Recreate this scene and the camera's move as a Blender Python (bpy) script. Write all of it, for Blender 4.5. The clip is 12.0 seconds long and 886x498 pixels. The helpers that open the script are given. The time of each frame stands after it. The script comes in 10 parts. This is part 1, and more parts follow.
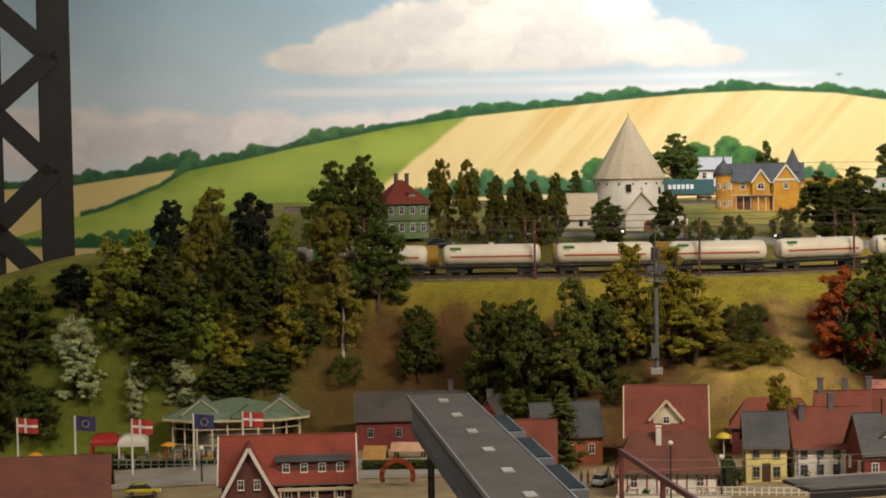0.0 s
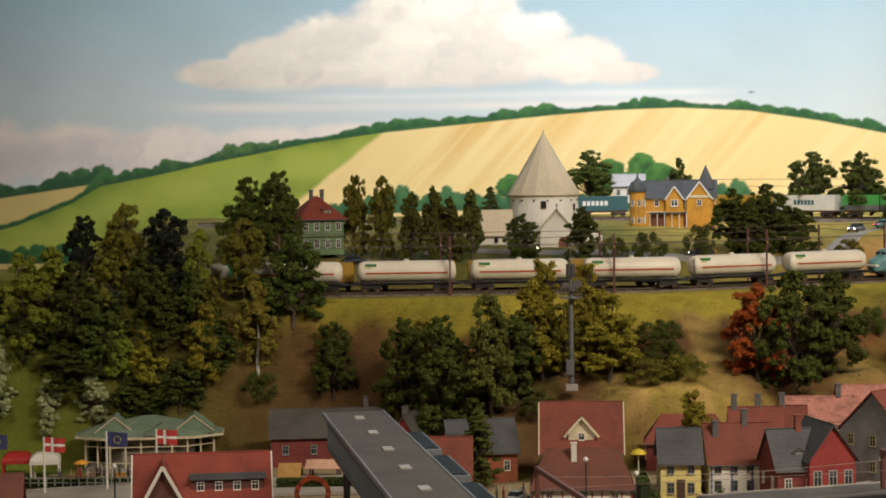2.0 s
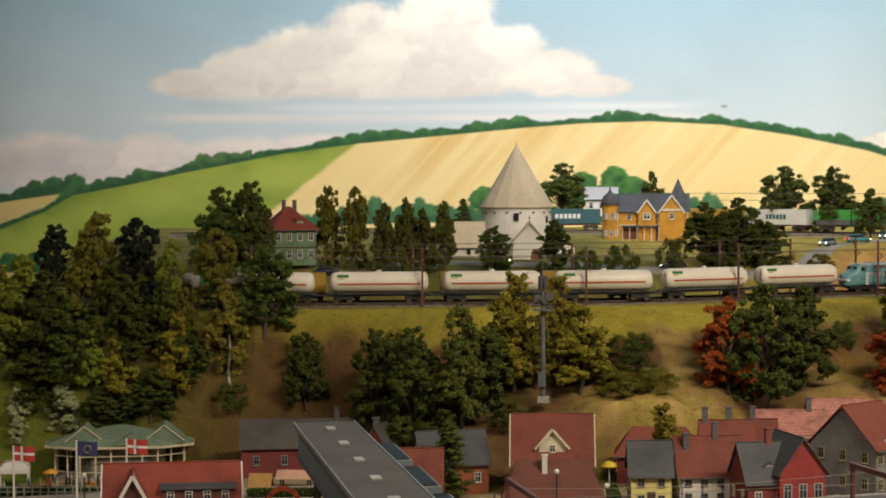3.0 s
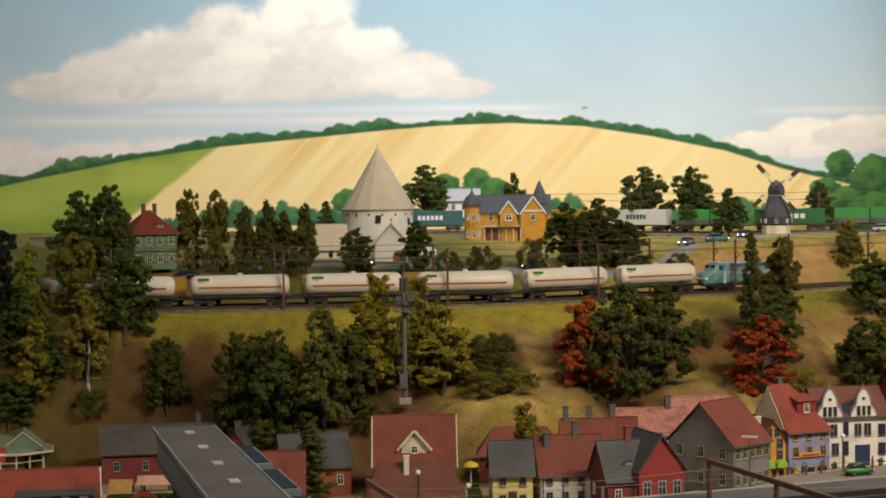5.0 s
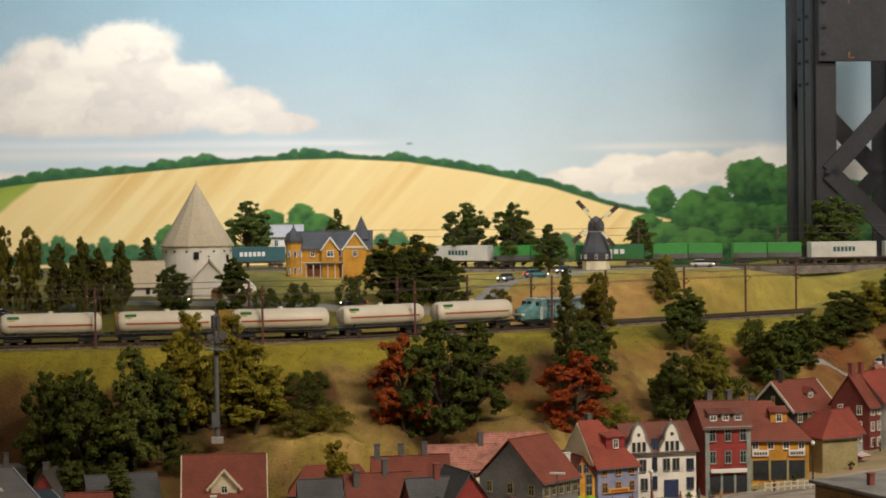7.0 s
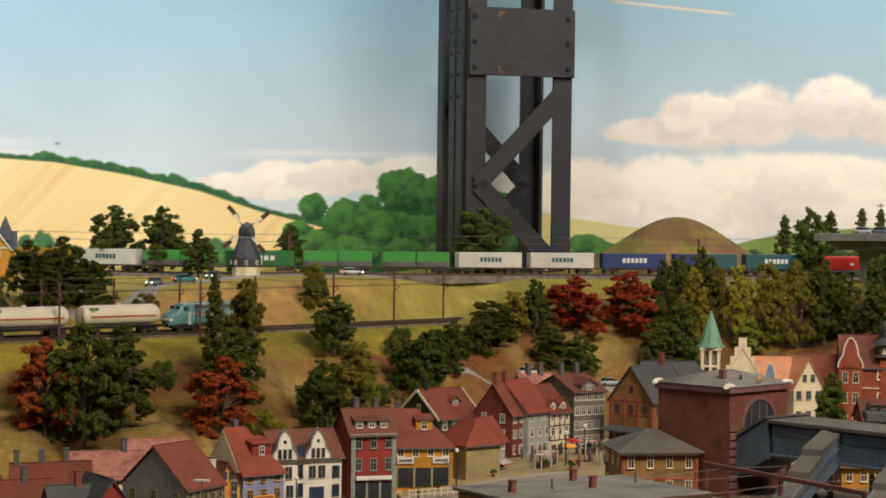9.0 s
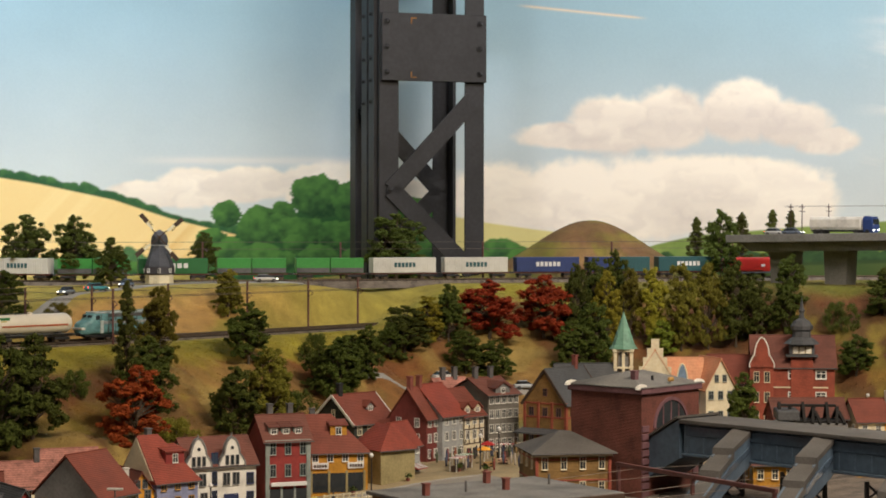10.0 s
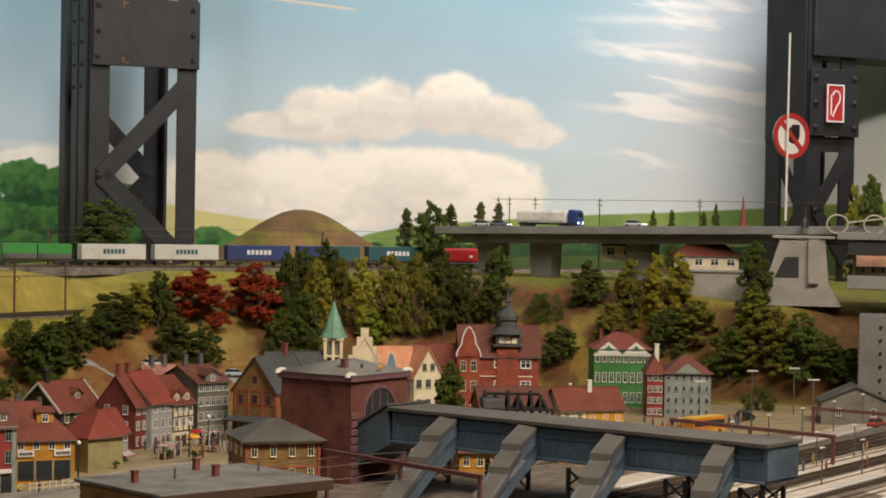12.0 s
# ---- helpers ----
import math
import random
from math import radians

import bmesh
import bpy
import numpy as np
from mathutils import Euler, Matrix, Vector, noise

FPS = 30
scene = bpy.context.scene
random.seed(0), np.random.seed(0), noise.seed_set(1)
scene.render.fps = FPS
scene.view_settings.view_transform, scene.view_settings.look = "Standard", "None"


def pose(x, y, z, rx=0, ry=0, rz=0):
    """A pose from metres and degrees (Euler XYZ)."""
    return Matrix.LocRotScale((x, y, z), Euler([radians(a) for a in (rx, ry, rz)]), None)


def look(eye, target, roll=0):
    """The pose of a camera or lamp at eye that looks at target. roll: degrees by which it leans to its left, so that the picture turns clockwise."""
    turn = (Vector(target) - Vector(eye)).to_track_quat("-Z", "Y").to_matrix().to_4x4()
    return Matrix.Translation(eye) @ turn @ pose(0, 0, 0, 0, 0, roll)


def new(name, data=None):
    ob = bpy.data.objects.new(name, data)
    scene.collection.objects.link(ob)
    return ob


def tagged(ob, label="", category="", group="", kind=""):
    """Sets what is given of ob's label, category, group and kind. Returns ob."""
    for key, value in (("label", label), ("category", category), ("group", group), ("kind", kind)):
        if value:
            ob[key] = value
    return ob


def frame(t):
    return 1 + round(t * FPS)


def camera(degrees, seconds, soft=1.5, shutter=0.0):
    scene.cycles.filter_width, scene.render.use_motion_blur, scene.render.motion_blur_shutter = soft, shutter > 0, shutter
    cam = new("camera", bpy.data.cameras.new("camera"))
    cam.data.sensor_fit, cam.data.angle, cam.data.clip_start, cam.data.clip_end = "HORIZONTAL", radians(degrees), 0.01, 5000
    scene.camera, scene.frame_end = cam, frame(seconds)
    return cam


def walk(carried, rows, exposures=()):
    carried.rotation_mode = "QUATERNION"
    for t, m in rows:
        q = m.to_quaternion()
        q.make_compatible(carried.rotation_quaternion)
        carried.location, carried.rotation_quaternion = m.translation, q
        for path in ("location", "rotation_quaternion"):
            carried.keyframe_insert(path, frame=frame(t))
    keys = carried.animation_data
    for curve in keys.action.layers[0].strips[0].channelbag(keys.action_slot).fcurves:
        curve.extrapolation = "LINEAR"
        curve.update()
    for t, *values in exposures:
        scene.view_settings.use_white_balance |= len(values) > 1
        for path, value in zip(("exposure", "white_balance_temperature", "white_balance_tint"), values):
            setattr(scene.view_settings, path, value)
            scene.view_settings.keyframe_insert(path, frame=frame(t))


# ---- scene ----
cam = camera(25.04, 12.0, soft=1.8)
walk(cam, [
    (0, pose(0.0000, 0.0000, 1.5500, 87.068, 0.926, -0.047)),
    (0.5, pose(0.0042, -0.0045, 1.5493, 87.206, 1.496, -0.372)),
    (1, pose(0.0005, 0.0018, 1.5498, 87.244, 1.596, -1.368)),
    (1.5, pose(-0.0018, 0.0038, 1.5497, 87.309, 1.252, -2.096)),
    (2, pose(-0.0028, 0.0024, 1.5519, 87.472, 0.748, -2.522)),
    (2.5, pose(-0.0039, 0.0035, 1.5514, 87.681, 0.451, -2.899)),
    (4.3, pose(0.0051, -0.0021, 1.5478, 87.955, 0.413, -5.415)),
    (4.5, pose(0.0058, -0.0013, 1.5480, 87.949, 0.507, -5.977)),
    (5, pose(0.0069, 0.0015, 1.5483, 87.878, 0.667, -7.120)),
    (5.5, pose(0.0086, -0.0012, 1.5490, 87.825, 0.878, -7.988)),
    (6, pose(0.0147, 0.0006, 1.5482, 87.802, 0.843, -8.827)),
    (6.5, pose(0.0337, 0.0001, 1.5524, 87.908, 0.856, -9.758)),
    (7, pose(0.0519, 0.0027, 1.5521, 88.803, 0.672, -11.636)),
    (7.5, pose(0.0671, 0.0098, 1.5481, 89.215, 0.506, -16.544)),
    (7.7, pose(0.0617, 0.0072, 1.5477, 89.115, 0.403, -17.767)),
    (9.3, pose(0.0564, 0.0166, 1.5502, 89.105, -0.601, -22.338)),
    (9.5, pose(0.0572, 0.0157, 1.5494, 89.163, -0.403, -22.866)),
    (10, pose(0.0612, 0.0082, 1.5474, 89.214, -0.073, -24.002)),
    (10.5, pose(0.0648, 0.0029, 1.5487, 89.174, 0.344, -26.228)),
    (11, pose(0.0592, -0.0026, 1.5486, 89.141, 0.234, -28.428)),
    (11.5, pose(0.0536, 0.0008, 1.5469, 89.122, -0.302, -30.592)),
    (12, pose(0.0493, -0.0058, 1.5464, 88.992, -0.994, -32.324)),
], exposures=[(0, 0.15), (2.5, 0.03), (5, -0.08), (7, -0.17), (9.5, -0.09), (12, -0.11)])

# ---------------------------------------------------------------- light
world = bpy.data.worlds.new("room_air")
scene.world = world
world.use_nodes = True
world.node_tree.nodes["Background"].inputs[0].default_value = (1.0, 0.95, 0.88, 1)
world.node_tree.nodes["Background"].inputs[1].default_value = 0.03


def area_lamp(name, place, target, watts, sx, sy, colour=(1.0, 0.9, 0.74), spread=180.0):
    data = bpy.data.lights.new(name, "AREA")
    data.shape, data.size, data.size_y, data.energy, data.color = "RECTANGLE", sx, sy, watts, colour
    data.spread = radians(spread)
    ob = new(name, data)
    ob.matrix_world = look(place, target)
    return ob


# ceiling fittings along the scenery wall and over the town
COOL = (0.90, 0.93, 1.0)
area_lamp("wall_washer", (-0.2, 3.15, 3.1), (-0.1, 4.75, 2.2), 0.6, 1.0, 0.2, COOL, 100)
area_lamp("wall_washer", (0.60, 3.0, 3.1), (0.72, 4.7, 2.25), 15.5, 0.8, 0.2, COOL, 90)
area_lamp("wall_washer", (2.85, 2.62, 3.1), (3.25, 3.9, 2.15), 21, 1.8, 0.2, (0.95, 0.94, 0.98), 110)
WARM = (1.0, 0.855, 0.69)
area_lamp("ceiling_tube", (1.75, 0.95, 3.05), (1.8, 2.3, 1.2), 57, 1.8, 0.2, WARM, 150)
area_lamp("ceiling_tube", (-0.9, 0.95, 3.05), (-0.7, 2.4, 1.2), 11.5, 0.6, 0.2, WARM, 150)

# ---------------------------------------------------------------- materials
MATS = {}


def srgb(r, g, b):
    return tuple(((c / 255) / 12.92 if c < 10.3 else ((c / 255 + 0.055) / 1.055) ** 2.4) for c in (r, g, b))


def node_mat(name):
    m = bpy.data.materials.new(name)
    m.use_nodes = True
    return m, m.node_tree, m.node_tree.nodes["Principled BSDF"]


def link_nodes(tree, a, b):
    tree.links.new(a, b)


def material(name, col, rough=0.65, vary=0.22, coarse=22.0, fine=260.0, bump=0.25, metallic=0.0, rand=0.0, dirt=None, wave=None):
    """Two scales of noise on a base colour, fine relief, and a random tint from piece to piece."""
    if name in MATS:
        return MATS[name]
    m, t, bsdf = node_mat(name)
    N = t.nodes
    tc = N.new("ShaderNodeTexCoord")
    n1, n2 = N.new("ShaderNodeTexNoise"), N.new("ShaderNodeTexNoise")
    n1.inputs["Scale"].default_value, n2.inputs["Scale"].default_value = coarse, fine
    n1.inputs["Detail"].default_value, n2.inputs["Detail"].default_value = 5, 3
    for n in (n1, n2):
        link_nodes(t, tc.outputs["Object"], n.inputs["Vector"])
    r1 = N.new("ShaderNodeValToRGB")
    lo = tuple(c * (1 - vary * 1.3) for c in col) if dirt is None else dirt
    hi = tuple(min(1, c * (1 + vary)) for c in col)
    r1.color_ramp.elements[0].position, r1.color_ramp.elements[1].position = 0.28, 0.72
    r1.color_ramp.elements[0].color, r1.color_ramp.elements[1].color = (*lo, 1), (*hi, 1)
    mid = r1.color_ramp.elements.new(0.47)
    mid.color = (*col, 1)
    link_nodes(t, n1.outputs["Fac"], r1.inputs["Fac"])
    mix = N.new("ShaderNodeMixRGB")
    mix.blend_type = "OVERLAY"
    mix.inputs[0].default_value = min(0.9, vary * 1.6)
    link_nodes(t, r1.outputs[0], mix.inputs[1])
    link_nodes(t, n2.outputs["Fac"], mix.inputs[2])
    out = mix.outputs[0]
    height = n2.outputs["Fac"]
    if wave:
        # rows of tiles, boards or ribs: (scale, axis, depth of the joint's tone)
        w = N.new("ShaderNodeTexWave")
        w.bands_direction = wave[1]
        w.inputs["Scale"].default_value = wave[0]
        w.inputs["Distortion"].default_value = 0.4
        w.inputs["Detail"].default_value = 1
        link_nodes(t, tc.outputs["Object"], w.inputs["Vector"])
        wm = N.new("ShaderNodeMixRGB")
        wm.blend_type = "MULTIPLY"
        wm.inputs[0].default_value = wave[2]
        link_nodes(t, out, wm.inputs[1])
        link_nodes(t, w.outputs["Fac"], wm.inputs[2])
        out, height = wm.outputs[0], w.outputs["Fac"]
    if rand:
        oi = N.new("ShaderNodeObjectInfo")
        hsv = N.new("ShaderNodeHueSaturation")
        mp = N.new("ShaderNodeMapRange")
        mp.inputs["To Min"].default_value, mp.inputs["To Max"].default_value = 1 - rand, 1 + rand
        link_nodes(t, oi.outputs["Random"], mp.inputs["Value"])
        link_nodes(t, mp.outputs[0], hsv.inputs["Value"])
        link_nodes(t, out, hsv.inputs["Color"])
        out = hsv.outputs[0]
    link_nodes(t, out, bsdf.inputs["Base Color"])
    bsdf.inputs["Roughness"].default_value = rough
    bsdf.inputs["Metallic"].default_value = metallic
    if bump:
        b = N.new("ShaderNodeBump")
        b.inputs["Strength"].default_value = bump
        b.inputs["Distance"].default_value = 0.001
        link_nodes(t, height, b.inputs["Height"])
        link_nodes(t, b.outputs[0], bsdf.inputs["Normal"])
    MATS[name] = m
    return m


def glow(name, col, strength):
    m, t, bsdf = node_mat(name)
    bsdf.inputs["Base Color"].default_value = (*col, 1)
    bsdf.inputs["Emission Color"].default_value = (*col, 1)
    bsdf.inputs["Emission Strength"].default_value = strength
    return m


def attribute_mat(name, rough, fine, bump, grain=0.35, patch=9.0):
    """A surface whose painted colour is stored on its vertices, with grain over it."""
    m, t, bsdf = node_mat(name)
    N = t.nodes
    at = N.new("ShaderNodeAttribute")
    at.attribute_name = "paint"
    tc = N.new("ShaderNodeTexCoord")
    n = N.new("ShaderNodeTexNoise")
    n.inputs["Scale"].default_value, n.inputs["Detail"].default_value = fine, 4
    n3 = N.new("ShaderNodeTexNoise")
    n3.inputs["Scale"].default_value, n3.inputs["Detail"].default_value = patch, 4
    link_nodes(t, tc.outputs["Object"], n.inputs["Vector"])
    link_nodes(t, tc.outputs["Object"], n3.inputs["Vector"])
    mix = N.new("ShaderNodeMixRGB")
    mix.blend_type = "OVERLAY"
    mix.inputs[0].default_value = grain
    link_nodes(t, at.outputs["Color"], mix.inputs[1])
    link_nodes(t, n.outputs["Fac"], mix.inputs[2])
    mix2 = N.new("ShaderNodeMixRGB")
    mix2.blend_type = "OVERLAY"
    mix2.inputs[0].default_value = grain
    link_nodes(t, mix.outputs[0], mix2.inputs[1])
    link_nodes(t, n3.outputs["Fac"], mix2.inputs[2])
    link_nodes(t, mix2.outputs[0], bsdf.inputs["Base Color"])
    bsdf.inputs["Roughness"].default_value = rough
    if bump:
        b = N.new("ShaderNodeBump")
        b.inputs["Strength"].default_value, b.inputs["Distance"].default_value = bump, 0.002
        link_nodes(t, n.outputs["Fac"], b.inputs["Height"])
        link_nodes(t, b.outputs[0], bsdf.inputs["Normal"])
    return m


def leaf_mat(name, col, dark, rand=0.22):
    m, t, bsdf = node_mat(name)
    N = t.nodes
    geo, oi = N.new("ShaderNodeNewGeometry"), N.new("ShaderNodeObjectInfo")
    ramp = N.new("ShaderNodeValToRGB")
    ramp.color_ramp.elements[0].color, ramp.color_ramp.elements[1].color = (*dark, 1), (*col, 1)
    ramp.color_ramp.elements[0].position, ramp.color_ramp.elements[1].position = 0.1, 0.95
    link_nodes(t, geo.outputs["Random Per Island"], ramp.inputs["Fac"])
    hsv = N.new("ShaderNodeHueSaturation")
    mv, mh = N.new("ShaderNodeMapRange"), N.new("ShaderNodeMapRange")
    mv.inputs["To Min"].default_value, mv.inputs["To Max"].default_value = 1 - rand, 1 + rand
    mh.inputs["To Min"].default_value, mh.inputs["To Max"].default_value = 0.485, 0.515
    link_nodes(t, oi.outputs["Random"], mv.inputs["Value"])
    link_nodes(t, oi.outputs["Random"], mh.inputs["Value"])
    link_nodes(t, mv.outputs[0], hsv.inputs["Value"])
    link_nodes(t, mh.outputs[0], hsv.inputs["Hue"])
    link_nodes(t, ramp.outputs[0], hsv.inputs["Color"])
    link_nodes(t, hsv.outputs[0], bsdf.inputs["Base Color"])
    bsdf.inputs["Roughness"].default_value = 0.85
    bsdf.inputs["Specular IOR Level"].default_value = 0.2
    return m


# ---------------------------------------------------------------- mesh helpers
def mesh_of(name, bm, mats, smooth=False):
    me = bpy.data.meshes.new(name)
    bm.normal_update()
    bm.to_mesh(me)
    bm.free()
    for m in (mats if isinstance(mats, (list, tuple)) else [mats]):
        me.materials.append(m)
    if smooth:
        me.shade_smooth()
    return me


def part(name, bm, mats, parent=None, label="", smooth=False):
    ob = new(name, mesh_of(name, bm, mats, smooth))
    ob.parent = parent
    if label:
        tagged(ob, label)
    return ob


def thing(name, x, y, z, turn=0.0, label="", category="", group="", kind=""):
    ob = new(name)
    ob.empty_display_size = 0.02
    ob.matrix_basis = pose(x, y, z, 0, 0, turn)
    return tagged(ob, label, category, group, kind)


def box(bm, x0, y0, z0, x1, y1, z1, mi=0):
    v = [bm.verts.new((x, y, z)) for z in (z0, z1) for y in (y0, y1) for x in (x0, x1)]
    for f in ((0, 2, 3, 1), (4, 5, 7, 6), (0, 1, 5, 4), (1, 3, 7, 5), (3, 2, 6, 7), (2, 0, 4, 6)):
        bm.faces.new([v[i] for i in f]).material_index = mi
    return v


def bevel(bm, w, seg=1):
    bmesh.ops.bevel(bm, geom=list(bm.edges), offset=w, segments=seg, affect="EDGES", profile=0.7)


def rbox(x0, y0, z0, x1, y1, z1, w=0.0006):
    bm = bmesh.new()
    box(bm, x0, y0, z0, x1, y1, z1)
    bevel(bm, w)
    return bm


def beam(bm, a, b, wx, wy=None, up=(0, 0, 1), mi=0):
    """A square bar from a to b."""
    a, b = Vector(a), Vector(b)
    d = (b - a).normalized()
    u = Vector(up)
    if abs(d.dot(u)) > 0.98:
        u = Vector((0, 1, 0))
    s = d.cross(u).normalized() * wx / 2
    w = s.cross(d).normalized() * (wy or wx) / 2
    v = [bm.verts.new(p + i * s + j * w) for p in (a, b) for i, j in ((-1, -1), (1, -1), (1, 1), (-1, 1))]
    for f in ((0, 1, 2, 3), (7, 6, 5, 4), (0, 4, 5, 1), (1, 5, 6, 2), (2, 6, 7, 3), (3, 7, 4, 0)):
        bm.faces.new([v[i] for i in f]).material_index = mi


def tube(bm, a, b, r0, r1=None, n=8, caps=True, mi=0):
    a, b = Vector(a), Vector(b)
    r1 = r0 if r1 is None else r1
    d = (b - a).normalized()
    s = d.orthogonal().normalized()
    w = d.cross(s)
    rings = []
    for p, r in ((a, r0), (b, r1)):
        rings.append([bm.verts.new(p + (s * math.cos(k * math.tau / n) + w * math.sin(k * math.tau / n)) * max(r, 1e-5)) for k in range(n)])
    for k in range(n):
        bm.faces.new((rings[0][k], rings[0][(k + 1) % n], rings[1][(k + 1) % n], rings[1][k])).material_index = mi
    if caps:
        bm.faces.new(rings[0][::-1]).material_index = mi
        bm.faces.new(rings[1]).material_index = mi


def lathe(profile, n=16, cap=True):
    """profile: (radius, height) from the bottom up."""
    bm = bmesh.new()
    rings = [[bm.verts.new((r * math.cos(k * math.tau / n), r * math.sin(k * math.tau / n), z)) for k in range(n)] for r, z in profile]
    for a, b in zip(rings, rings[1:]):
        for k in range(n):
            bm.faces.new((a[k], a[(k + 1) % n], b[(k + 1) % n], b[k]))
    if cap:
        bm.faces.new(rings[0][::-1])
        bm.faces.new(rings[-1])
    return bm


def prism(bm, pts, y0, y1, mi=0):
    """An outline of (x, z) points, anticlockwise seen from -y, pushed from y0 to y1."""
    a = [bm.verts.new((x, y0, z)) for x, z in pts]
    b = [bm.verts.new((x, y1, z)) for x, z in pts]
    bm.faces.new(a).material_index = mi
    bm.faces.new(b[::-1]).material_index = mi
    n = len(pts)
    for i in range(n):
        bm.faces.new((a[i], b[i], b[(i + 1) % n], a[(i + 1) % n])).material_index = mi


def sweep(bm, pts, width, y0, y1):
    """A band of the given width along an open outline of (x, z) points, from y0 to y1."""
    rings = []
    for i, (x, z) in enumerate(pts):
        (ax, az), (bx, bz) = pts[max(0, i - 1)], pts[min(len(pts) - 1, i + 1)]
        ln = math.hypot(bx - ax, bz - az) or 1.0
        nx, nz = -(bz - az) / ln * width / 2, (bx - ax) / ln * width / 2
        rings.append([bm.verts.new(p) for p in ((x - nx, y0, z - nz), (x + nx, y0, z + nz), (x + nx, y1, z + nz), (x - nx, y1, z - nz))])
    for a, b in zip(rings, rings[1:]):
        for j in range(4):
            bm.faces.new((a[j], a[(j + 1) % 4], b[(j + 1) % 4], b[j]))
    bm.faces.new(rings[0])
    bm.faces.new(rings[-1][::-1])
    bmesh.ops.recalc_face_normals(bm, faces=bm.faces)


# ---------------------------------------------------------------- ground shape
def smooth_step(a, b, x):
    k = min(1.0, max(0.0, (x - a) / (b - a)))
    return k * k * (3 - 2 * k)


def lerp_rows(rows, x):
    if x <= rows[0][0]:
        return rows[0][1]
    for (a, p), (b, q) in zip(rows, rows[1:]):
        if x <= b:
            k = (x - a) / (b - a)
            k = k * k * (3 - 2 * k)
            return p + (q - p) * k
    return rows[-1][1]


def front_track(x):
    return 3.25 + (0.42 * (x - 0.45) ** 1.15 if x > 0.45 else 0.0)


def back_track(x):
    return lerp_rows(((-2.5, 4.42), (0.7, 4.42), (1.15, 4.12), (1.7, 4.02), (2.6, 3.92), (3.4, 3.7)), x)


def town_z(x):
    return lerp_rows(((-1.4, 1.04), (0, 1.095), (0.5, 1.115), (0.9, 1.143), (1.3, 1.172), (1.8, 1.192), (2.2, 1.190), (2.9, 1.20)), x)


def slope_foot(x):
    return lerp_rows(((-1.6, 3.0), (-0.5, 3.12), (-0.05, 3.1), (0.2, 2.84), (0.9, 2.84), (1.3, 3.12), (1.8, 3.28), (2.25, 3.24), (2.5, 2.98), (2.75, 2.72), (3.3, 2.5)), x)


def slope_head(x):
    a, b = front_track(x) - 0.085, back_track(x) - 0.2
    cap = lerp_rows(((2.15, 3.95), (2.45, 3.5), (2.72, 2.94), (3.3, 2.78)), x)
    return min(a + (b - a) * smooth_step(1.45, 1.85, x), cap)


BENCH = 1.335


def ground_z(x, y):
    zt = town_z(x)
    foot, head = slope_foot(x), slope_head(x)
    right = smooth_step(1.45, 1.85, x)
    top = BENCH + 0.078 * right - 0.035 * smooth_step(2.45, 2.7, x) * (1 - smooth_step(3.0, 3.4, y))
    n = noise.noise(Vector((x * 3.1, y * 3.1, 0.3)))
    n2 = noise.noise(Vector((x * 9.0, y * 9.0, 4.3)))
    if y <= foot:
        z = zt
    elif y < head:
        k = (y - foot) / (head - foot)
        s = k ** 0.9 * 0.55 + (k * k * (3 - 2 * k)) * 0.45
        bump = math.sin(k * math.pi)
        z = zt + (top - zt) * s + bump * (n * 0.035 + n2 * 0.016 + 0.005 * noise.noise(Vector((x * 34, y * 34, 1.7))))
    else:
        up = 1.388 if x < 0.75 else 1.388 + 0.028 * smooth_step(0.75, 1.1, x)
        yt = front_track(x) + 0.085
        z = top
        if right < 1:
            k = smooth_step(yt, yt + 0.3 - 0.1 * smooth_step(0.7, 1.0, x) - 0.13 * smooth_step(1.15, 1.45, x), y)
            zz = BENCH + (up - BENCH) * k + 0.025 * smooth_step(yt + 0.35, yt + 0.85, y) * (1 - smooth_step(0.75, 1.1, x))
            zz += (n * 0.008 + n2 * 0.003) * k
            z = zz * (1 - right) + top * right
    # sandy shelves and gullies on the slope
    if 2.7 < y < head and 0.0 < x < 1.6:
        z += 0.045 * math.exp(-(((x - 0.44) / 0.15) ** 2 + ((y - 2.91) / 0.042) ** 2)) + 0.020 * math.exp(-(((x - 0.77) / 0.09) ** 2 + ((y - 2.96) / 0.05) ** 2))
        z += (0.014 + 0.014 * smooth_step(0.75, 1.0, x)) * math.sin(math.pi * (y - foot) / (head - foot)) * noise.noise(Vector((x * 15, y * 4, 7.7))) if y > foot else 0.0
    # the land falls away behind the wood on the west side
    if y > foot:
        z -= 0.20 * smooth_step(-0.45, -0.78, x) * smooth_step(foot + 0.1, foot + 0.5, y)
    # the mound by the far track
    d = math.hypot((x - 2.3) / 0.29, (y - 4.18) / 0.18)
    if d < 1.4:
        z += 0.138 * math.exp(-d * d * 2.2)
    # meadow hump at the town's edge
    z += 0.055 * math.exp(-(((x + 0.58) / 0.16) ** 2 + ((y - 3.3) / 0.14) ** 2)) * (1 if y > foot else 0)
    return z


# ---------------------------------------------------------------- vector noise for the painted surfaces
def lattice(ix, iy, seed):
    h = (ix.astype(np.int64) * 374761393 + iy.astype(np.int64) * 668265263 + seed * 974711) & 0x7FFFFFFF
    h = ((h ^ (h >> 13)) * 1274126177) & 0x7FFFFFFF
    return ((h ^ (h >> 16)) & 0xFFFF) / 65535.0


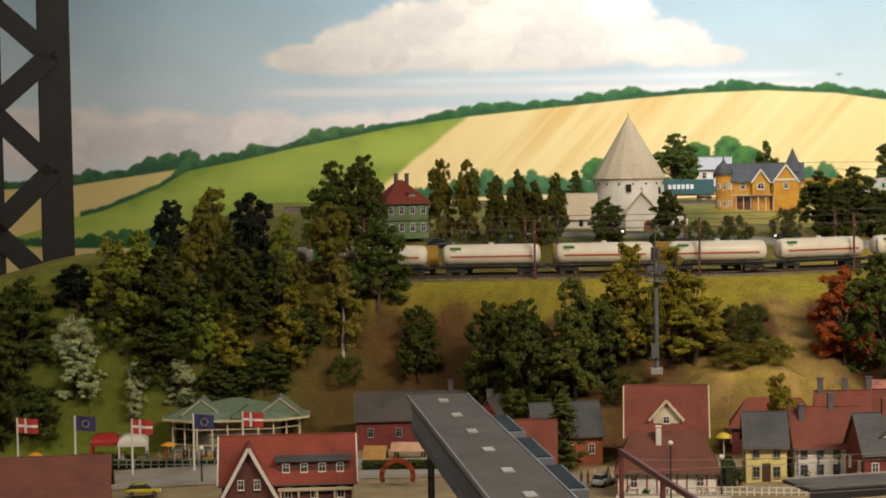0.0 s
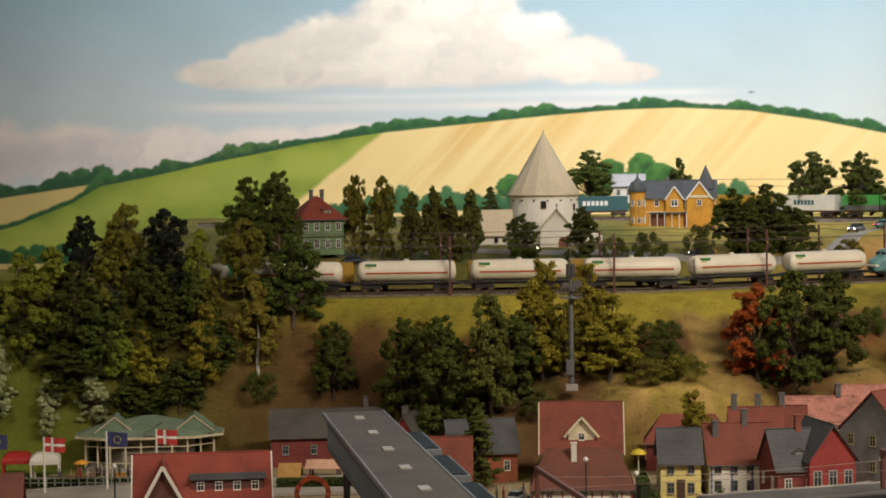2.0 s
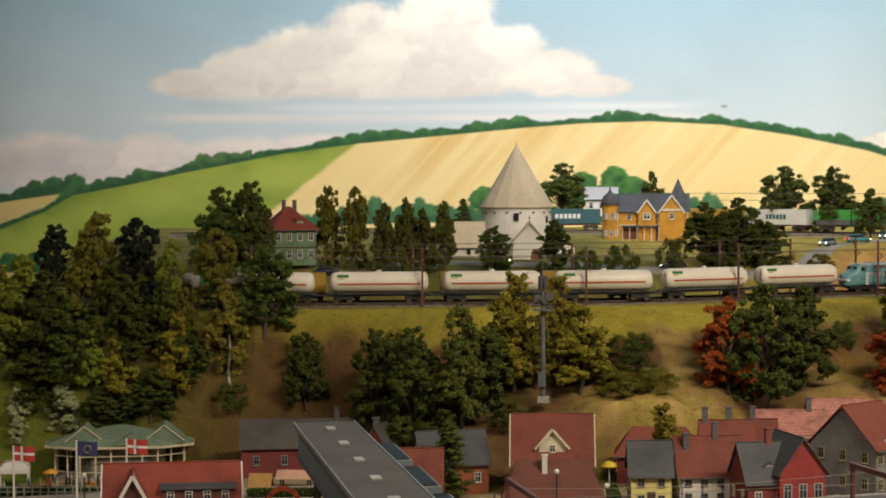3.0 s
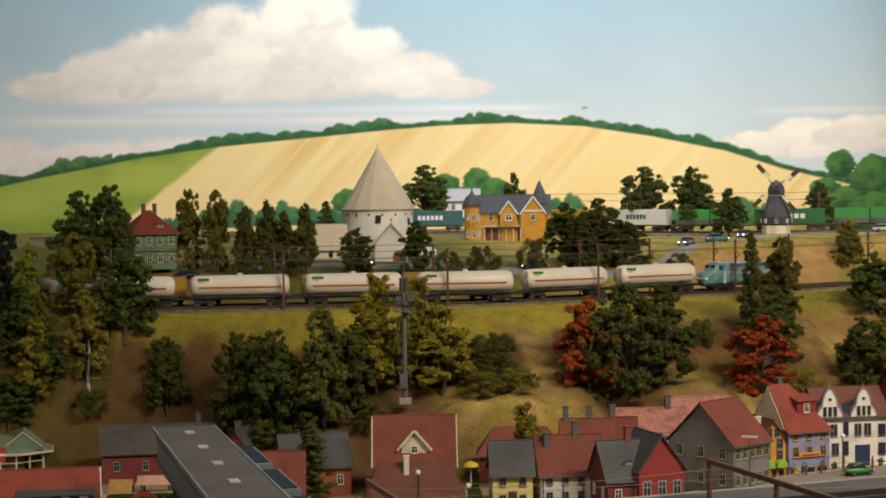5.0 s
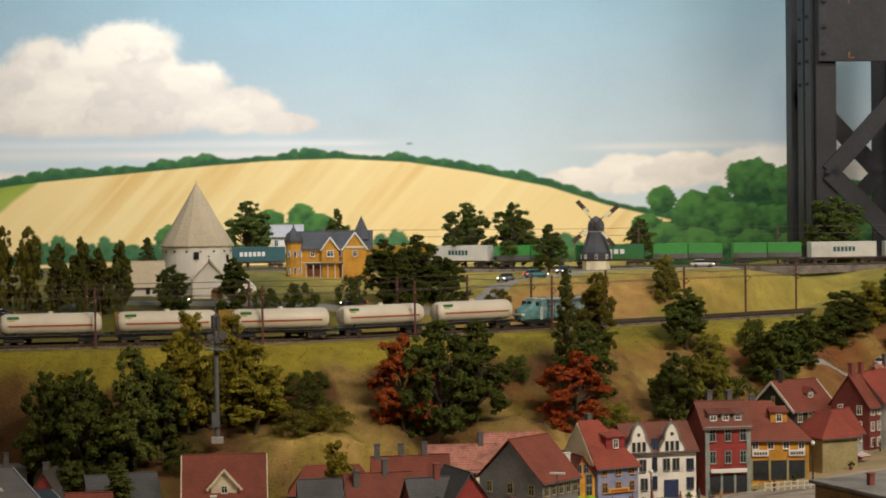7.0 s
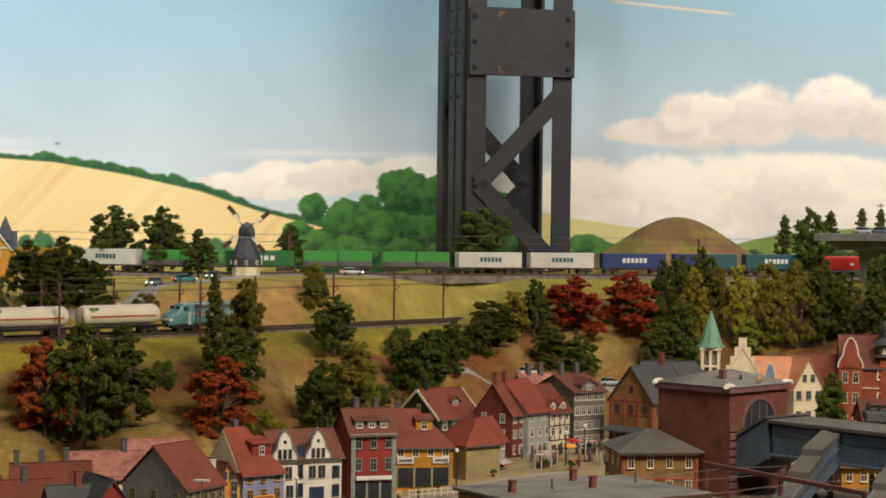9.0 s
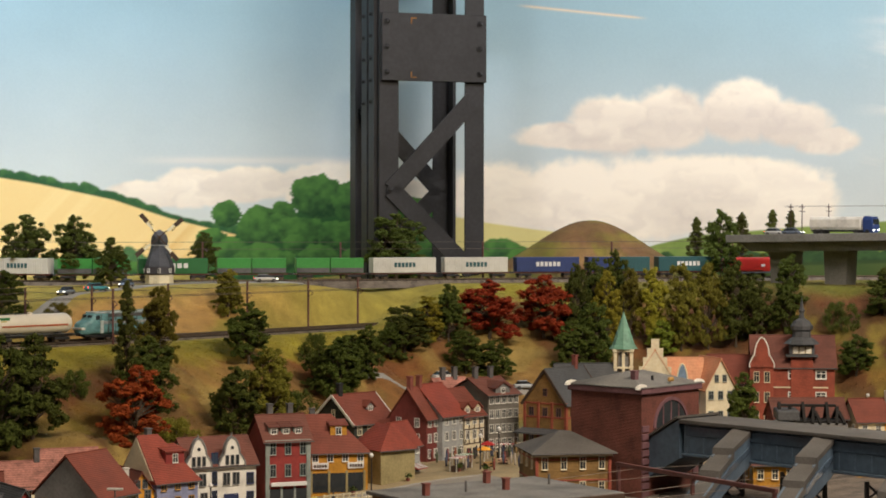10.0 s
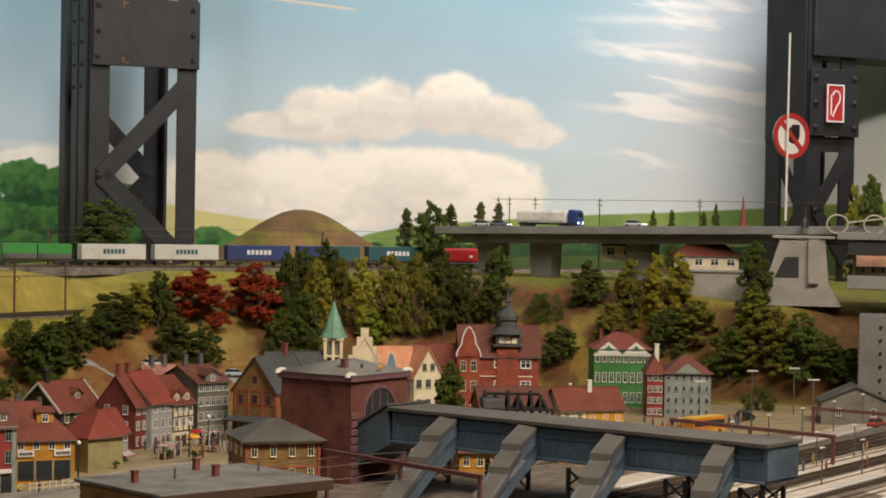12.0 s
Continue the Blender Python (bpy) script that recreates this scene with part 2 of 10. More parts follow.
def value_noise(x, y, seed=0):
    ix, iy = np.floor(x), np.floor(y)
    fx, fy = x - ix, y - iy
    fx, fy = fx * fx * (3 - 2 * fx), fy * fy * (3 - 2 * fy)
    a, b = lattice(ix, iy, seed), lattice(ix + 1, iy, seed)
    c, d = lattice(ix, iy + 1, seed), lattice(ix + 1, iy + 1, seed)
    return (a * (1 - fx) + b * fx) * (1 - fy) + (c * (1 - fx) + d * fx) * fy


def fbm(x, y, seed=0, octaves=4):
    s, amp, tot = 0.0, 1.0, 0.0
    for o in range(octaves):
        s = s + amp * value_noise(x * 2 ** o, y * 2 ** o, seed + o)
        tot += amp
        amp *= 0.5
    return s / tot


def vstep(a, b, x):
    k = np.clip((x - a) / (b - a), 0, 1)
    return k * k * (3 - 2 * k)


def grid_mesh(name, X, Y, Z, colour, mat, smooth=True):
    h, w = X.shape
    me = bpy.data.meshes.new(name)
    co = np.stack([X, Y, Z], -1).reshape(-1, 3)
    idx = np.arange(h * w).reshape(h, w)
    q = np.stack([idx[:-1, :-1], idx[:-1, 1:], idx[1:, 1:], idx[1:, :-1]], -1).reshape(-1, 4)
    me.vertices.add(len(co))
    me.vertices.foreach_set("co", co.ravel())
    me.loops.add(q.size)
    me.loops.foreach_set("vertex_index", q.ravel().astype(np.int32))
    me.polygons.add(len(q))
    me.polygons.foreach_set("loop_start", np.arange(0, q.size, 4, dtype=np.int32))
    me.update(calc_edges=True)
    if colour is not None:
        at = me.color_attributes.new("paint", "FLOAT_COLOR", "POINT")
        at.data.foreach_set("color", np.concatenate([colour.reshape(-1, 3), np.ones((len(co), 1))], 1).ravel().astype(np.float32))
    me.materials.append(mat)
    if smooth:
        me.shade_smooth()
    return new(name, me)


# ---------------------------------------------------------------- the painted scenery wall
WALL_R = 5.0


def blend(c, col, k):
    return c * (1 - k[..., None]) + np.array(col) * k[..., None]


def curve_at(rows, x):
    return np.interp(x, [r[0] for r in rows], [r[1] for r in rows])


def paint_wall(B, Z):
    """The mural: sky, clouds, hills and hedges. B: bearing in degrees along the curved wall, Z: height in metres."""
    u, v = B * 0.0873, Z
    n_big = fbm(u * 5, v * 8, 3)
    n_mid = fbm(u * 18, v * 22, 11)
    n_fine = fbm(u * 60, v * 60, 17, 3)
    k = vstep(1.45, 2.15, Z)
    sky = blend(np.zeros(B.shape + (3,)) + np.array(srgb(214, 222, 222)), srgb(150, 183, 197), k)
    sky = sky * (0.94 + 0.12 * n_big)[..., None]

    def cloud(c, blobs, base, seed, hard=0.16, soft=0.10, tint=(255, 247, 232), shade=(218, 210, 202), fade=0.036):
        d = np.full(B.shape, -9.0)
        for cb, cz, rb, rz in blobs:
            d = np.maximum(d, 1 - np.sqrt(((B - cb) / rb) ** 2 + ((Z - cz) / rz) ** 2))
        d = d + (fbm(u * 14, v * 14, seed, 5) - 0.5) * hard * 2.4 + (fbm(u * 50, v * 50, seed + 7, 3) - 0.5) * hard
        k = vstep(-0.02, soft * 1.5, d) * vstep(base + 0.012 - fade, base + 0.012, Z + 0.01 * (n_mid - 0.5))
        puff = fbm(u * 9 + 2 * n_mid, v * 14, seed + 3, 4)
        lit = np.clip(0.25 + (Z - base) * 3.2 + (puff - 0.5) * 1.3, 0, 1)
        col = np.array(srgb(*shade)) * (1 - lit[..., None]) + np.array(srgb(*tint)) * lit[..., None]
        return c * (1 - k[..., None]) + col * k[..., None]

    def streak(c, b0, b1, z, h, tint, seed, amount=0.8):
        w = fbm(u * 3.0, v * 40, seed, 4)
        k = np.exp(-((Z - z) / h) ** 2) * vstep(b0 - 1.2, b0 + 1.5, B) * (1 - vstep(b1 - 1.5, b1 + 1.2, B))
        return blend(c, srgb(*tint), np.clip(k * (0.35 + w), 0, 1) * amount)

    # low bank of cloud and long streaks
    sky = cloud(sky, ((-11, 1.585, 3.2, 0.095), (-8, 1.58, 2.4, 0.09), (-5.3, 1.575, 2.4, 0.085), (-2.6, 1.58, 2.4, 0.075), (-0.2, 1.60, 2.2, 0.055)), 1.44, 31, 0.14, 0.25, (242, 230, 222), (206, 200, 202))
    sky = streak(sky, -5, 11, 1.69, 0.012, (238, 230, 224), 41)
    sky = streak(sky, -2, 10.5, 1.715, 0.010, (232, 232, 230), 43)
    # the great cloud over the hill
    sky = cloud(sky, ((-3.6, 1.775, 1.6, 0.045), (-2.1, 1.79, 2.0, 0.085), (-0.6, 1.82, 1.9, 0.105), (1.2, 1.87, 1.9, 0.12), (3.3, 1.90, 1.9, 0.13),
                      (4.9, 1.84, 1.7, 0.10), (6.3, 1.80, 1.6, 0.07), (7.6, 1.765, 1.3, 0.035), (2.0, 1.78, 4.0, 0.06)), 1.742, 53, 0.15, 0.18)
    # clouds before the corner
    sky = cloud(sky, ((16.3, 1.615, 1.4, 0.04), (17.6, 1.63, 1.5, 0.055), (19.2, 1.64, 1.5, 0.05), (21.3, 1.64, 1.8, 0.06), (23.5, 1.60, 2.0, 0.06)), 1.50, 61, 0.14, 0.16)
    sky = streak(sky, 16.5, 23, 1.698, 0.010, (236, 232, 226), 67)
    # big bank beyond the corner
    sky = cloud(sky, ((26.3, 1.60, 1.8, 0.11), (28.3, 1.60, 2.2, 0.115), (30.5, 1.60, 2.4, 0.12), (32.6, 1.60, 2.3, 0.12), (34.2, 1.585, 1.8, 0.115), (32.5, 1.66, 3.2, 0.06)), 1.43, 71, 0.14, 0.20)
    sky = cloud(sky, ((28.2, 1.76, 1.7, 0.04), (29.5, 1.79, 1.5, 0.085), (31.0, 1.80, 1.4, 0.095), (33.0, 1.82, 1.4, 0.095), (34.4, 1.79, 1.3, 0.065), (35.4, 1.745, 1.1, 0.04)), 1.722, 79, 0.15, 0.21, fade=0.075)
    # thin veil and torn wisps towards the east end
    veil = vstep(35.5, 41, B) * (0.25 + 0.75 * fbm(B * 0.35 + Z * 3, Z * 9, 131, 4))
    sky = blend(sky, srgb(226, 222, 222), np.clip(veil * 0.75, 0, 1))
    tear = fbm(B * 0.55 + (Z - 1.7) * 6, (Z + 0.012 * (B - 38)) * 26, 137, 5)
    sky = blend(sky, srgb(246, 240, 232), np.clip((tear - 0.56) * 7, 0, 1) * vstep(35.8, 38.5, B) * (1 - vstep(41.5, 43.5, B)) * vstep(1.58, 1.68, Z) * 0.72)
    for b0, b1, z, h, s in ((36.9, 40.5, 2.035, 0.010, 83), (37.2, 40, 1.972, 0.008, 89), (36.9, 40.2, 1.815, 0.008, 101)):
        sky = streak(sky, b0, b1, z, h, (244, 236, 228), s, 0.6)
    trail = np.exp(-((Z - 2.082 + 0.0095 * (B - 27.0)) / 0.0028) ** 2) * vstep(26.6, 27.2, B) * (1 - vstep(29.9, 30.5, B))
    sky = blend(sky, srgb(244, 214, 176), np.clip(trail, 0, 1) * 0.8)
    c = sky

    def hedge(c, rows, h, seed, tint=(66, 112, 62), dark=(36, 78, 48), b0=-99.0, b1=99.0):
        line = curve_at(rows, B)
        lump = fbm(B * 1.1, B * 0 + seed, seed, 2)
        lump2 = fbm(B * 4.0, B * 0 + seed, seed + 2, 3)
        knob = 0.75 * np.abs(np.sin(B * 5.2 + 6.0 * lump)) ** 0.55 + 0.25 * np.abs(np.sin(B * 11.0 + 4.0 * lump2)) ** 0.6
        top = line + h * (0.30 + np.clip(lump * 1.5 - 0.55, 0.0, 0.8)) * (0.50 + 0.15 * lump2 + 0.5 * knob)
        k = vstep(line - 0.006, line - 0.001, Z) * (1 - vstep(top - 0.002, top + 0.004, Z)) * (B > b0) * (B < b1)
        g = np.clip((Z - line) / (h + 1e-6) * 0.8 + (n_fine - 0.5) * 1.6, 0, 1)
        col = np.array(srgb(*dark)) * (1 - g[..., None]) + np.array(srgb(*tint)) * g[..., None]
        return c * (1 - k[..., None]) + col * k[..., None]

    # far hill on the left, with its stubble field
    far = ((-14, 1.46), (-10.5, 1.472), (-8.6, 1.495), (-7.2, 1.512))
    k = (1 - vstep(-0.002, 0.003, Z - curve_at(far, B))) * (1 - vstep(-7.6, -6.9, B))
    c = blend(c, srgb(214, 190, 122), k)
    c = hedge(c, far, 0.045, 5, (78, 120, 70), (44, 86, 56), -99, -6.9)
    # the great hill
    crest = ((-14, 1.30), (-11.5, 1.36), (-10.4, 1.393), (-9.6, 1.410), (-8.05, 1.463), (-7.25, 1.504), (-5.8, 1.527), (-4.2, 1.557), (-1.3, 1.604), (0.8, 1.628), (3.6, 1.65), (5.65, 1.666),
             (7.25, 1.676), (9.2, 1.680), (11.2, 1.670), (13.2, 1.642), (15.25, 1.604), (16.85, 1.558), (18.7, 1.518), (20, 1.47), (22, 1.40))
    hill = curve_at(crest, B)
    kh = 1 - vstep(-0.002, 0.003, Z - hill)
    edge = 0.81 - (1.628 - Z) * 14.6 + 0.6 * (n_mid - 0.5) * 0.3
    furrow = fbm((B + (Z - 1.5) * -10.5) * 1.15, Z * 3, 23, 4)
    stripe = fbm((B + (Z - 1.5) * -10.5) * 3.2, Z * 2, 29, 3)
    yellow = blend(np.zeros(B.shape + (3,)) + np.array(srgb(242, 214, 150)), srgb(226, 184, 110), np.clip((furrow - 0.48) * 2.8, 0, 1) * 0.8)
    yellow = blend(yellow, srgb(248, 226, 166), np.clip((stripe - 0.52) * 3, 0, 1) * 0.6)
    green = blend(np.zeros(B.shape + (3,)) + np.array(srgb(158, 172, 68)), srgb(126, 148, 54), np.clip((fbm(B * 0.8, Z * 16, 37) - 0.4) * 3, 0, 1))
    green = blend(green, srgb(172, 184, 84), vstep(0.0, 0.06, hill - Z) * (1 - vstep(0.06, 0.13, hill - Z)) * 0.6)
    ky = vstep(-0.12, 0.12, B - edge)
    field = green * (1 - ky[..., None]) + yellow * ky[..., None]
    c = c * (1 - kh[..., None]) + field * kh[..., None]
    c = hedge(c, crest, 0.027, 7, (74, 122, 66), (40, 88, 52), -10.3, 20)
    c = hedge(c, crest, 0.033, 47, (92, 128, 72), (46, 86, 54), -7.4, -2.2)
    # pale fields at the hill's foot on the west side
    k = (1 - vstep(-0.002, 0.004, Z - 1.322 - 0.004 * (B + 10))) * (1 - vstep(-9.2, -8.4, B))
    c = blend(c, srgb(206, 184, 122), k)
    # hedges low on the hill
    c = hedge(c, ((-13, 1.335), (-10.5, 1.318), (-8.5, 1.315), (-6, 1.30)), 0.05, 13, (60, 112, 58), (34, 80, 44), -13, -6)
    c = hedge(c, ((-3, 1.41), (2, 1.43), (6, 1.43), (12, 1.42), (19, 1.42)), 0.075, 19, (84, 128, 78), (52, 98, 62), -0.8)
    # round painted woods by the corner
    rng = random.Random(5)
    blobs = [(18.45, 1.565, 0.42, 0.035), (19.4, 1.55, 0.5, 0.04), (20.05, 1.56, 0.4, 0.04), (21.05, 1.61, 0.85, 0.056), (22.3, 1.60, 0.9, 0.06), (20.6, 1.52, 0.7, 0.04), (23.6, 1.55, 0.9, 0.06), (26.2, 1.475, 0.7, 0.032), (27.0, 1.455, 0.6, 0.028)]
    blobs += [(rng.uniform(18.0, 24.5), rng.uniform(1.43, 1.535), rng.uniform(0.35, 0.75), rng.uniform(0.024, 0.045)) for _ in range(26)]
    blobs += [(7.25, 1.525, 0.45, 0.026), (8.15, 1.53, 0.42, 0.036), (8.7, 1.51, 0.5, 0.03), (7.8, 1.49, 0.8, 0.03), (4.45, 1.485, 0.5, 0.03), (15.8, 1.43, 0.4, 0.018), (16.4, 1.44, 0.45, 0.022), (15.2, 1.425, 0.4, 0.014)]
    blobs += [(rng.uniform(25.4, 27.4), rng.uniform(1.42, 1.45), rng.uniform(0.3, 0.5), rng.uniform(0.02, 0.03)) for _ in range(8)]
    # stubble and meadow hills beyond the corner
    hills = ((24, 1.575), (25.8, 1.545), (27.2, 1.528), (28.5, 1.515), (30, 1.45), (31, 1.40))
    k = 1 - vstep(-0.002, 0.003, Z - curve_at(hills, B))
    c = blend(c, srgb(214, 204, 138), k * (B > 23.5))
    meadow = ((27.5, 1.40), (29.2, 1.45), (30.7, 1.492), (31.8, 1.514), (34.7, 1.535), (37.1, 1.550), (39.5, 1.560), (41.7, 1.572), (46, 1.60))
    k = 1 - vstep(-0.002, 0.003, Z - curve_at(meadow, B))
    mcol = blend(np.zeros(B.shape + (3,)) + np.array(srgb(138, 158, 80)), srgb(110, 138, 68), np.clip((n_mid - 0.4) * 3, 0, 1))
    c = c * (1 - (k * (B > 27))[..., None]) + mcol * (k * (B > 27))[..., None]
    # dark hedge and green band, added to dim the meadow seen below the viaduct
    c = hedge(c, ((29.5, 1.425), (33, 1.44), (38, 1.455), (47, 1.47)), 0.06, 59, (70, 104, 56), (40, 70, 38), 29.5)
    k = (1 - vstep(-0.004, 0.002, Z - curve_at(((29.5, 1.43), (33, 1.445), (38, 1.46), (47, 1.475)), B))) * (B > 29.5)
    c = blend(c, srgb(52, 74, 36), k * 0.85)
    bird = np.exp(-(((B - 11.27) / 0.09) ** 2 + ((Z - 1.712) / 0.0035) ** 2) ** 2)
    c = blend(c, srgb(110, 116, 118), bird * 0.8)
    wood = curve_at(((17.2, 1.40), (17.9, 1.47), (18.8, 1.515), (20.0, 1.545), (20.9, 1.60), (22.4, 1.61), (24.0, 1.60), (24.6, 1.52), (25.0, 1.40)), B) + 0.016 * (fbm(B * 2.2, B * 0, 271, 3) - 0.5)
    c = blend(c, srgb(38, 88, 42), (1 - vstep(-0.003, 0.003, Z - wood)) * (B > 17.2) * (B < 25.0))
    for cb, cz, rb, rz in sorted(blobs, key=lambda q: -q[1]):
        d = 1 - np.sqrt(((B - cb) / rb) ** 2 + ((Z - cz) / rz) ** 2) + (n_fine - 0.5) * 0.35
        k = vstep(0.0, 0.06, d)
        g = np.clip(0.5 + (Z - cz) / rz * 0.45 + (n_fine - 0.5) * 1.2 - (B - cb) / rb * 0.15, 0, 1)
        col = np.array(srgb(22, 66, 34)) * (1 - g[..., None]) + np.array(srgb(78, 128, 58)) * g[..., None]
        c = c * (1 - k[..., None]) + col * k[..., None]
    return c


bear = np.linspace(-26, 62, 1500)
high = np.concatenate([np.linspace(0.9, 1.19, 4)[:-1], np.linspace(1.19, 2.12, 400), np.linspace(2.12, 3.2, 24)[1:]])
BB, ZZ = np.meshgrid(bear, high)
wall_paint = attribute_mat("painted_wall", 0.85, 160, 0.05, 0.06, 3.0)
wall = grid_mesh("backdrop", WALL_R * np.sin(np.radians(BB)), WALL_R * np.cos(np.radians(BB)), ZZ, paint_wall(BB, ZZ), wall_paint)
tagged(wall, "curved scenery wall painted with sky, clouds and hills", "backdrop", kind="structure")

# ---------------------------------------------------------------- ground sheet
gx, gy = np.meshgrid(np.concatenate([np.arange(-2.3, -0.95, 0.03), np.arange(-0.95, 3.0, 0.0075), np.arange(3.0, 4.42, 0.03)]),
                     np.concatenate([np.arange(1.2, 2.4, 0.03), np.arange(2.4, 3.72, 0.0075), np.arange(3.72, 4.99, 0.012)]))
keep_r = np.hypot(gx, gy)
gz = np.array([[ground_z(float(a), float(b)) for a, b in zip(ra, rb)] for ra, rb in zip(gx, gy)])
gz = np.where(keep_r > 4.985, np.minimum(gz, 1.40), gz)


def paint_ground(X, Y, Z):
    c = np.zeros(X.shape + (3,))
    n1, n2, n3 = fbm(X * 6, Y * 6, 201), fbm(X * 22, Y * 22, 211), fbm(X * 2.2, Y * 2.2, 221)
    foot = np.vectorize(slope_foot)(X)
    head = np.vectorize(slope_head)(X)
    k = (Y - foot) / (head - foot)
    grass, dry = np.array(srgb(104, 103, 38)), np.array(srgb(136, 122, 62))
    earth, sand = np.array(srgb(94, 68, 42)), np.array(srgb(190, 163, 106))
    paving = np.array(srgb(150, 136, 118))
    c = c + grass
    c = c * (1 - (vstep(0.45, 0.62, n1))[..., None] * 0.7) + dry * (vstep(0.45, 0.62, n1))[..., None] * 0.7
    # bare slope
    slope = vstep(-0.1, 0.05, k) * (1 - vstep(0.75, 0.97, k + (n2 - 0.5) * 0.25))
    tan = (vstep(0.75, 1.15, X) * (1 - vstep(1.75, 2.0, X)))[..., None]
    ec = (earth * (1 - tan) + np.array(srgb(134, 104, 64)) * tan) * (0.75 + 0.6 * n2)[..., None]
    red = vstep(0.47, 0.60, n1) * vstep(0.9, 1.3, X) * (1 - vstep(1.5, 1.7, X))
    ec = ec * (1 - red[..., None] * 0.5) + np.array(srgb(136, 80, 54)) * red[..., None] * 0.5
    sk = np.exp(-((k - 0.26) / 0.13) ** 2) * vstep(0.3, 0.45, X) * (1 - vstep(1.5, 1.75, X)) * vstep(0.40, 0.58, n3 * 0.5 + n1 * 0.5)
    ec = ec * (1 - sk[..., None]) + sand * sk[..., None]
    gk = vstep(0.50, 0.62, n2 * 0.6 + n3 * 0.4) * 0.6
    far = vstep(0.30, 0.45, X)[..., None]
    ec = ec * (1 - gk[..., None]) + (grass * 0.6 * (1 - far) + np.array(srgb(140, 128, 54)) * far) * gk[..., None]
    # pale straw-coloured streaks and reddish soil running down the slope
    st = fbm(X * 13 + Y * 3, Y * 4, 231)
    sw = vstep(0.50, 0.60, st) * vstep(0.2, 0.5, X) * (1 - vstep(1.8, 2.1, X)) * (0.55 + 0.3 * vstep(0.7, 1.0, X))
    ec = ec * (1 - sw[..., None]) + np.array(srgb(164, 142, 88)) * sw[..., None]
    rw = vstep(0.50, 0.60, fbm(X * 9, Y * 7, 241)) * vstep(0.1, 0.3, k) * vstep(0.4, 0.8, X) * 0.35
    ec = ec * (1 - rw[..., None]) + np.array(srgb(132, 74, 46)) * rw[..., None]
    c = c * (1 - slope[..., None]) + ec * slope[..., None]
    # fresh yellow-green turf along the top of the slope
    tf = vstep(0.70, 0.86, k + (n2 - 0.5) * 0.3) * (1 - vstep(1.12, 1.3, k)) * vstep(-0.3, 0.1, X) * (1 - vstep(1.9, 2.2, X)) * (0.55 + 0.4 * vstep(0.4, 0.6, n1))
    c = c * (1 - tf[..., None]) + np.array(srgb(162, 151, 56)) * tf[..., None]
    # strongly lit meadow behind the front line, its brightness put into the colour
    lit = vstep(1.05, 1.2, k) * vstep(0.45, 0.75, X) * (1 - vstep(1.7, 2.0, X)) * (0.35 + 0.5 * n1)
    c = c * (1 - lit[..., None]) + np.array(srgb(184, 166, 88)) * lit[..., None]
    # embankment behind the front line
    yt = np.vectorize(front_track)(X)
    emb = vstep(0.06, 0.10, Y - yt) * (1 - vstep(0.2, 0.27, Y - yt)) * vstep(0.75, 0.9, X) * (1 - vstep(1.2, 1.5, X)) * vstep(0.38, 0.55, n1)
    c = c * (1 - emb[..., None] * 0.8) + np.array(srgb(194, 150, 102)) * emb[..., None] * 0.8
    # lush meadow at the town's left edge
    lush = np.exp(-(((X + 0.58) / 0.30) ** 2 + ((Y - 3.0) / 0.24) ** 2))
    c = c * (1 - lush[..., None]) + np.array(srgb(104, 126, 42)) * lush[..., None]
    speck = fbm(X * 70, Y * 70, 261, 3)
    c = c * (0.78 + 0.44 * speck)[..., None]
    # town paving
    town = (1 - vstep(-0.10, -0.04, Y - foot + (n2 - 0.5) * 0.05))
    c = c * (1 - town[..., None]) + (paving * (0.85 + 0.3 * n2)[..., None]) * town[..., None]
    # the mound's bare flank
    c = c * np.array((1.03, 1.0, 0.78))
    md = np.hypot((X - 2.3) / 0.29, (Y - 4.18) / 0.18)
    bands = vstep(0.42, 0.60, fbm((Z + 0.10 * X) * 55, X * 5, 251)) * (1 - vstep(0.85, 1.15, md)) * 0.85
    c = c * (1 - bands[..., None]) + np.array(srgb(110, 80, 52)) * bands[..., None]
    m = np.exp(-(((X - 2.26) / 0.13) ** 2 + ((Y - 4.06) / 0.07) ** 2)) * vstep(0.35, 0.5, n2)
    c = c * (1 - m[..., None] * 0.75) + np.array(srgb(140, 100, 72)) * m[..., None] * 0.75
    return c


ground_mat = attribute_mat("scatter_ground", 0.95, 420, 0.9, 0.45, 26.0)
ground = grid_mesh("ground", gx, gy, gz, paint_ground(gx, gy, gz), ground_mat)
tagged(ground, "landscaped ground with dry grass, bare earth slopes and paving", "ground", kind="structure")

# ---------------------------------------------------------------- the room
room_white = material("room_paint", (0.30, 0.29, 0.28), 0.9, 0.06, 2, 60, 0.05)
dark_front = material("dark_fascia", (0.05, 0.05, 0.055), 0.7, 0.15, 4, 80, 0.1)
carpet = material("floor_carpet", (0.09, 0.085, 0.085), 0.95, 0.2, 6, 200, 0.4)
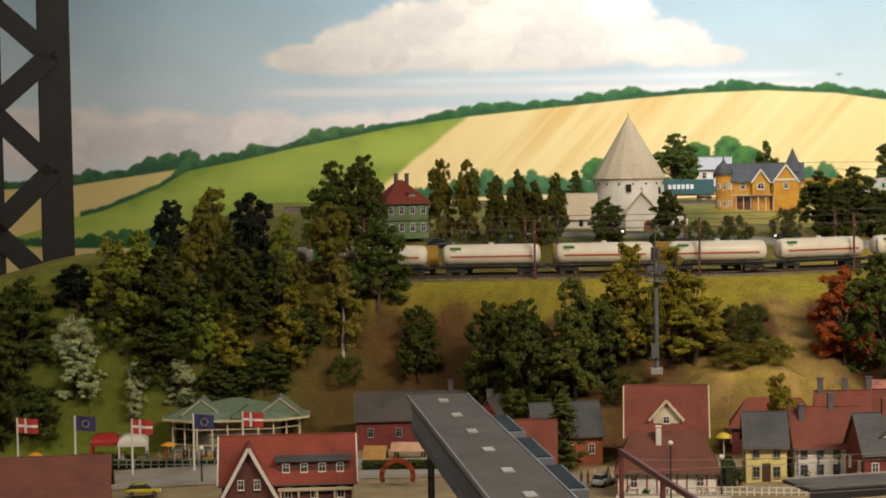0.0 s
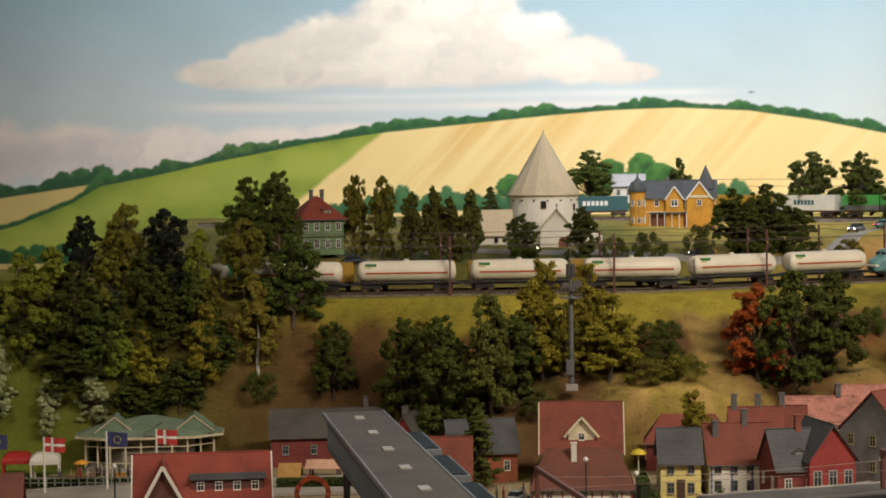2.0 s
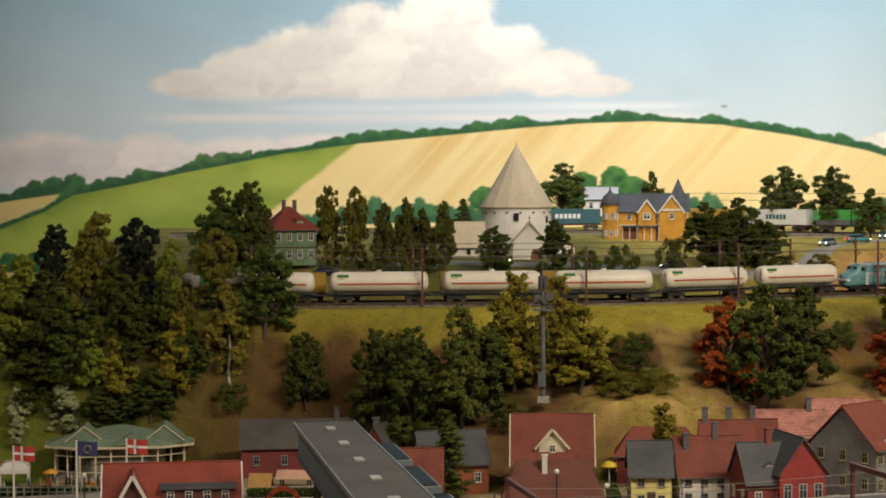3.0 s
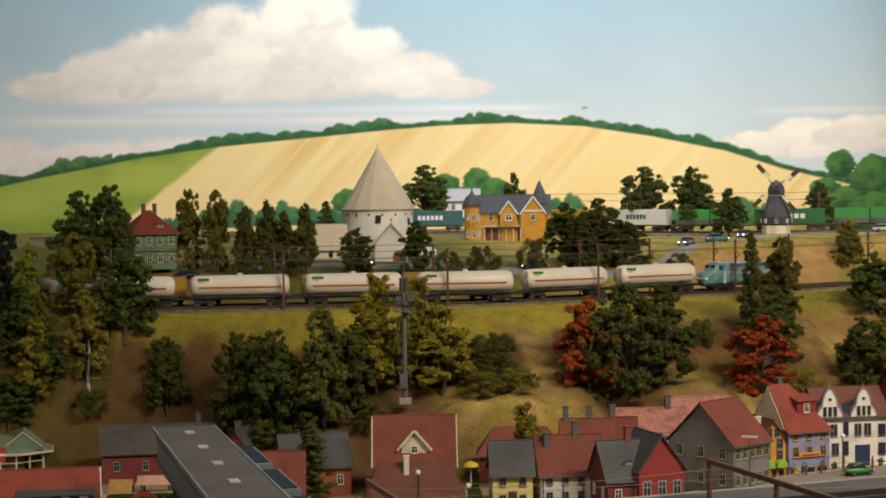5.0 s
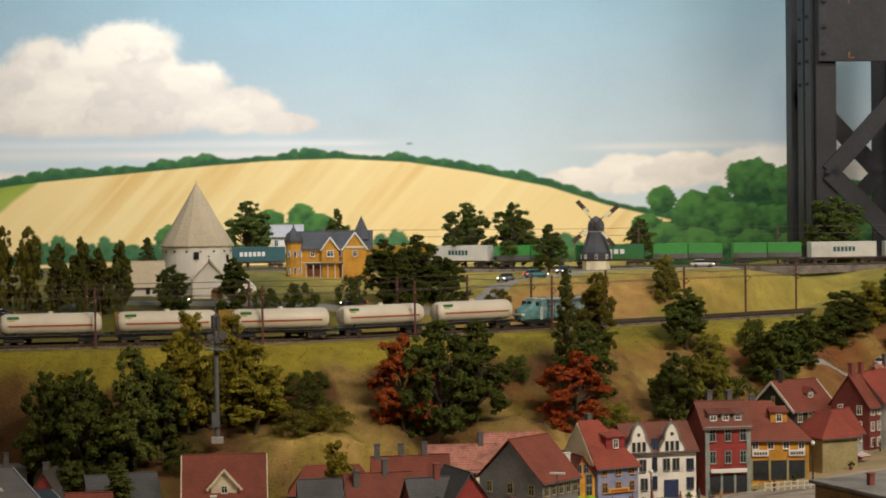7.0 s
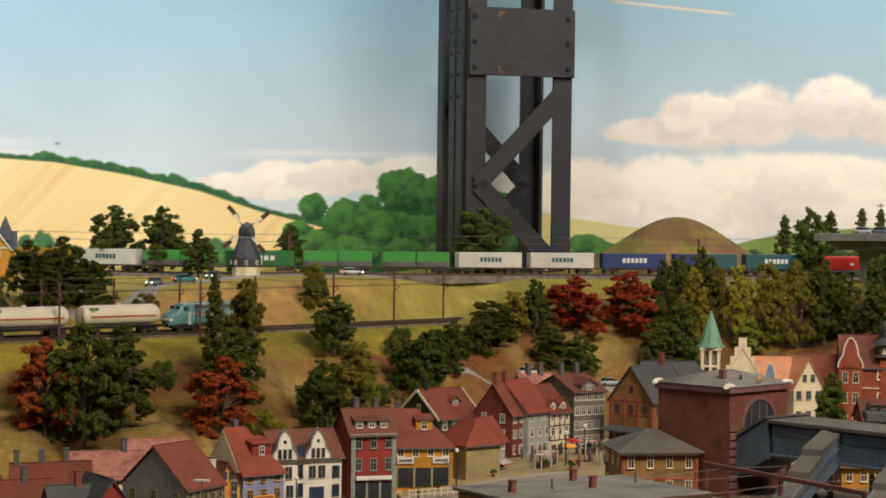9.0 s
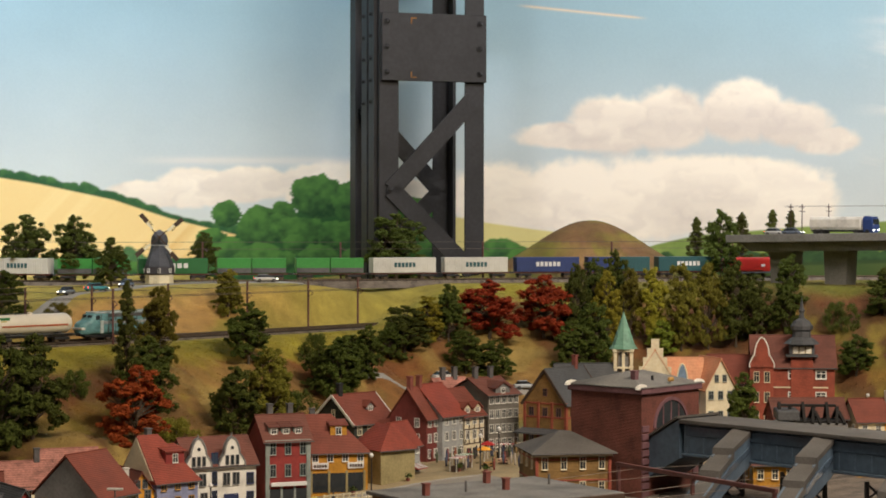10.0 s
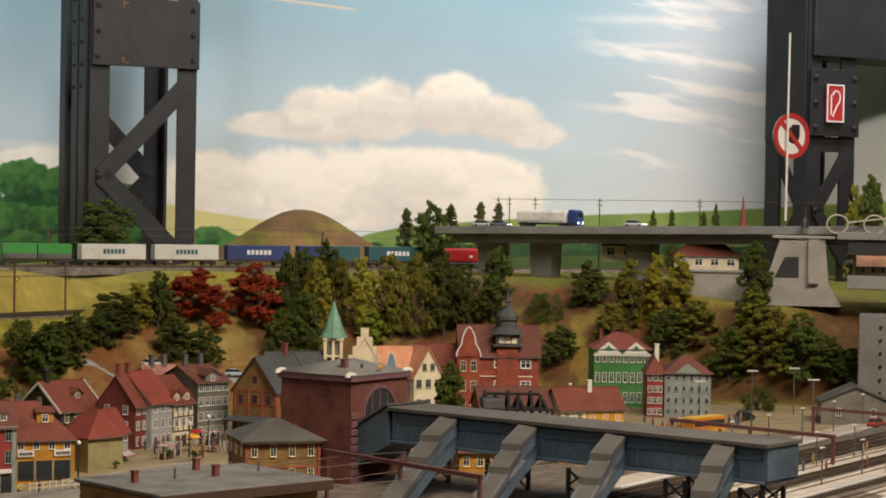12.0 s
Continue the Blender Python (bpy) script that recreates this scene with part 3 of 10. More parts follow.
for nm, b3, mt, lb in (("floor", (-6, -3, -0.1, 6.2, 6, 0), carpet, "dark carpeted room floor"), ("ceiling", (-6, -3, 3.2, 6.2, 6, 3.3), room_white, "plain room ceiling"),
                       ("wall_south", (-6, -3.15, 0, 6.2, -3, 3.2), room_white, "plain room wall"), ("wall_west", (-6.15, -3, 0, -6, 6, 3.2), room_white, "plain room wall"),
                       ("wall_east", (6.2, -3, 0, 6.35, 6, 3.2), room_white, "plain room wall"), ("wall_north", (-6, 6, 0, 6.2, 6.15, 3.2), room_white, "plain room wall"),
                       ("layout_front", (-2.3, 1.15, 0, 4.4, 1.2, 1.06), dark_front, "dark front board under the scenery")):
    bm = bmesh.new()
    box(bm, *b3)
    tagged(part(nm, bm, mt), lb, "board" if nm == "layout_front" else nm.split("_")[0], kind="structure")

# ---------------------------------------------------------------- common materials
steel_dark = material("dark_painted_steel", (0.0150, 0.0147, 0.0165), 0.6, 0.4, 14, 120, 0.35, 0.0, dirt=(0.008, 0.0078, 0.0085))
concrete = material("grey_concrete", (0.33, 0.31, 0.28), 0.85, 0.2, 14, 240, 0.4)
deck_grey = material("deck_grey", (0.24, 0.235, 0.225), 0.8, 0.2, 14, 240, 0.3)
roof_felt = material("grey_roof_felt", (0.088, 0.080, 0.073), 0.75, 0.24, 16, 420, 0.3)
pale_felt = material("pale_roof_felt", (0.150, 0.142, 0.132), 0.7, 0.38, 22, 420, 0.3)
slate = material("dark_slate_roof", (0.075, 0.078, 0.085), 0.7, 0.25, 20, 300, 0.4, wave=(130, "Z", 0.15))
blue_steel = material("blue_grey_steel", (0.085, 0.125, 0.175), 0.5, 0.25, 12, 150, 0.25, 0.1)
pane_dark = material("window_glass_dark", (0.03, 0.035, 0.04), 0.08, 0.2, 40, 200, 0.0)
pane_blue = material("window_glass_blue", (0.06, 0.085, 0.12), 0.1, 0.2, 30, 200, 0.0)
white_paint = material("white_paint", (0.72, 0.70, 0.64), 0.55, 0.08, 20, 300, 0.1)
cream_paint = material("cream_paint", (0.62, 0.55, 0.38), 0.6, 0.1, 20, 300, 0.1)
brick_red_steel = material("oxide_red_steel", (0.13, 0.05, 0.045), 0.55, 0.2, 20, 200, 0.15)
ballast_mat = material("track_ballast", (0.16, 0.13, 0.10), 0.95, 0.45, 60, 700, 1.0)
sleeper_mat = material("brown_sleeper", (0.06, 0.045, 0.035), 0.8, 0.2, 60, 500, 0.3)
rail_mat = material("rusty_rail", (0.20, 0.15, 0.11), 0.4, 0.2, 50, 400, 0.1, 0.7)
asphalt = material("asphalt", (0.25, 0.225, 0.195), 0.9, 0.15, 10, 500, 0.3)
rubber = material("black_rubber", (0.02, 0.02, 0.02), 0.7, 0.2, 60, 300, 0.1)
black_metal = material("black_metal", (0.025, 0.025, 0.027), 0.5, 0.2, 30, 300, 0.2)
rust_mark = material("rust_stain", (0.26, 0.12, 0.03), 0.9, 0.4, 60, 300, 0.2)


def ribbon(name, f, x0, x1, half, z, thick, mat, step=0.03, shift=0.0, parent=None, slope=0.0):
    """A flat strip of the given half width that follows y = f(x)."""
    bm = bmesh.new()
    n = max(2, int((x1 - x0) / step))
    prev = None
    for i in range(n + 1):
        x = x0 + (x1 - x0) * i / n
        e = 0.01
        d = Vector((2 * e, f(x + e) - f(x - e), 0)).normalized()
        nrm = Vector((-d.y, d.x, 0))
        c = Vector((x, f(x), z(x) if callable(z) else z)) + nrm * shift
        row = [bm.verts.new(c - nrm * (half + slope)), bm.verts.new(c + nrm * (half + slope)),
               bm.verts.new(c + nrm * half + Vector((0, 0, thick))), bm.verts.new(c - nrm * half + Vector((0, 0, thick)))]
        if prev:
            for k in range(4):
                bm.faces.new((prev[k], prev[(k + 1) % 4], row[(k + 1) % 4], row[k]))
        else:
            bm.faces.new(row)
        prev = row
    bm.faces.new(prev[::-1])
    bmesh.ops.recalc_face_normals(bm, faces=bm.faces)
    return part(name, bm, mat, parent)


def railway(name, f, x0, x1, z, label):
    """Ballast, sleepers and two rails along y = f(x); rails' top is 9 mm over z."""
    t = thing(name, x0, f(x0), z, 0, label, "railway track", kind="structure")
    inv = pose(-x0, -f(x0), -z)
    made = [ribbon("ballast", f, x0, x1, 0.019, z - 0.012, 0.015, ballast_mat, slope=0.014)]
    bm = bmesh.new()
    x = x0 + 0.005
    while x < x1:
        e = 0.01
        d = Vector((2 * e, f(x + e) - f(x - e), 0)).normalized()
        nn = Vector((-d.y, d.x, 0)) * 0.014
        c = Vector((x, f(x), z + 0.0042))
        beam(bm, c - nn, c + nn, 0.0028, 0.0018)
        x += 0.0075 * d.x
    sl = part("sleepers", bm, sleeper_mat)
    sl["kind"] = "stuff"
    made.append(sl)
    for s in (-0.00825, 0.00825):
        made.append(ribbon("rail", f, x0, x1, 0.0006, z + 0.0045, 0.0025, rail_mat, shift=s))
    for o in made:
        o.parent = t
        o.matrix_basis = inv @ o.matrix_basis
    return t


FRONT_Z, BACK_Z = 1.335, 1.418
railway("track_front", lambda x: front_track(x) - 0.024, -1.6, 1.78, FRONT_Z, "single railway line on a gravel bed along the slope")
railway("track_middle", lambda x: front_track(x) + 0.026, -1.6, 1.78, FRONT_Z, "second railway line beside the first one")
railway("track_back", lambda x: back_track(x) - 0.005, -0.35, 3.35, BACK_Z - 0.002, "far railway line before the painted wall")

# ---------------------------------------------------------------- steel columns of the hall


def bolt_head(bm, p, n, r=0.0078):
    p, n = Vector(p), Vector(n)
    tube(bm, p, p + n * 0.003, r, r, 8)
    tube(bm, p + n * 0.003, p + n * 0.0065, r * 0.8, r * 0.35, 8)


def steel_column(name, x, y, turn, a, legw, z0, z1, nodes, plate, label, faces=(0, 1, 2, 3), bar=0.68):
    """A square column of four angle legs with lattice bars; a: outside width, nodes: heights of the lattice's knots, plate: (bottom, top) of the gusset plate."""
    t = thing(name, x, y, z0, turn, label, "steel column")
    h = z1 - z0
    th = 0.007
    for sx in (-1, 1):
        for sy in (-1, 1):
            bm = bmesh.new()
            cx, cy = sx * a / 2, sy * a / 2
            box(bm, min(cx, cx - sx * legw), min(cy, cy - sy * th), 0, max(cx, cx - sx * legw), max(cy, cy - sy * th), h)
            box(bm, min(cx, cx - sx * th), min(cy - sy * th, cy - sy * legw), 0, max(cx, cx - sx * th), max(cy - sy * th, cy - sy * legw), h)
            part("leg", bm, steel_dark, t)
    for side in faces:
        rot = Matrix.Rotation(side * math.pi / 2, 4, "Z")
        for i, (za, zb) in enumerate(zip(nodes, nodes[1:])):
            s = 1 if (i + side) % 2 == 0 else -1
            bm = bmesh.new()
            yf = -a / 2 - 0.004 if side == 0 else -a / 2 + 0.011
            beam(bm, (s * (a / 2 - legw * 0.62), yf, za - z0), (-s * (a / 2 - legw * 0.62), yf, zb - z0), legw * bar, 0.007, up=(0, 1, 0))
            bm.transform(rot)
            part("lattice_bar", bm, steel_dark, t)
            bm = bmesh.new()
            bolt_head(bm, (s * (a / 2 - legw / 2), yf - 0.004, za - z0), (0, -1, 0))
            bm.transform(rot)
            part("bolt", bm, steel_dark, t)
        if plate and side == 0:
            for zb, zt in plate:
                bm = bmesh.new()
                box(bm, -a / 2 + 0.002, -a / 2 - 0.012, zb - z0, a / 2 + 0.002, -a / 2 - 0.0045, zt - z0)
                bevel(bm, 0.0012)
                bm.transform(rot)
                part("gusset_plate", bm, steel_dark, t)
                for bx in (-1, 1):
                    for k in range(3):
                        bm = bmesh.new()
                        bolt_head(bm, (bx * (a / 2 - 0.014), -a / 2 - 0.012, zb - z0 + (zt - zb) * (0.13 + 0.37 * k)), (0, -1, 0))
                        bm.transform(rot)
                        part("bolt", bm, steel_dark, t)
    return t


col = steel_column("steel_column", 1.903, 4.301, -6.0, 0.250, 0.045, 1.38, 3.2, (1.43, 1.62, 1.828), ((1.866, 2.02), (2.20, 2.36), (2.55, 2.72)),
                   "dark grey riveted steel lattice column with a bolted plate", (0, 2), 0.9)
# flange strips with rivets on the column's left face
for yy in (-0.085, -0.025):
    bm = bmesh.new()
    box(bm, -0.133, yy - 0.022, 0.0, -0.1255, yy + 0.022, 1.82)
    part("flange_strip", bm, steel_dark, col)
    for k in range(14):
        if k * 0.05 + 0.44 > 1.8:
            break
        bm = bmesh.new()
        bolt_head(bm, (-0.133, yy, 0.44 + k * 0.05), (-1, 0, 0), 0.005)
        part("rivet", bm, steel_dark, col)
# worn marks on the plate, yellow-brown
for x0, z0, dx, dz in ((-0.055, 0.627, 0.014, 0.003), (-0.055, 0.615, 0.003, 0.014), (-0.055, 0.493, 0.014, 0.003), (-0.055, 0.495, 0.003, 0.012)):
    bm = bmesh.new()
    box(bm, x0, -0.1378, z0, x0 + dx, -0.1368, z0 + dz)
    part("paint_mark", bm, rust_mark, col, "worn orange corner mark")

steel_column("steel_column", -0.884, 4.207, 12.0, 0.205, 0.064, 1.14, 3.2, (1.27, 1.394, 1.515, 1.64, 1.75, 1.862, 1.98, 2.1, 2.22), (), "dark grey steel lattice column with zigzag bars", (0,))
col3 = steel_column("steel_column", 3.178, 3.385, -2.0, 0.141, 0.042, 1.30, 3.2, (1.45, 1.57, 1.70), ((1.735, 1.885), (2.2, 2.4)), "dark grey steel column beside the road bridge, with signs", (0, 3))
# beam that leaves the third column
bm = bmesh.new()
box(bm, -0.06, -0.082, 0.612, 0.5, 0.06, 0.9)
bevel(bm, 0.002)
part("cross_beam", bm, steel_dark, col3)
part("side_panel", rbox(-0.0755, -0.068, 0.425, -0.0708, 0.068, 1.88, 0.0008), steel_dark, col3)
part("lintel", rbox(-0.066, -0.069, 0.40, 0.066, -0.062, 0.434, 0.0008), steel_dark, col3)
sign_red = material("sign_red", (0.42, 0.03, 0.03), 0.4, 0.1, 20, 200, 0.05)
sign_white = material("sign_white", (0.75, 0.74, 0.72), 0.4, 0.05, 20, 200, 0.05)
fs = thing("fire_hose_sign", 3.168, 3.298, 1.808, -2, "red square fire equipment sign with white edge", "sign")
part("sign_board", rbox(-0.025, -0.004, -0.042, 0.025, 0, 0.042), sign_red, fs)
bm = bmesh.new()
for b4 in ((-0.025, -0.042, 0.025, -0.039), (-0.025, 0.039, 0.025, 0.042), (-0.025, -0.039, -0.022, 0.039), (0.022, -0.039, 0.025, 0.039)):
    box(bm, b4[0], -0.006, b4[1], b4[2], -0.0042, b4[3])
part("edge", bm, sign_white, fs)
bm = bmesh.new()
sweep(bm, [(0.002 + 0.011 * math.sin(a), 0.012 + 0.016 * math.cos(a)) for a in np.linspace(-1.2, 2.9, 12)] + [(-0.004, -0.022), (-0.008, -0.030)], 0.003, -0.006, -0.0042)
box(bm, -0.014, -0.006, -0.026, -0.011, -0.0042, 0.018)
part("symbol", bm, sign_white, fs)

ps = thing("prohibition_sign", 2.657, 2.894, 1.545, -2, "round red and white prohibition sign on a thin pale pole", "sign")
bm = bmesh.new()
tube(bm, (-0.004, -0.0155, 0.0), (-0.002, -0.0155, 0.36), 0.0024, 0.0020, 8)
part("pole", bm, sign_white, ps)
bm = bmesh.new()
tube(bm, (0.012, -0.005, 0.163), (0.012, -0.008, 0.163), 0.043, 0.043, 28)
part("disc", bm, sign_white, ps)
bm = bmesh.new()
n = 28
ring = []
for k in range(n):
    c, s = math.cos(k * math.tau / n), math.sin(k * math.tau / n)
    ring.append([bm.verts.new((0.012 + r * c, yy, 0.163 + r * s)) for r, yy in ((0.035, -0.0082), (0.044, -0.0082), (0.044, -0.011), (0.035, -0.011))])
for k in range(n):
    a4, b4 = ring[k], ring[(k + 1) % n]
    for j in range(4):
        bm.faces.new((a4[j], a4[(j + 1) % 4], b4[(j + 1) % 4], b4[j]))
beam(bm, (-0.016, -0.0105, 0.191), (0.04, -0.0105, 0.135), 0.008, 0.002, up=(0, 1, 0))
bmesh.ops.recalc_face_normals(bm, faces=bm.faces)
part("red_ring", bm, sign_red, ps)
bm = bmesh.new()
tube(bm, (0.017, -0.008, 0.165), (0.017, -0.0095, 0.165), 0.017, 0.015, 10)
box(bm, 0.014, -0.0095, 0.16, 0.032, -0.008, 0.185)
part("symbol", bm, black_metal, ps)

# ---------------------------------------------------------------- covered footbridge over the station
fb = thing("covered_footbridge", -0.009, 2.312, 1.085, -83.5, "grey flat-roofed covered footbridge with glazed sides and roof lights", "footbridge")
L1 = 0.95
pale_steel = material("pale_blue_steel", (0.22, 0.245, 0.275), 0.5, 0.2, 14, 200, 0.15)
zr = 1.262 - 1.085
part("roof", rbox(-0.004, -0.034, zr - 0.004, L1, 0.034, zr), roof_felt, fb)
for e in (-1, 1):
    part("roof_edge", rbox(-0.004, e * 0.0352 - 0.0010, zr - 0.0042, L1, e * 0.0352 + 0.0010, zr + 0.0008, 0.0003), pale_steel, fb, "pale metal roof edge")
part("floor", rbox(0, -0.03, zr - 0.046, L1, 0.03, zr - 0.041), blue_steel, fb)
for s in (-1, 1):
    part("glazing", rbox(0, s * 0.0285 - 0.001, zr - 0.04, L1, s * 0.0285 + 0.001, zr - 0.0045), pane_blue, fb)
    part("sill_rail", rbox(0, s * 0.0305 - 0.0012, zr - 0.043, L1, s * 0.0305 + 0.0012, zr - 0.035), blue_steel, fb)
    part("top_rail", rbox(0, s * 0.0305 - 0.0012, zr - 0.013, L1, s * 0.0305 + 0.0012, zr - 0.0045), blue_steel, fb)
    me = mesh_of("mullion", rbox(-0.0009, -0.001, 0, 0.0009, 0.001, 0.03, 0.0002), pale_steel)
    for k in range(48):
        o = new("mullion", me)
        o.parent, o.location = fb, (0.008 + k * 0.0198, s * 0.0305, zr - 0.0385)
part("end_wall", rbox(-0.003, -0.029, zr - 0.042, 0, 0.029, zr - 0.0045), blue_steel, fb)
skyl = material("roof_light_glass", (0.36, 0.34, 0.31), 0.3, 0.2, 40, 200, 0.05)
for k in range(6):
    part("roof_light", rbox(0.048 + k * 0.125, -0.0055, zr - 0.001, 0.070 + k * 0.125, 0.0055, zr + 0.0016), skyl, fb)
for px in (0.12, 0.5):
    pier = new("lattice_pier")
    pier.parent, pier.location = fb, (px, 0, 0)
    for sx in (-0.018, 0.018):
        for sy in (-0.022, 0.022):
            bm = bmesh.new()
            beam(bm, (sx, sy, 0), (sx, sy, zr - 0.046), 0.0035)
            part("post", bm, black_metal, pier)
    for sy in (-0.022, 0.022):
        for k in range(4):
            for a4, b4 in ((-0.018, 0.018), (0.018, -0.018)):
                bm = bmesh.new()
                beam(bm, (a4, sy, 0.002 + k * 0.031), (b4, sy, 0.033 + k * 0.031), 0.0016)
                part("brace", bm, black_metal, pier)
dull_glass = material("dull_glass", (0.009, 0.012, 0.016), 0.55, 0.2, 30, 200, 0.0)
dull_glass.node_tree.nodes["Principled BSDF"].inputs["Specular IOR Level"].default_value = 0.12
# glazed stair heads on its far side
for k, (px, dz) in enumerate(((0.09, 0.0), (0.27, 0.0), (0.45, 0.0))):
    sh = new("stair_head")
    sh.parent = fb
    sh.location = (px, 0.0366, zr - 0.014 + dz)
    part("frame", rbox(0, 0, -0.026, 0.135, 0.032, 0.0), material("pale_blue_frame", (0.17, 0.19, 0.215), 0.5, 0.15, 20, 200, 0.1), sh)
    part("glass_roof", rbox(0.0035, 0.002, -0.001, 0.1315, 0.0295, 0.0010), dull_glass, sh)

# ---------------------------------------------------------------- blue station bridge with covered stairs
sb = thing("station_bridge", 1.445, 2.37, 1.165, -71.7, "blue-grey steel station bridge with a grey roof and four covered stairs", "footbridge")
zb = 1.285 - 1.165
part("roof", rbox(0.06, -0.042, zb - 0.005, 0.645, 0.042, zb), roof_felt, sb)
part("girder", rbox(0.065, -0.036, zb - 0.044, 0.64, -0.031, zb - 0.0052), blue_steel, sb)
part("girder", rbox(0.065, 0.031, zb - 0.044, 0.64, 0.036, zb - 0.0052), blue_steel, sb)
part("walkway", rbox(0.065, -0.031, zb - 0.044, 0.64, 0.031, zb - 0.041), black_metal, sb)
part("window_band", rbox(0.069, -0.0372, zb - 0.021, 0.637, -0.0362, zb - 0.008), pane_blue, sb)
part("lower_flange", rbox(0.065, -0.041, zb - 0.048, 0.64, 0.041, zb - 0.0445), blue_steel, sb)
part("end_wall", rbox(0.6402, -0.036, zb - 0.044, 0.643, 0.036, zb - 0.0052), blue_steel, sb)
# riveted stiffeners along the girder
me = mesh_of("stiffener", rbox(-0.0009, -0.0016, zb - 0.0440, 0.0009, 0, zb - 0.022, 0.0002), blue_steel)
for k in range(24):
    o = new("stiffener", me)
    o.parent, o.location = sb, (0.075 + k * 0.0242, -0.0362, 0)
# sloping end towards the station hall
bm = bmesh.new()
prism(bm, ((0.0, zb - 0.085), (0.06, zb - 0.052), (0.06, zb), (0.0, zb - 0.034)), -0.04, 0.04)
part("end_slope", bm, blue_steel, sb)
bm = bmesh.new()
prism(bm, ((-0.002, zb - 0.033), (0.0595, zb + 0.0015), (0.0595, zb + 0.0045), (-0.002, zb - 0.029)), -0.043, 0.043)
part("end_roof", bm, roof_felt, sb)
for px in (0.165, 0.295, 0.43, 0.585):
    st = new("covered_stair")
    st.parent = sb
    st.matrix_basis = pose(px, -0.036, 0, 0, 0, -70)
    bm = bmesh.new()
    prism(bm, ((0, zb - 0.011), (0.070, zb - 0.027), (0.073, zb - 0.036), (0.118, zb - 0.050), (0.121, zb - 0.059), (0.235, zb - 0.098), (0.235, zb - 0.091), (0.126, zb - 0.0535), (0.124, zb - 0.045), (0.078, zb - 0.0305), (0.076, zb - 0.022), (0, zb - 0.005)), -0.0135, 0.0135)
    part("stair_roof", bm, roof_felt, st)
    for s in (-1, 1):
        bm = bmesh.new()
        prism(bm, ((0, zb - 0.05), (0.085, zb - 0.07), (0.235, zb - 0.118), (0.235, zb - 0.092), (0.088, zb - 0.039), (0.085, zb - 0.0315), (0, zb - 0.0115)), s * 0.0110 - 0.0012, s * 0.0110 + 0.0012)
        part("stair_side", bm, blue_steel, st)
        bm = bmesh.new()
        prism(bm, ((0.01, zb - 0.034), (0.085, zb - 0.052), (0.21, zb - 0.094), (0.21, zb - 0.088), (0.085, zb - 0.044), (0.01, zb - 0.026)), s * 0.0128 - 0.0006, s * 0.0128 + 0.0006)
        part("stair_window", bm, pane_blue, st)
for px in (0.10, 0.235, 0.365, 0.51, 0.615):
    pier = new("lattice_pier")
    pier.parent, pier.location = sb, (px, 0, 0)
    for sx in (-0.014, 0.014):
        for sy in (-0.026, 0.026):
            bm = bmesh.new()
            beam(bm, (sx, sy, 0), (sx, sy, zb - 0.056), 0.0044)
            part("post", bm, black_metal, pier)
    for sy in (-0.026, 0.026):
        for k in range(3):
            for a4, b4 in ((-0.014, 0.014), (0.014, -0.014)):
                bm = bmesh.new()
                beam(bm, (a4, sy, 0.002 + k * 0.02), (b4, sy, 0.022 + k * 0.02), 0.0024)
                part("brace", bm, black_metal, pier)

# ---------------------------------------------------------------- platforms and station tracks
platform_mat = material("platform_paving", (0.42, 0.37, 0.32), 0.85, 0.15, 30, 300, 0.2)
for k, (ax, ay) in enumerate(((2.165, 2.315), (1.924, 2.056), (1.789, 1.901), (1.66, 1.76), (1.53, 1.62))):
    pl = thing("station_platform", ax - 0.55, ay - 0.245, town_z(ax) - 0.012, 24 if k else 26, "long low station platform with pale paving", "platform", "station platforms")
    part("slab", rbox(0, -0.024, 0, 1.9, 0.024, 0.018, 0.001), platform_mat, pl)
    part("edge", rbox(0, -0.027, 0.016, 1.9, -0.0245, 0.0195, 0.0004), sign_white, pl)
tb = material("station_yard_gravel", (0.13, 0.105, 0.085), 0.95, 0.4, 50, 700, 1.0)
yx = np.arange(0.42, 3.31, 0.03)
ytop = np.interp(yx, (0.42, 0.75, 1.3, 1.75, 2.5, 3.3), (2.22, 2.28, 2.44, 2.52, 2.46, 2.75))
yk = np.linspace(0, 1, 30)[:, None]
yard_z = np.array([town_z(float(q)) for q in yx]) + 0.0025
yard = grid_mesh("station_yard", np.repeat(yx[None, :], 30, 0), 1.22 + (ytop[None, :] - 1.22) * yk, np.repeat(yard_z[None, :], 30, 0), None, tb)
tagged(yard, "dark gravel yard with station tracks", "yard", kind="structure")
for k in range(9):
    ox, oy = 2.05 - 0.062 * k, 2.21 - 0.072 * k
    tr = thing("station_track", ox - 0.6, oy - 0.27, town_z(ox) + 0.001, 24, "railway track between the station platforms", "railway track", "station tracks", kind="structure")
    for s in (-0.00825, 0.00825):
        part("rail", rbox(0, s - 0.0006, 0.003, 1.8, s + 0.0006, 0.0065, 0.0001), rail_mat, tr)
    bm = bmesh.new()
    for j in range(150):
        box(bm, j * 0.012, -0.014, 0.0005, j * 0.012 + 0.004, 0.014, 0.003)
    sl = part("sleepers", bm, sleeper_mat, tr)
    sl["kind"] = "stuff"

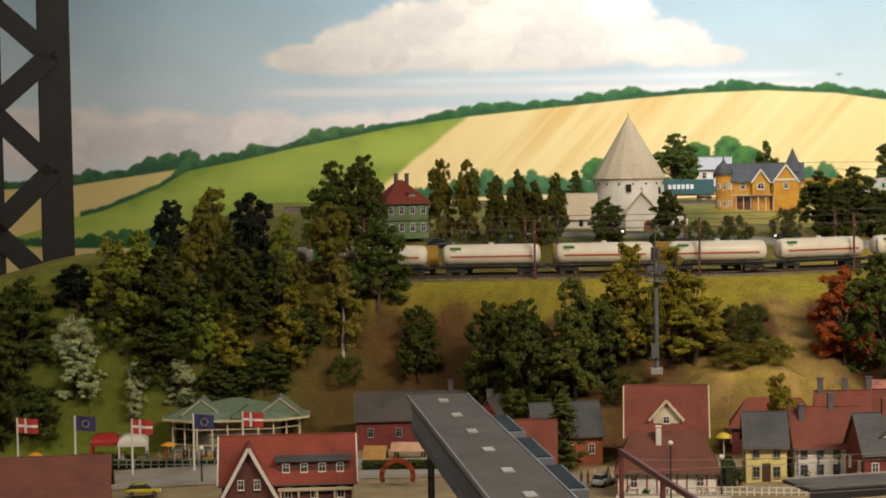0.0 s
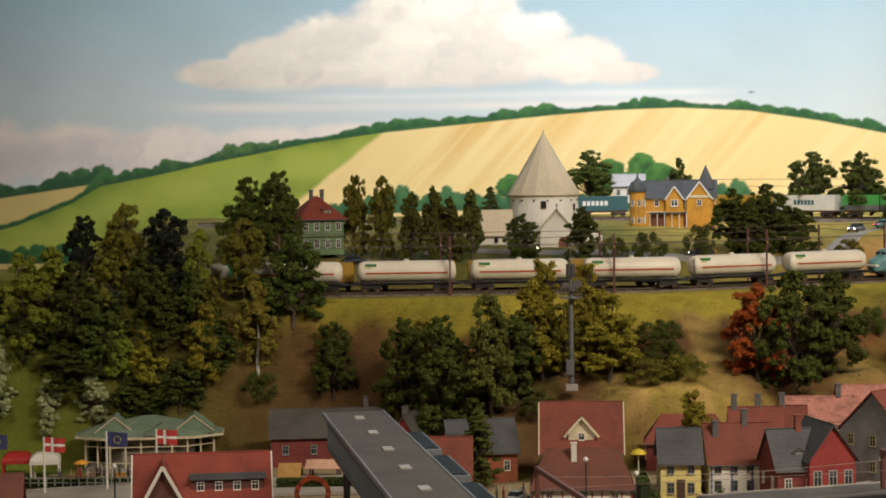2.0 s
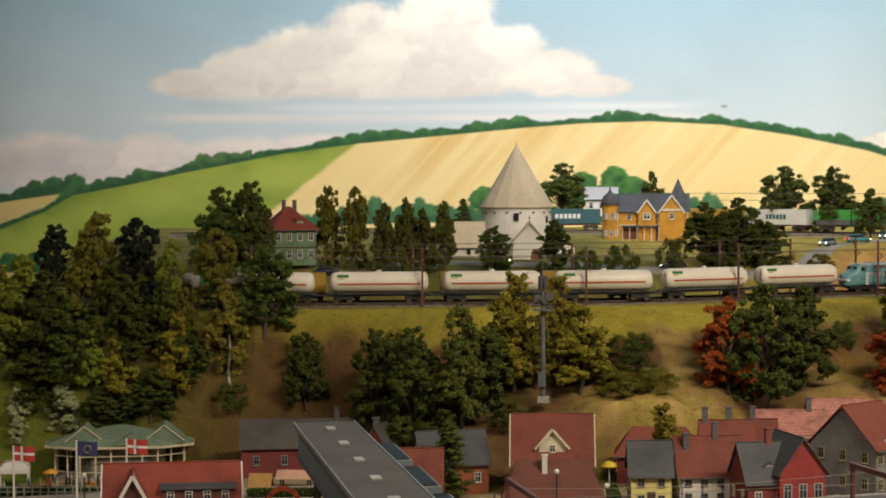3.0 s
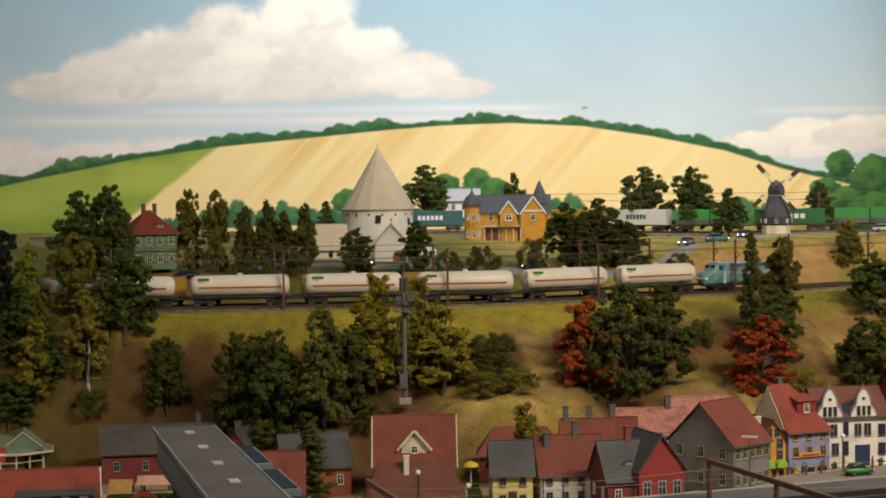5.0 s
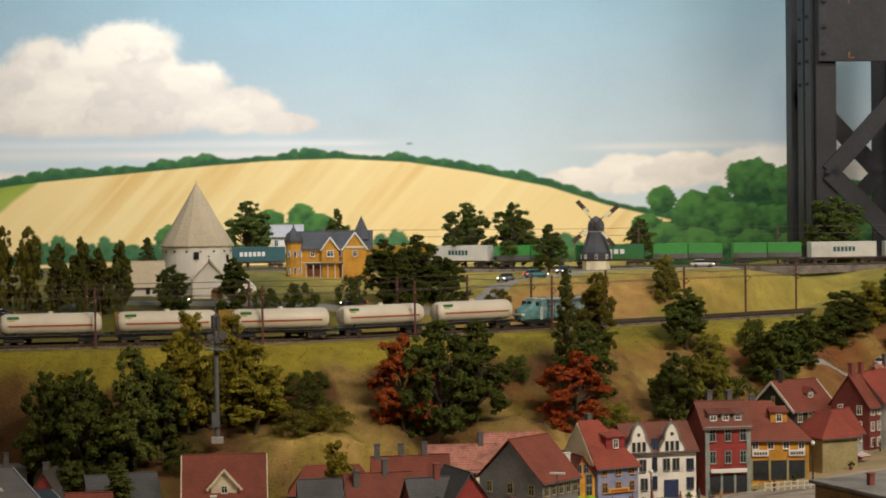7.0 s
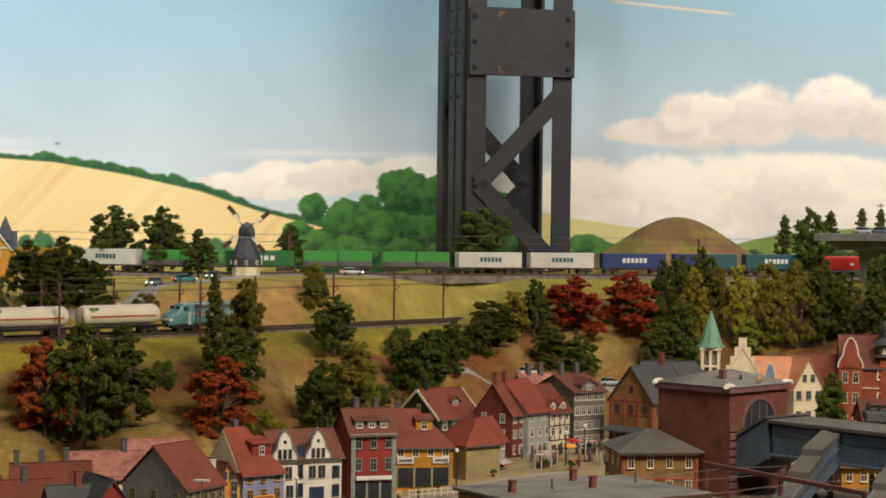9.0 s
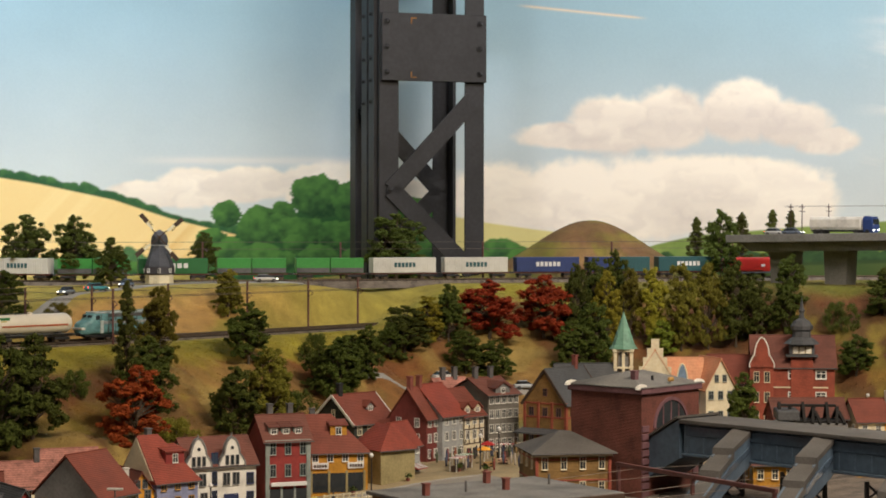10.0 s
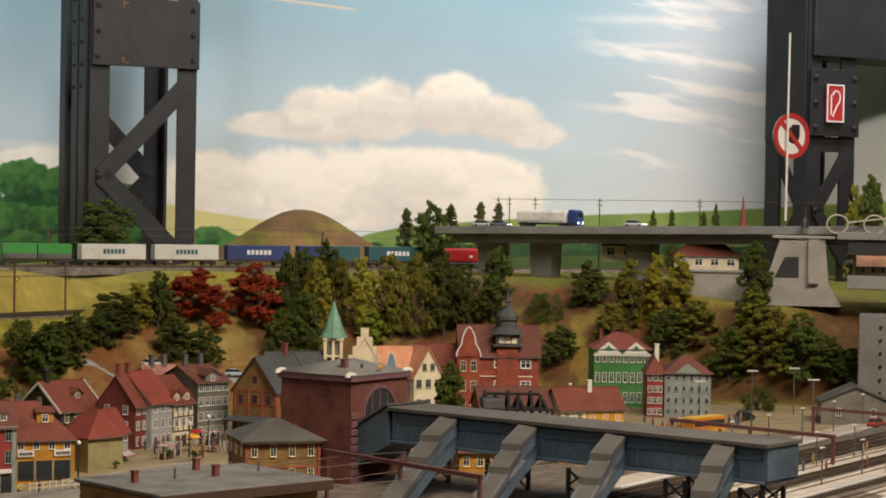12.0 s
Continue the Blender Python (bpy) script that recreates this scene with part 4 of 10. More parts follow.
# catenary portals of the station, oxide red


def portal(ax, ay, bx, by, ztop, feet=3):
    z0 = town_z((ax + bx) / 2)
    ln = math.hypot(bx - ax, by - ay)
    t = thing("catenary_portal", ax, ay, z0, math.degrees(math.atan2(by - ay, bx - ax)), "oxide-red steel catenary portal over the tracks", "portal", "catenary portals")
    h = ztop - z0
    part("cross_beam", rbox(-0.004, -0.0022, h - 0.0055, ln + 0.004, 0.0022, h, 0.0004), brick_red_steel, t)
    for k in range(feet):
        part("post", rbox(ln * k / (feet - 1) - 0.0022, -0.0022, 0, ln * k / (feet - 1) + 0.0022, 0.0022, h - 0.0055, 0.0004), brick_red_steel, t)


portal(1.304, 2.246, 1.346, 1.952, 1.24)
portal(1.982, 2.382, 2.049, 2.10, 1.24)
portal(0.178, 2.017, 0.225, 1.68, 1.24)
portal(0.553, 2.089, 0.61, 1.78, 1.24)
portal(2.321, 2.434, 2.45, 2.10, 1.24)

# ---------------------------------------------------------------- road viaduct with its abutment
vd = thing("road_viaduct", 2.425, 3.757, 1.40, -67.8, "grey concrete road viaduct on broad piers", "viaduct")
zd = 1.516 - 1.40
tilt = pose(0, 0, 0, 0, -1.0, 0)
for nm, b6, w6 in (("deck", (-0.01, 0, zd - 0.012, 1.1, 0.15, zd), 0.0015), ("parapet", (-0.012, -0.003, zd - 0.0135, 1.1, -0.0002, zd + 0.003), 0.0006), ("parapet", (-0.012, 0.1502, zd - 0.0135, 1.1, 0.153, zd + 0.003), 0.0006)):
    bm = rbox(*b6, w6)
    bm.transform(tilt)
    part(nm, bm, deck_grey, vd)
bm = bmesh.new()
prism(bm, ((0.03, zd - 0.034), (1.05, zd - 0.034), (1.08, zd - 0.0122), (0.0, zd - 0.0122)), 0.03, 0.12)
bm.transform(tilt)
part("girder", bm, deck_grey, vd)
for px in (0.075, 0.215, 0.46):
    bm = bmesh.new()
    prism(bm, ((px - 0.018, -0.12), (px + 0.018, -0.12), (px + 0.03, zd - 0.034 + px * 0.0175), (px - 0.03, zd - 0.034 + px * 0.0175)), 0.08, 0.12)
    part("pier", bm, deck_grey, vd)

ab = thing("bridge_abutment", 2.733, 2.915, 1.378, -43, "grey concrete bridge abutment with a sloping opening", "abutment")
prof = ((-0.095, 0.0), (0.075, 0.0), (0.05, 0.045), (0.042, 0.132), (-0.045, 0.132), (-0.07, 0.05))
bm = bmesh.new()
prism(bm, prof, 0, 0.09)
part("body", bm, concrete, ab)
bm = bmesh.new()
prism(bm, ((-0.055, 0.055), (-0.008, 0.055), (-0.008, 0.096), (-0.035, 0.096)), -0.001, 0.0)
part("opening", bm, black_metal, ab, "dark sloping opening")
bm = bmesh.new()
prism(bm, ((0.01, 0.045), (0.03, 0.045), (0.03, 0.131), (0.01, 0.131)), -0.012, -0.0002)
part("buttress", bm, concrete, ab)
part("bearing_ledge", rbox(-0.06, -0.006, 0.1322, 0.06, 0.09, 0.138, 0.0008), concrete, ab)
gp = thing("grey_pier", 2.66, 2.64, 1.19, -45, "tall dark grey bridge pier with bolt rows", "pier")
part("shaft", rbox(-0.03, 0, 0, 0.11, 0.09, 0.185, 0.002), material("pier_grey", (0.17, 0.165, 0.165), 0.7, 0.2, 14, 200, 0.2), gp)
for k in range(7):
    bm = bmesh.new()
    bolt_head(bm, (0.01, 0, 0.02 + k * 0.024), (0, -1, 0), 0.003)
    part("bolt", bm, steel_dark, gp)
br = thing("steel_road_bridge", 2.77, 2.86, 1.385, -44, "dark steel bridge deck with a pale curved handrail", "bridge")
part("deck", rbox(0.0, -0.02, 0.125, 0.62, 0.12, 0.14, 0.001), deck_grey, br)
part("girder", rbox(0.02, -0.012, 0.095, 0.62, -0.004, 0.1248, 0.001), black_metal, br)
part("lower_ledge", rbox(0.02, -0.02, 0.03, 0.62, 0.1, 0.055, 0.001), deck_grey, br)


def wire(name, pts, r, mat, parent=None):
    cu = bpy.data.curves.new(name, "CURVE")
    cu.dimensions = "3D"
    sp = cu.splines.new("POLY")
    sp.points.add(len(pts) - 1)
    for q, p in zip(sp.points, pts):
        q.co = (*p, 1)
    cu.bevel_depth, cu.bevel_resolution = r, 1
    tmp = new(name + "_tmp", cu)
    me = bpy.data.meshes.new_from_object(tmp.evaluated_get(bpy.context.evaluated_depsgraph_get()))
    bpy.data.objects.remove(tmp)
    me.materials.append(mat)
    ob = new(name, me)
    ob.parent = parent
    return ob


pale_metal = material("pale_handrail", (0.45, 0.41, 0.34), 0.5, 0.15, 30, 200, 0.1)
for k in range(2):
    pts = [(0.0 + 0.02 * math.cos(a * 0.4) + 0.07 * k, -0.018, 0.155 + 0.018 * math.sin(a * 0.4)) for a in range(17)]
    wire("rail_loop", pts, 0.002, pale_metal, br)
    wire("handrail", [(0.02 + 0.07 * k + 0.06 * i, -0.018, 0.158 + 0.026 * math.sin(min(1, i / 5) * 1.5)) for i in range(9)], 0.002, pale_metal, br)

# ---------------------------------------------------------------- roads


def draped(name, f, x0, x1, half, mat, up=0.0022):
    """A strip that lies on the ground along y = f(x)."""
    n = int((x1 - x0) / 0.02)
    X, Y, Z = np.zeros((7, n + 1)), np.zeros((7, n + 1)), np.zeros((7, n + 1))
    for i in range(n + 1):
        x = x0 + (x1 - x0) * i / n
        d = Vector((0.02, f(x + 0.01) - f(x - 0.01), 0)).normalized()
        for j in range(7):
            o = (j - 3) / 3 * half
            X[j, i], Y[j, i] = x - d.y * o, f(x) + d.x * o
            Z[j, i] = ground_z(X[j, i], Y[j, i]) + up - (0.004 if j in (0, 6) else 0)
    return grid_mesh(name, X, Y, Z, None, mat)


def upper_road(x):
    return lerp_rows(((0.1, 3.62), (0.6, 3.57), (0.83, 3.6), (1.0, 3.78), (1.2, 3.98), (1.35, 3.99), (1.7, 3.925), (2.2, 3.86)), x)


road = draped("road_upper", upper_road, 0.12, 1.5, 0.026, material("pale_road", (0.34, 0.32, 0.29), 0.9, 0.15, 20, 400, 0.3))
tagged(road, "narrow pale road above the railway", "road", kind="structure")
lane = draped("road_lane", lambda x: 3.335 + 0.12 * (x - 1.39), 1.33, 1.80, 0.014, bpy.data.materials["pale_road"])
tagged(lane, "narrow pale lane on the slope behind the town", "road", kind="structure")
sy = ribbon("road_town", lambda x: 2.50 + 0.16 * (x - 0.7), 0.62, 1.32, 0.05, lambda x: town_z(x) + 0.001, 0.0025, asphalt)
tagged(sy, "grey town street", "road", kind="structure")
st2 = ribbon("road_west", lambda x: 2.80 - 0.05 * x, -1.6, 0.1, 0.07, lambda x: town_z(x) + 0.001, 0.0025, material("pale_asphalt", (0.36, 0.335, 0.30), 0.9, 0.18, 14, 500, 0.3))
tagged(st2, "grey street before the flags", "road", kind="structure")
for off in (-0.072, 0.072):
    kb = ribbon("kerb", lambda x: 2.80 - 0.05 * x, -1.6, 0.1, 0.0025, lambda x: town_z(x) + 0.001, 0.0042, concrete, shift=off)
    tagged(kb, "pale concrete kerb beside the western street", "kerb", kind="structure")
for off in (-0.053, 0.053):
    kb = ribbon("kerb", lambda x: 2.50 + 0.16 * (x - 0.7), 0.62, 1.32, 0.0022, lambda x: town_z(x) + 0.001, 0.0042, concrete, shift=off)
    tagged(kb, "pale concrete kerb beside the town street", "kerb", kind="structure")

# ---------------------------------------------------------------- houses
ROOF_RED = material("red_tile_roof", (0.215, 0.055, 0.034), 0.75, 0.20, 30, 320, 0.4, wave=(150, "Z", 0.34), rand=0.12)
ROOF_BRIGHT = material("bright_red_tile_roof", (0.28, 0.052, 0.030), 0.7, 0.20, 30, 320, 0.4, wave=(150, "Z", 0.34))
ROOF_BROWN = material("brown_tile_roof", (0.17, 0.058, 0.040), 0.75, 0.20, 30, 320, 0.4, wave=(150, "Z", 0.34), rand=0.1)
ROOF_PINK = material("pink_tile_roof", (0.42, 0.18, 0.14), 0.75, 0.35, 60, 320, 0.4, wave=(110, "Z", 0.2))
ROOF_ORANGE = material("orange_tile_roof", (0.62, 0.29, 0.16), 0.75, 0.25, 26, 320, 0.4, wave=(130, "Z", 0.16))
W = {k: material("wall_" + k, c, 0.8, 0.22, 34, 260, 0.25) for k, c in dict(
    yellow=(0.66, 0.57, 0.21), quoin_blue=(0.07, 0.10, 0.27), cream=(0.70, 0.62, 0.44), white=(0.74, 0.71, 0.64), grey=(0.20, 0.195, 0.19), red=(0.26, 0.035, 0.03), darkred=(0.17, 0.035, 0.03),
    orange=(0.72, 0.33, 0.03), lilac=(0.25, 0.27, 0.42), maroon=(0.12, 0.045, 0.04), black=(0.03, 0.035, 0.03), olive=(0.30, 0.25, 0.12), ltgrey=(0.34, 0.35, 0.35),
    green=(0.05, 0.19, 0.05), palegreen=(0.16, 0.25, 0.13), salmon=(0.60, 0.36, 0.25), ochre=(0.42, 0.24, 0.07), brick=(0.33, 0.10, 0.045), amber=(0.52, 0.25, 0.025), stone=(0.165, 0.150, 0.128), navy=(0.02, 0.03, 0.09), skyblue=(0.17, 0.25, 0.36), violet=(0.15, 0.07, 0.08), greygreen=(0.24, 0.27, 0.25)).items()}
brick_wall = material("dark_red_brick", (0.155, 0.05, 0.036), 0.85, 0.35, 40, 420, 0.5, wave=(160, "Z", 0.1))
ochre_brick = material("yellow_brick", (0.25, 0.145, 0.045), 0.85, 0.3, 40, 420, 0.5, wave=(160, "Z", 0.1))
red_brick = material("red_brick", (0.30, 0.07, 0.04), 0.85, 0.3, 40, 420, 0.5, wave=(160, "Z", 0.1))
timber = material("dark_timber", (0.06, 0.035, 0.022), 0.8, 0.25, 30, 300, 0.3)
timber_red = material("red_timber", (0.26, 0.05, 0.04), 0.8, 0.25, 30, 300, 0.3)
chim_grey = material("grey_chimney", (0.105, 0.10, 0.10), 0.85, 0.25, 40, 300, 0.3)
chim_red = material("brick_chimney", (0.2, 0.06, 0.045), 0.85, 0.25, 40, 300, 0.3)
green_paint = material("lime_awning", (0.30, 0.55, 0.04), 0.6, 0.1, 20, 200, 0.1)
stripe_white = sign_white
WIN = {}


def window_lattice(bm, ww, wh, cross):
    """One connected window frame with a sill and glazing bars, open where the panes sit."""
    f = ww * 0.13
    xs = [-ww / 2 - f, -ww / 2, -f * 0.3, f * 0.3, ww / 2, ww / 2 + f] if cross else [-ww / 2 - f, -ww / 2, ww / 2, ww / 2 + f]
    zs = [-f * 1.1, 0, wh * 0.62, wh * 0.62 + f * 0.6, wh, wh + f] if cross else [-f * 1.1, 0, wh, wh + f]
    grid = {}

    def vert(i, j, back):
        if (i, j, back) not in grid:
            y = 0.0005 if back else (-0.0021 if j == 0 else -0.0011)
            grid[i, j, back] = bm.verts.new((xs[i], y, zs[j]))
        return grid[i, j, back]

    n, m = len(xs) - 1, len(zs) - 1

    def solid(i, j):
        return 0 <= i < n and 0 <= j < m and (i in (0, n - 1) or j in (0, m - 1) or (cross and (i == 2 or j == 2)))

    for i in range(n):
        for j in range(m):
            if not solid(i, j):
                continue
            bm.faces.new((vert(i, j, 0), vert(i + 1, j, 0), vert(i + 1, j + 1, 0), vert(i, j + 1, 0)))
            for di, dj, p, q in ((-1, 0, (0, 1), (0, 0)), (1, 0, (1, 0), (1, 1)), (0, -1, (0, 0), (1, 0)), (0, 1, (1, 1), (0, 1))):
                if not solid(i + di, j + dj):
                    a, b = (i + p[0], j + p[1]), (i + q[0], j + q[1])
                    bm.faces.new((vert(*b, 0), vert(*a, 0), vert(*a, 1), vert(*b, 1)))


def window_meshes(ww, wh, frame_mat, pane_mat, cross=True):
    key = (round(ww, 4), round(wh, 4), frame_mat.name, pane_mat.name, cross)
    if key not in WIN:
        bm = bmesh.new()
        window_lattice(bm, ww, wh, cross)
        fm = mesh_of("window", bm, frame_mat)
        bm = bmesh.new()
        box(bm, -ww / 2, -0.0003, 0, ww / 2, 0.0005, wh)
        pm = mesh_of("pane", bm, pane_mat)
        bm = bmesh.new()
        window_lattice(bm, ww, wh, cross)
        box(bm, -ww / 2, -0.0003, 0, ww / 2, 0.0005, wh, 1)
        WIN[key] = (fm, pm, mesh_of("window", bm, [frame_mat, pane_mat]))
    return WIN[key]


def put_window(parent, x, y, z, turn, ww, wh, frame_mat, pane_mat=None, cross=True):
    a, b, whole = window_meshes(ww, wh, frame_mat, pane_mat or pane_dark, cross)
    deep = parent.parent is not None
    o = new("window", whole if deep else a)
    o.parent = parent
    o.matrix_basis = pose(x, y, z, 0, 0, turn)
    if not deep:
        p = new("pane", b)
        p.parent = o
    return o


def gable_body(bm, w, d, eave, ridge, axis):
    if axis == "x":
        prof = ((0, 0), (d, 0), (d, eave), (d / 2, ridge), (0, eave))
        a = [bm.verts.new((-w / 2, y, z)) for y, z in prof]
        b = [bm.verts.new((w / 2, y, z)) for y, z in prof]
    else:
        prof = ((-w / 2, 0), (w / 2, 0), (w / 2, eave), (0, ridge), (-w / 2, eave))
        a = [bm.verts.new((x, 0, z)) for x, z in prof]
        b = [bm.verts.new((x, d, z)) for x, z in prof]
    bm.faces.new(a)
    bm.faces.new(b[::-1])
    for i in range(5):
        bm.faces.new((a[i], b[i], b[(i + 1) % 5], a[(i + 1) % 5]))
    bmesh.ops.recalc_face_normals(bm, faces=bm.faces)


def roof_slabs(w, d, eave, ridge, axis, over, th=0.0016):
    """Two roof slopes as separate slabs, meeting at the ridge."""
    half = (d if axis == "x" else w) / 2
    slope = (ridge - eave) / half
    ln = (w if axis == "x" else d) / 2 + over
    out = []
    for s in (-1, 1):
        bm = bmesh.new()
        prof = ((s * (half + over), eave - over * slope + 0.0006), (0, ridge + 0.0006), (0, ridge + 0.0006 + th * 1.4), (s * (half + over), eave - over * slope + th))
        rings = []
        for e in (-ln, ln):
            if axis == "x":
                rings.append([bm.verts.new((e, d / 2 + p, z)) for p, z in prof])
            else:
                rings.append([bm.verts.new((p, d / 2 + e, z)) for p, z in prof])
        bm.faces.new(rings[0])
        bm.faces.new(rings[1][::-1])
        for i in range(4):
            bm.faces.new((rings[0][i], rings[1][i], rings[1][(i + 1) % 4], rings[0][(i + 1) % 4]))
        bmesh.ops.recalc_face_normals(bm, faces=bm.faces)
        out.append(bm)
    return out


def hip_roof(w, d, eave, ridge, over, inset=0.5):
    bm = bmesh.new()
    x, y0, y1 = w / 2 + over, -over, d + over
    k = min(w, d) * inset
    v = [bm.verts.new(p) for p in ((-x, y0, eave), (x, y0, eave), (x, y1, eave), (-x, y1, eave))]
    u = [bm.verts.new(p) for p in ((-x, y0, eave + 0.0012), (x, y0, eave + 0.0012), (x, y1, eave + 0.0012), (-x, y1, eave + 0.0012))]
    if w >= d:
        r = [bm.verts.new((-w / 2 + k, d / 2, ridge)), bm.verts.new((w / 2 - k, d / 2, ridge))]
        fs = ((u[0], u[1], r[1], r[0]), (u[1], u[2], r[1]), (u[2], u[3], r[0], r[1]), (u[3], u[0], r[0]))
    else:
        r = [bm.verts.new((0, k, ridge)), bm.verts.new((0, d - k, ridge))]
        fs = ((u[0], u[1], r[0]), (u[1], u[2], r[1], r[0]), (u[2], u[3], r[1]), (u[3], u[0], r[0], r[1]))
    for f in fs:
        bm.faces.new(f)
    bm.faces.new(v[::-1])
    for i in range(4):
        bm.faces.new((v[i], v[(i + 1) % 4], u[(i + 1) % 4], u[i]))
    bmesh.ops.recalc_face_normals(bm, faces=bm.faces)
    return bm


def half_hip(w, d, eave, ridge, cut, over, lift):
    """A roof block with an upright gable on its west end and a hip of the given run on its east end."""
    bm = bmesh.new()
    k = over * (ridge - eave) / (d / 2)
    x0, x1, y0, y1 = -w / 2 - over, w / 2 + over, -over, d + over
    low = [bm.verts.new(p) for p in ((x0, y0, eave - k), (x1, y0, eave - k), (x1, y1, eave - k), (x0, y1, eave - k))]
    up = [bm.verts.new(v.co + Vector((0, 0, lift))) for v in low]
    a, b = bm.verts.new((x0, d / 2, ridge + lift)), bm.verts.new((w / 2 - cut, d / 2, ridge + lift))
    for f in ((low[3], low[2], low[1], low[0]), (low[0], low[1], up[1], up[0]), (low[1], low[2], up[2], up[1]), (low[2], low[3], up[3], up[2]), (low[3], low[0], up[0], up[3]),
              (up[0], up[1], b, a), (up[1], up[2], b), (up[2], up[3], a, b), (up[3], up[0], a)):
        bm.faces.new(f)
    bmesh.ops.recalc_face_normals(bm, faces=bm.faces)
    return bm


def chimney(parent, x, y, z, h=0.019, w=0.0078, mat=None):
    c = part("chimney", rbox(x - w / 2, y - w / 2, z - 0.012, x + w / 2, y + w / 2, z + h, 0.0004), mat or chim_grey, parent)
    part("chimney_cap", rbox(x - w * 0.62, y - w * 0.62, z + h, x + w * 0.62, y + w * 0.62, z + h + 0.0016, 0.0003), mat or chim_grey, c)
    return c


def dormer(parent, x, y, z, w, h, dep, wall, roof, kind="gable", win=True):
    """A dormer whose front foot stands at (x, y, z) on the front slope."""
    o = new("dormer")
    o.parent, o.location = parent, (x, y, z)
    bm = bmesh.new()
    rise = {"gable": h * 0.55, "steep": h * 1.25}.get(kind, 0.0)
    prism(bm, ((-w / 2, 0), (w / 2, 0), (w / 2, h), (0, h + rise), (-w / 2, h)) if rise else ((-w / 2, 0), (w / 2, 0), (w / 2, h), (-w / 2, h)), 0, dep)
    bmesh.ops.recalc_face_normals(bm, faces=bm.faces)
    part("dormer_wall", bm, wall, o)
    if rise:
        for s in (-1, 1):
            bm = bmesh.new()
            prism(bm, ((s * (w / 2 + 0.003), h - 0.0035), (0, h + rise + 0.0004), (0, h + rise + 0.003), (s * (w / 2 + 0.003), h - 0.001)), -0.003, dep)
            bmesh.ops.recalc_face_normals(bm, faces=bm.faces)
            part("dormer_roof", bm, roof, o)
            if kind == "steep":
                bm = bmesh.new()
                beam(bm, (s * (w / 2 + 0.006), -0.0042, h - 0.007), (0, -0.0042, h + rise + 0.003), 0.0032, 0.0014, up=(0, 1, 0))
                part("dormer_bargeboard", bm, wall, o)
    else:
        bm = bmesh.new()
        v = [bm.verts.new(p) for p in ((-w / 2 - 0.002, -0.003, h), (w / 2 + 0.002, -0.003, h), (w / 2 + 0.002, dep, h + dep * 0.25), (-w / 2 - 0.002, dep, h + dep * 0.25),
                                       (-w / 2 - 0.002, -0.003, h + 0.0016), (w / 2 + 0.002, -0.003, h + 0.0016), (w / 2 + 0.002, dep, h + dep * 0.25 + 0.0016), (-w / 2 - 0.002, dep, h + dep * 0.25 + 0.0016))]
        for f in ((3, 2, 1, 0), (4, 5, 6, 7), (0, 1, 5, 4), (1, 2, 6, 5), (2, 3, 7, 6), (3, 0, 4, 7)):
            bm.faces.new([v[i] for i in f])
        part("dormer_roof", bm, roof, o)
    if win:
        n = max(1, int(w / 0.0195))
        for i in range(n):
            put_window(o, (i - (n - 1) / 2) * w / n, -0.0002, h * 0.22, 0, min(0.007, w / n * 0.55), h * 0.6, white_paint)
    return o


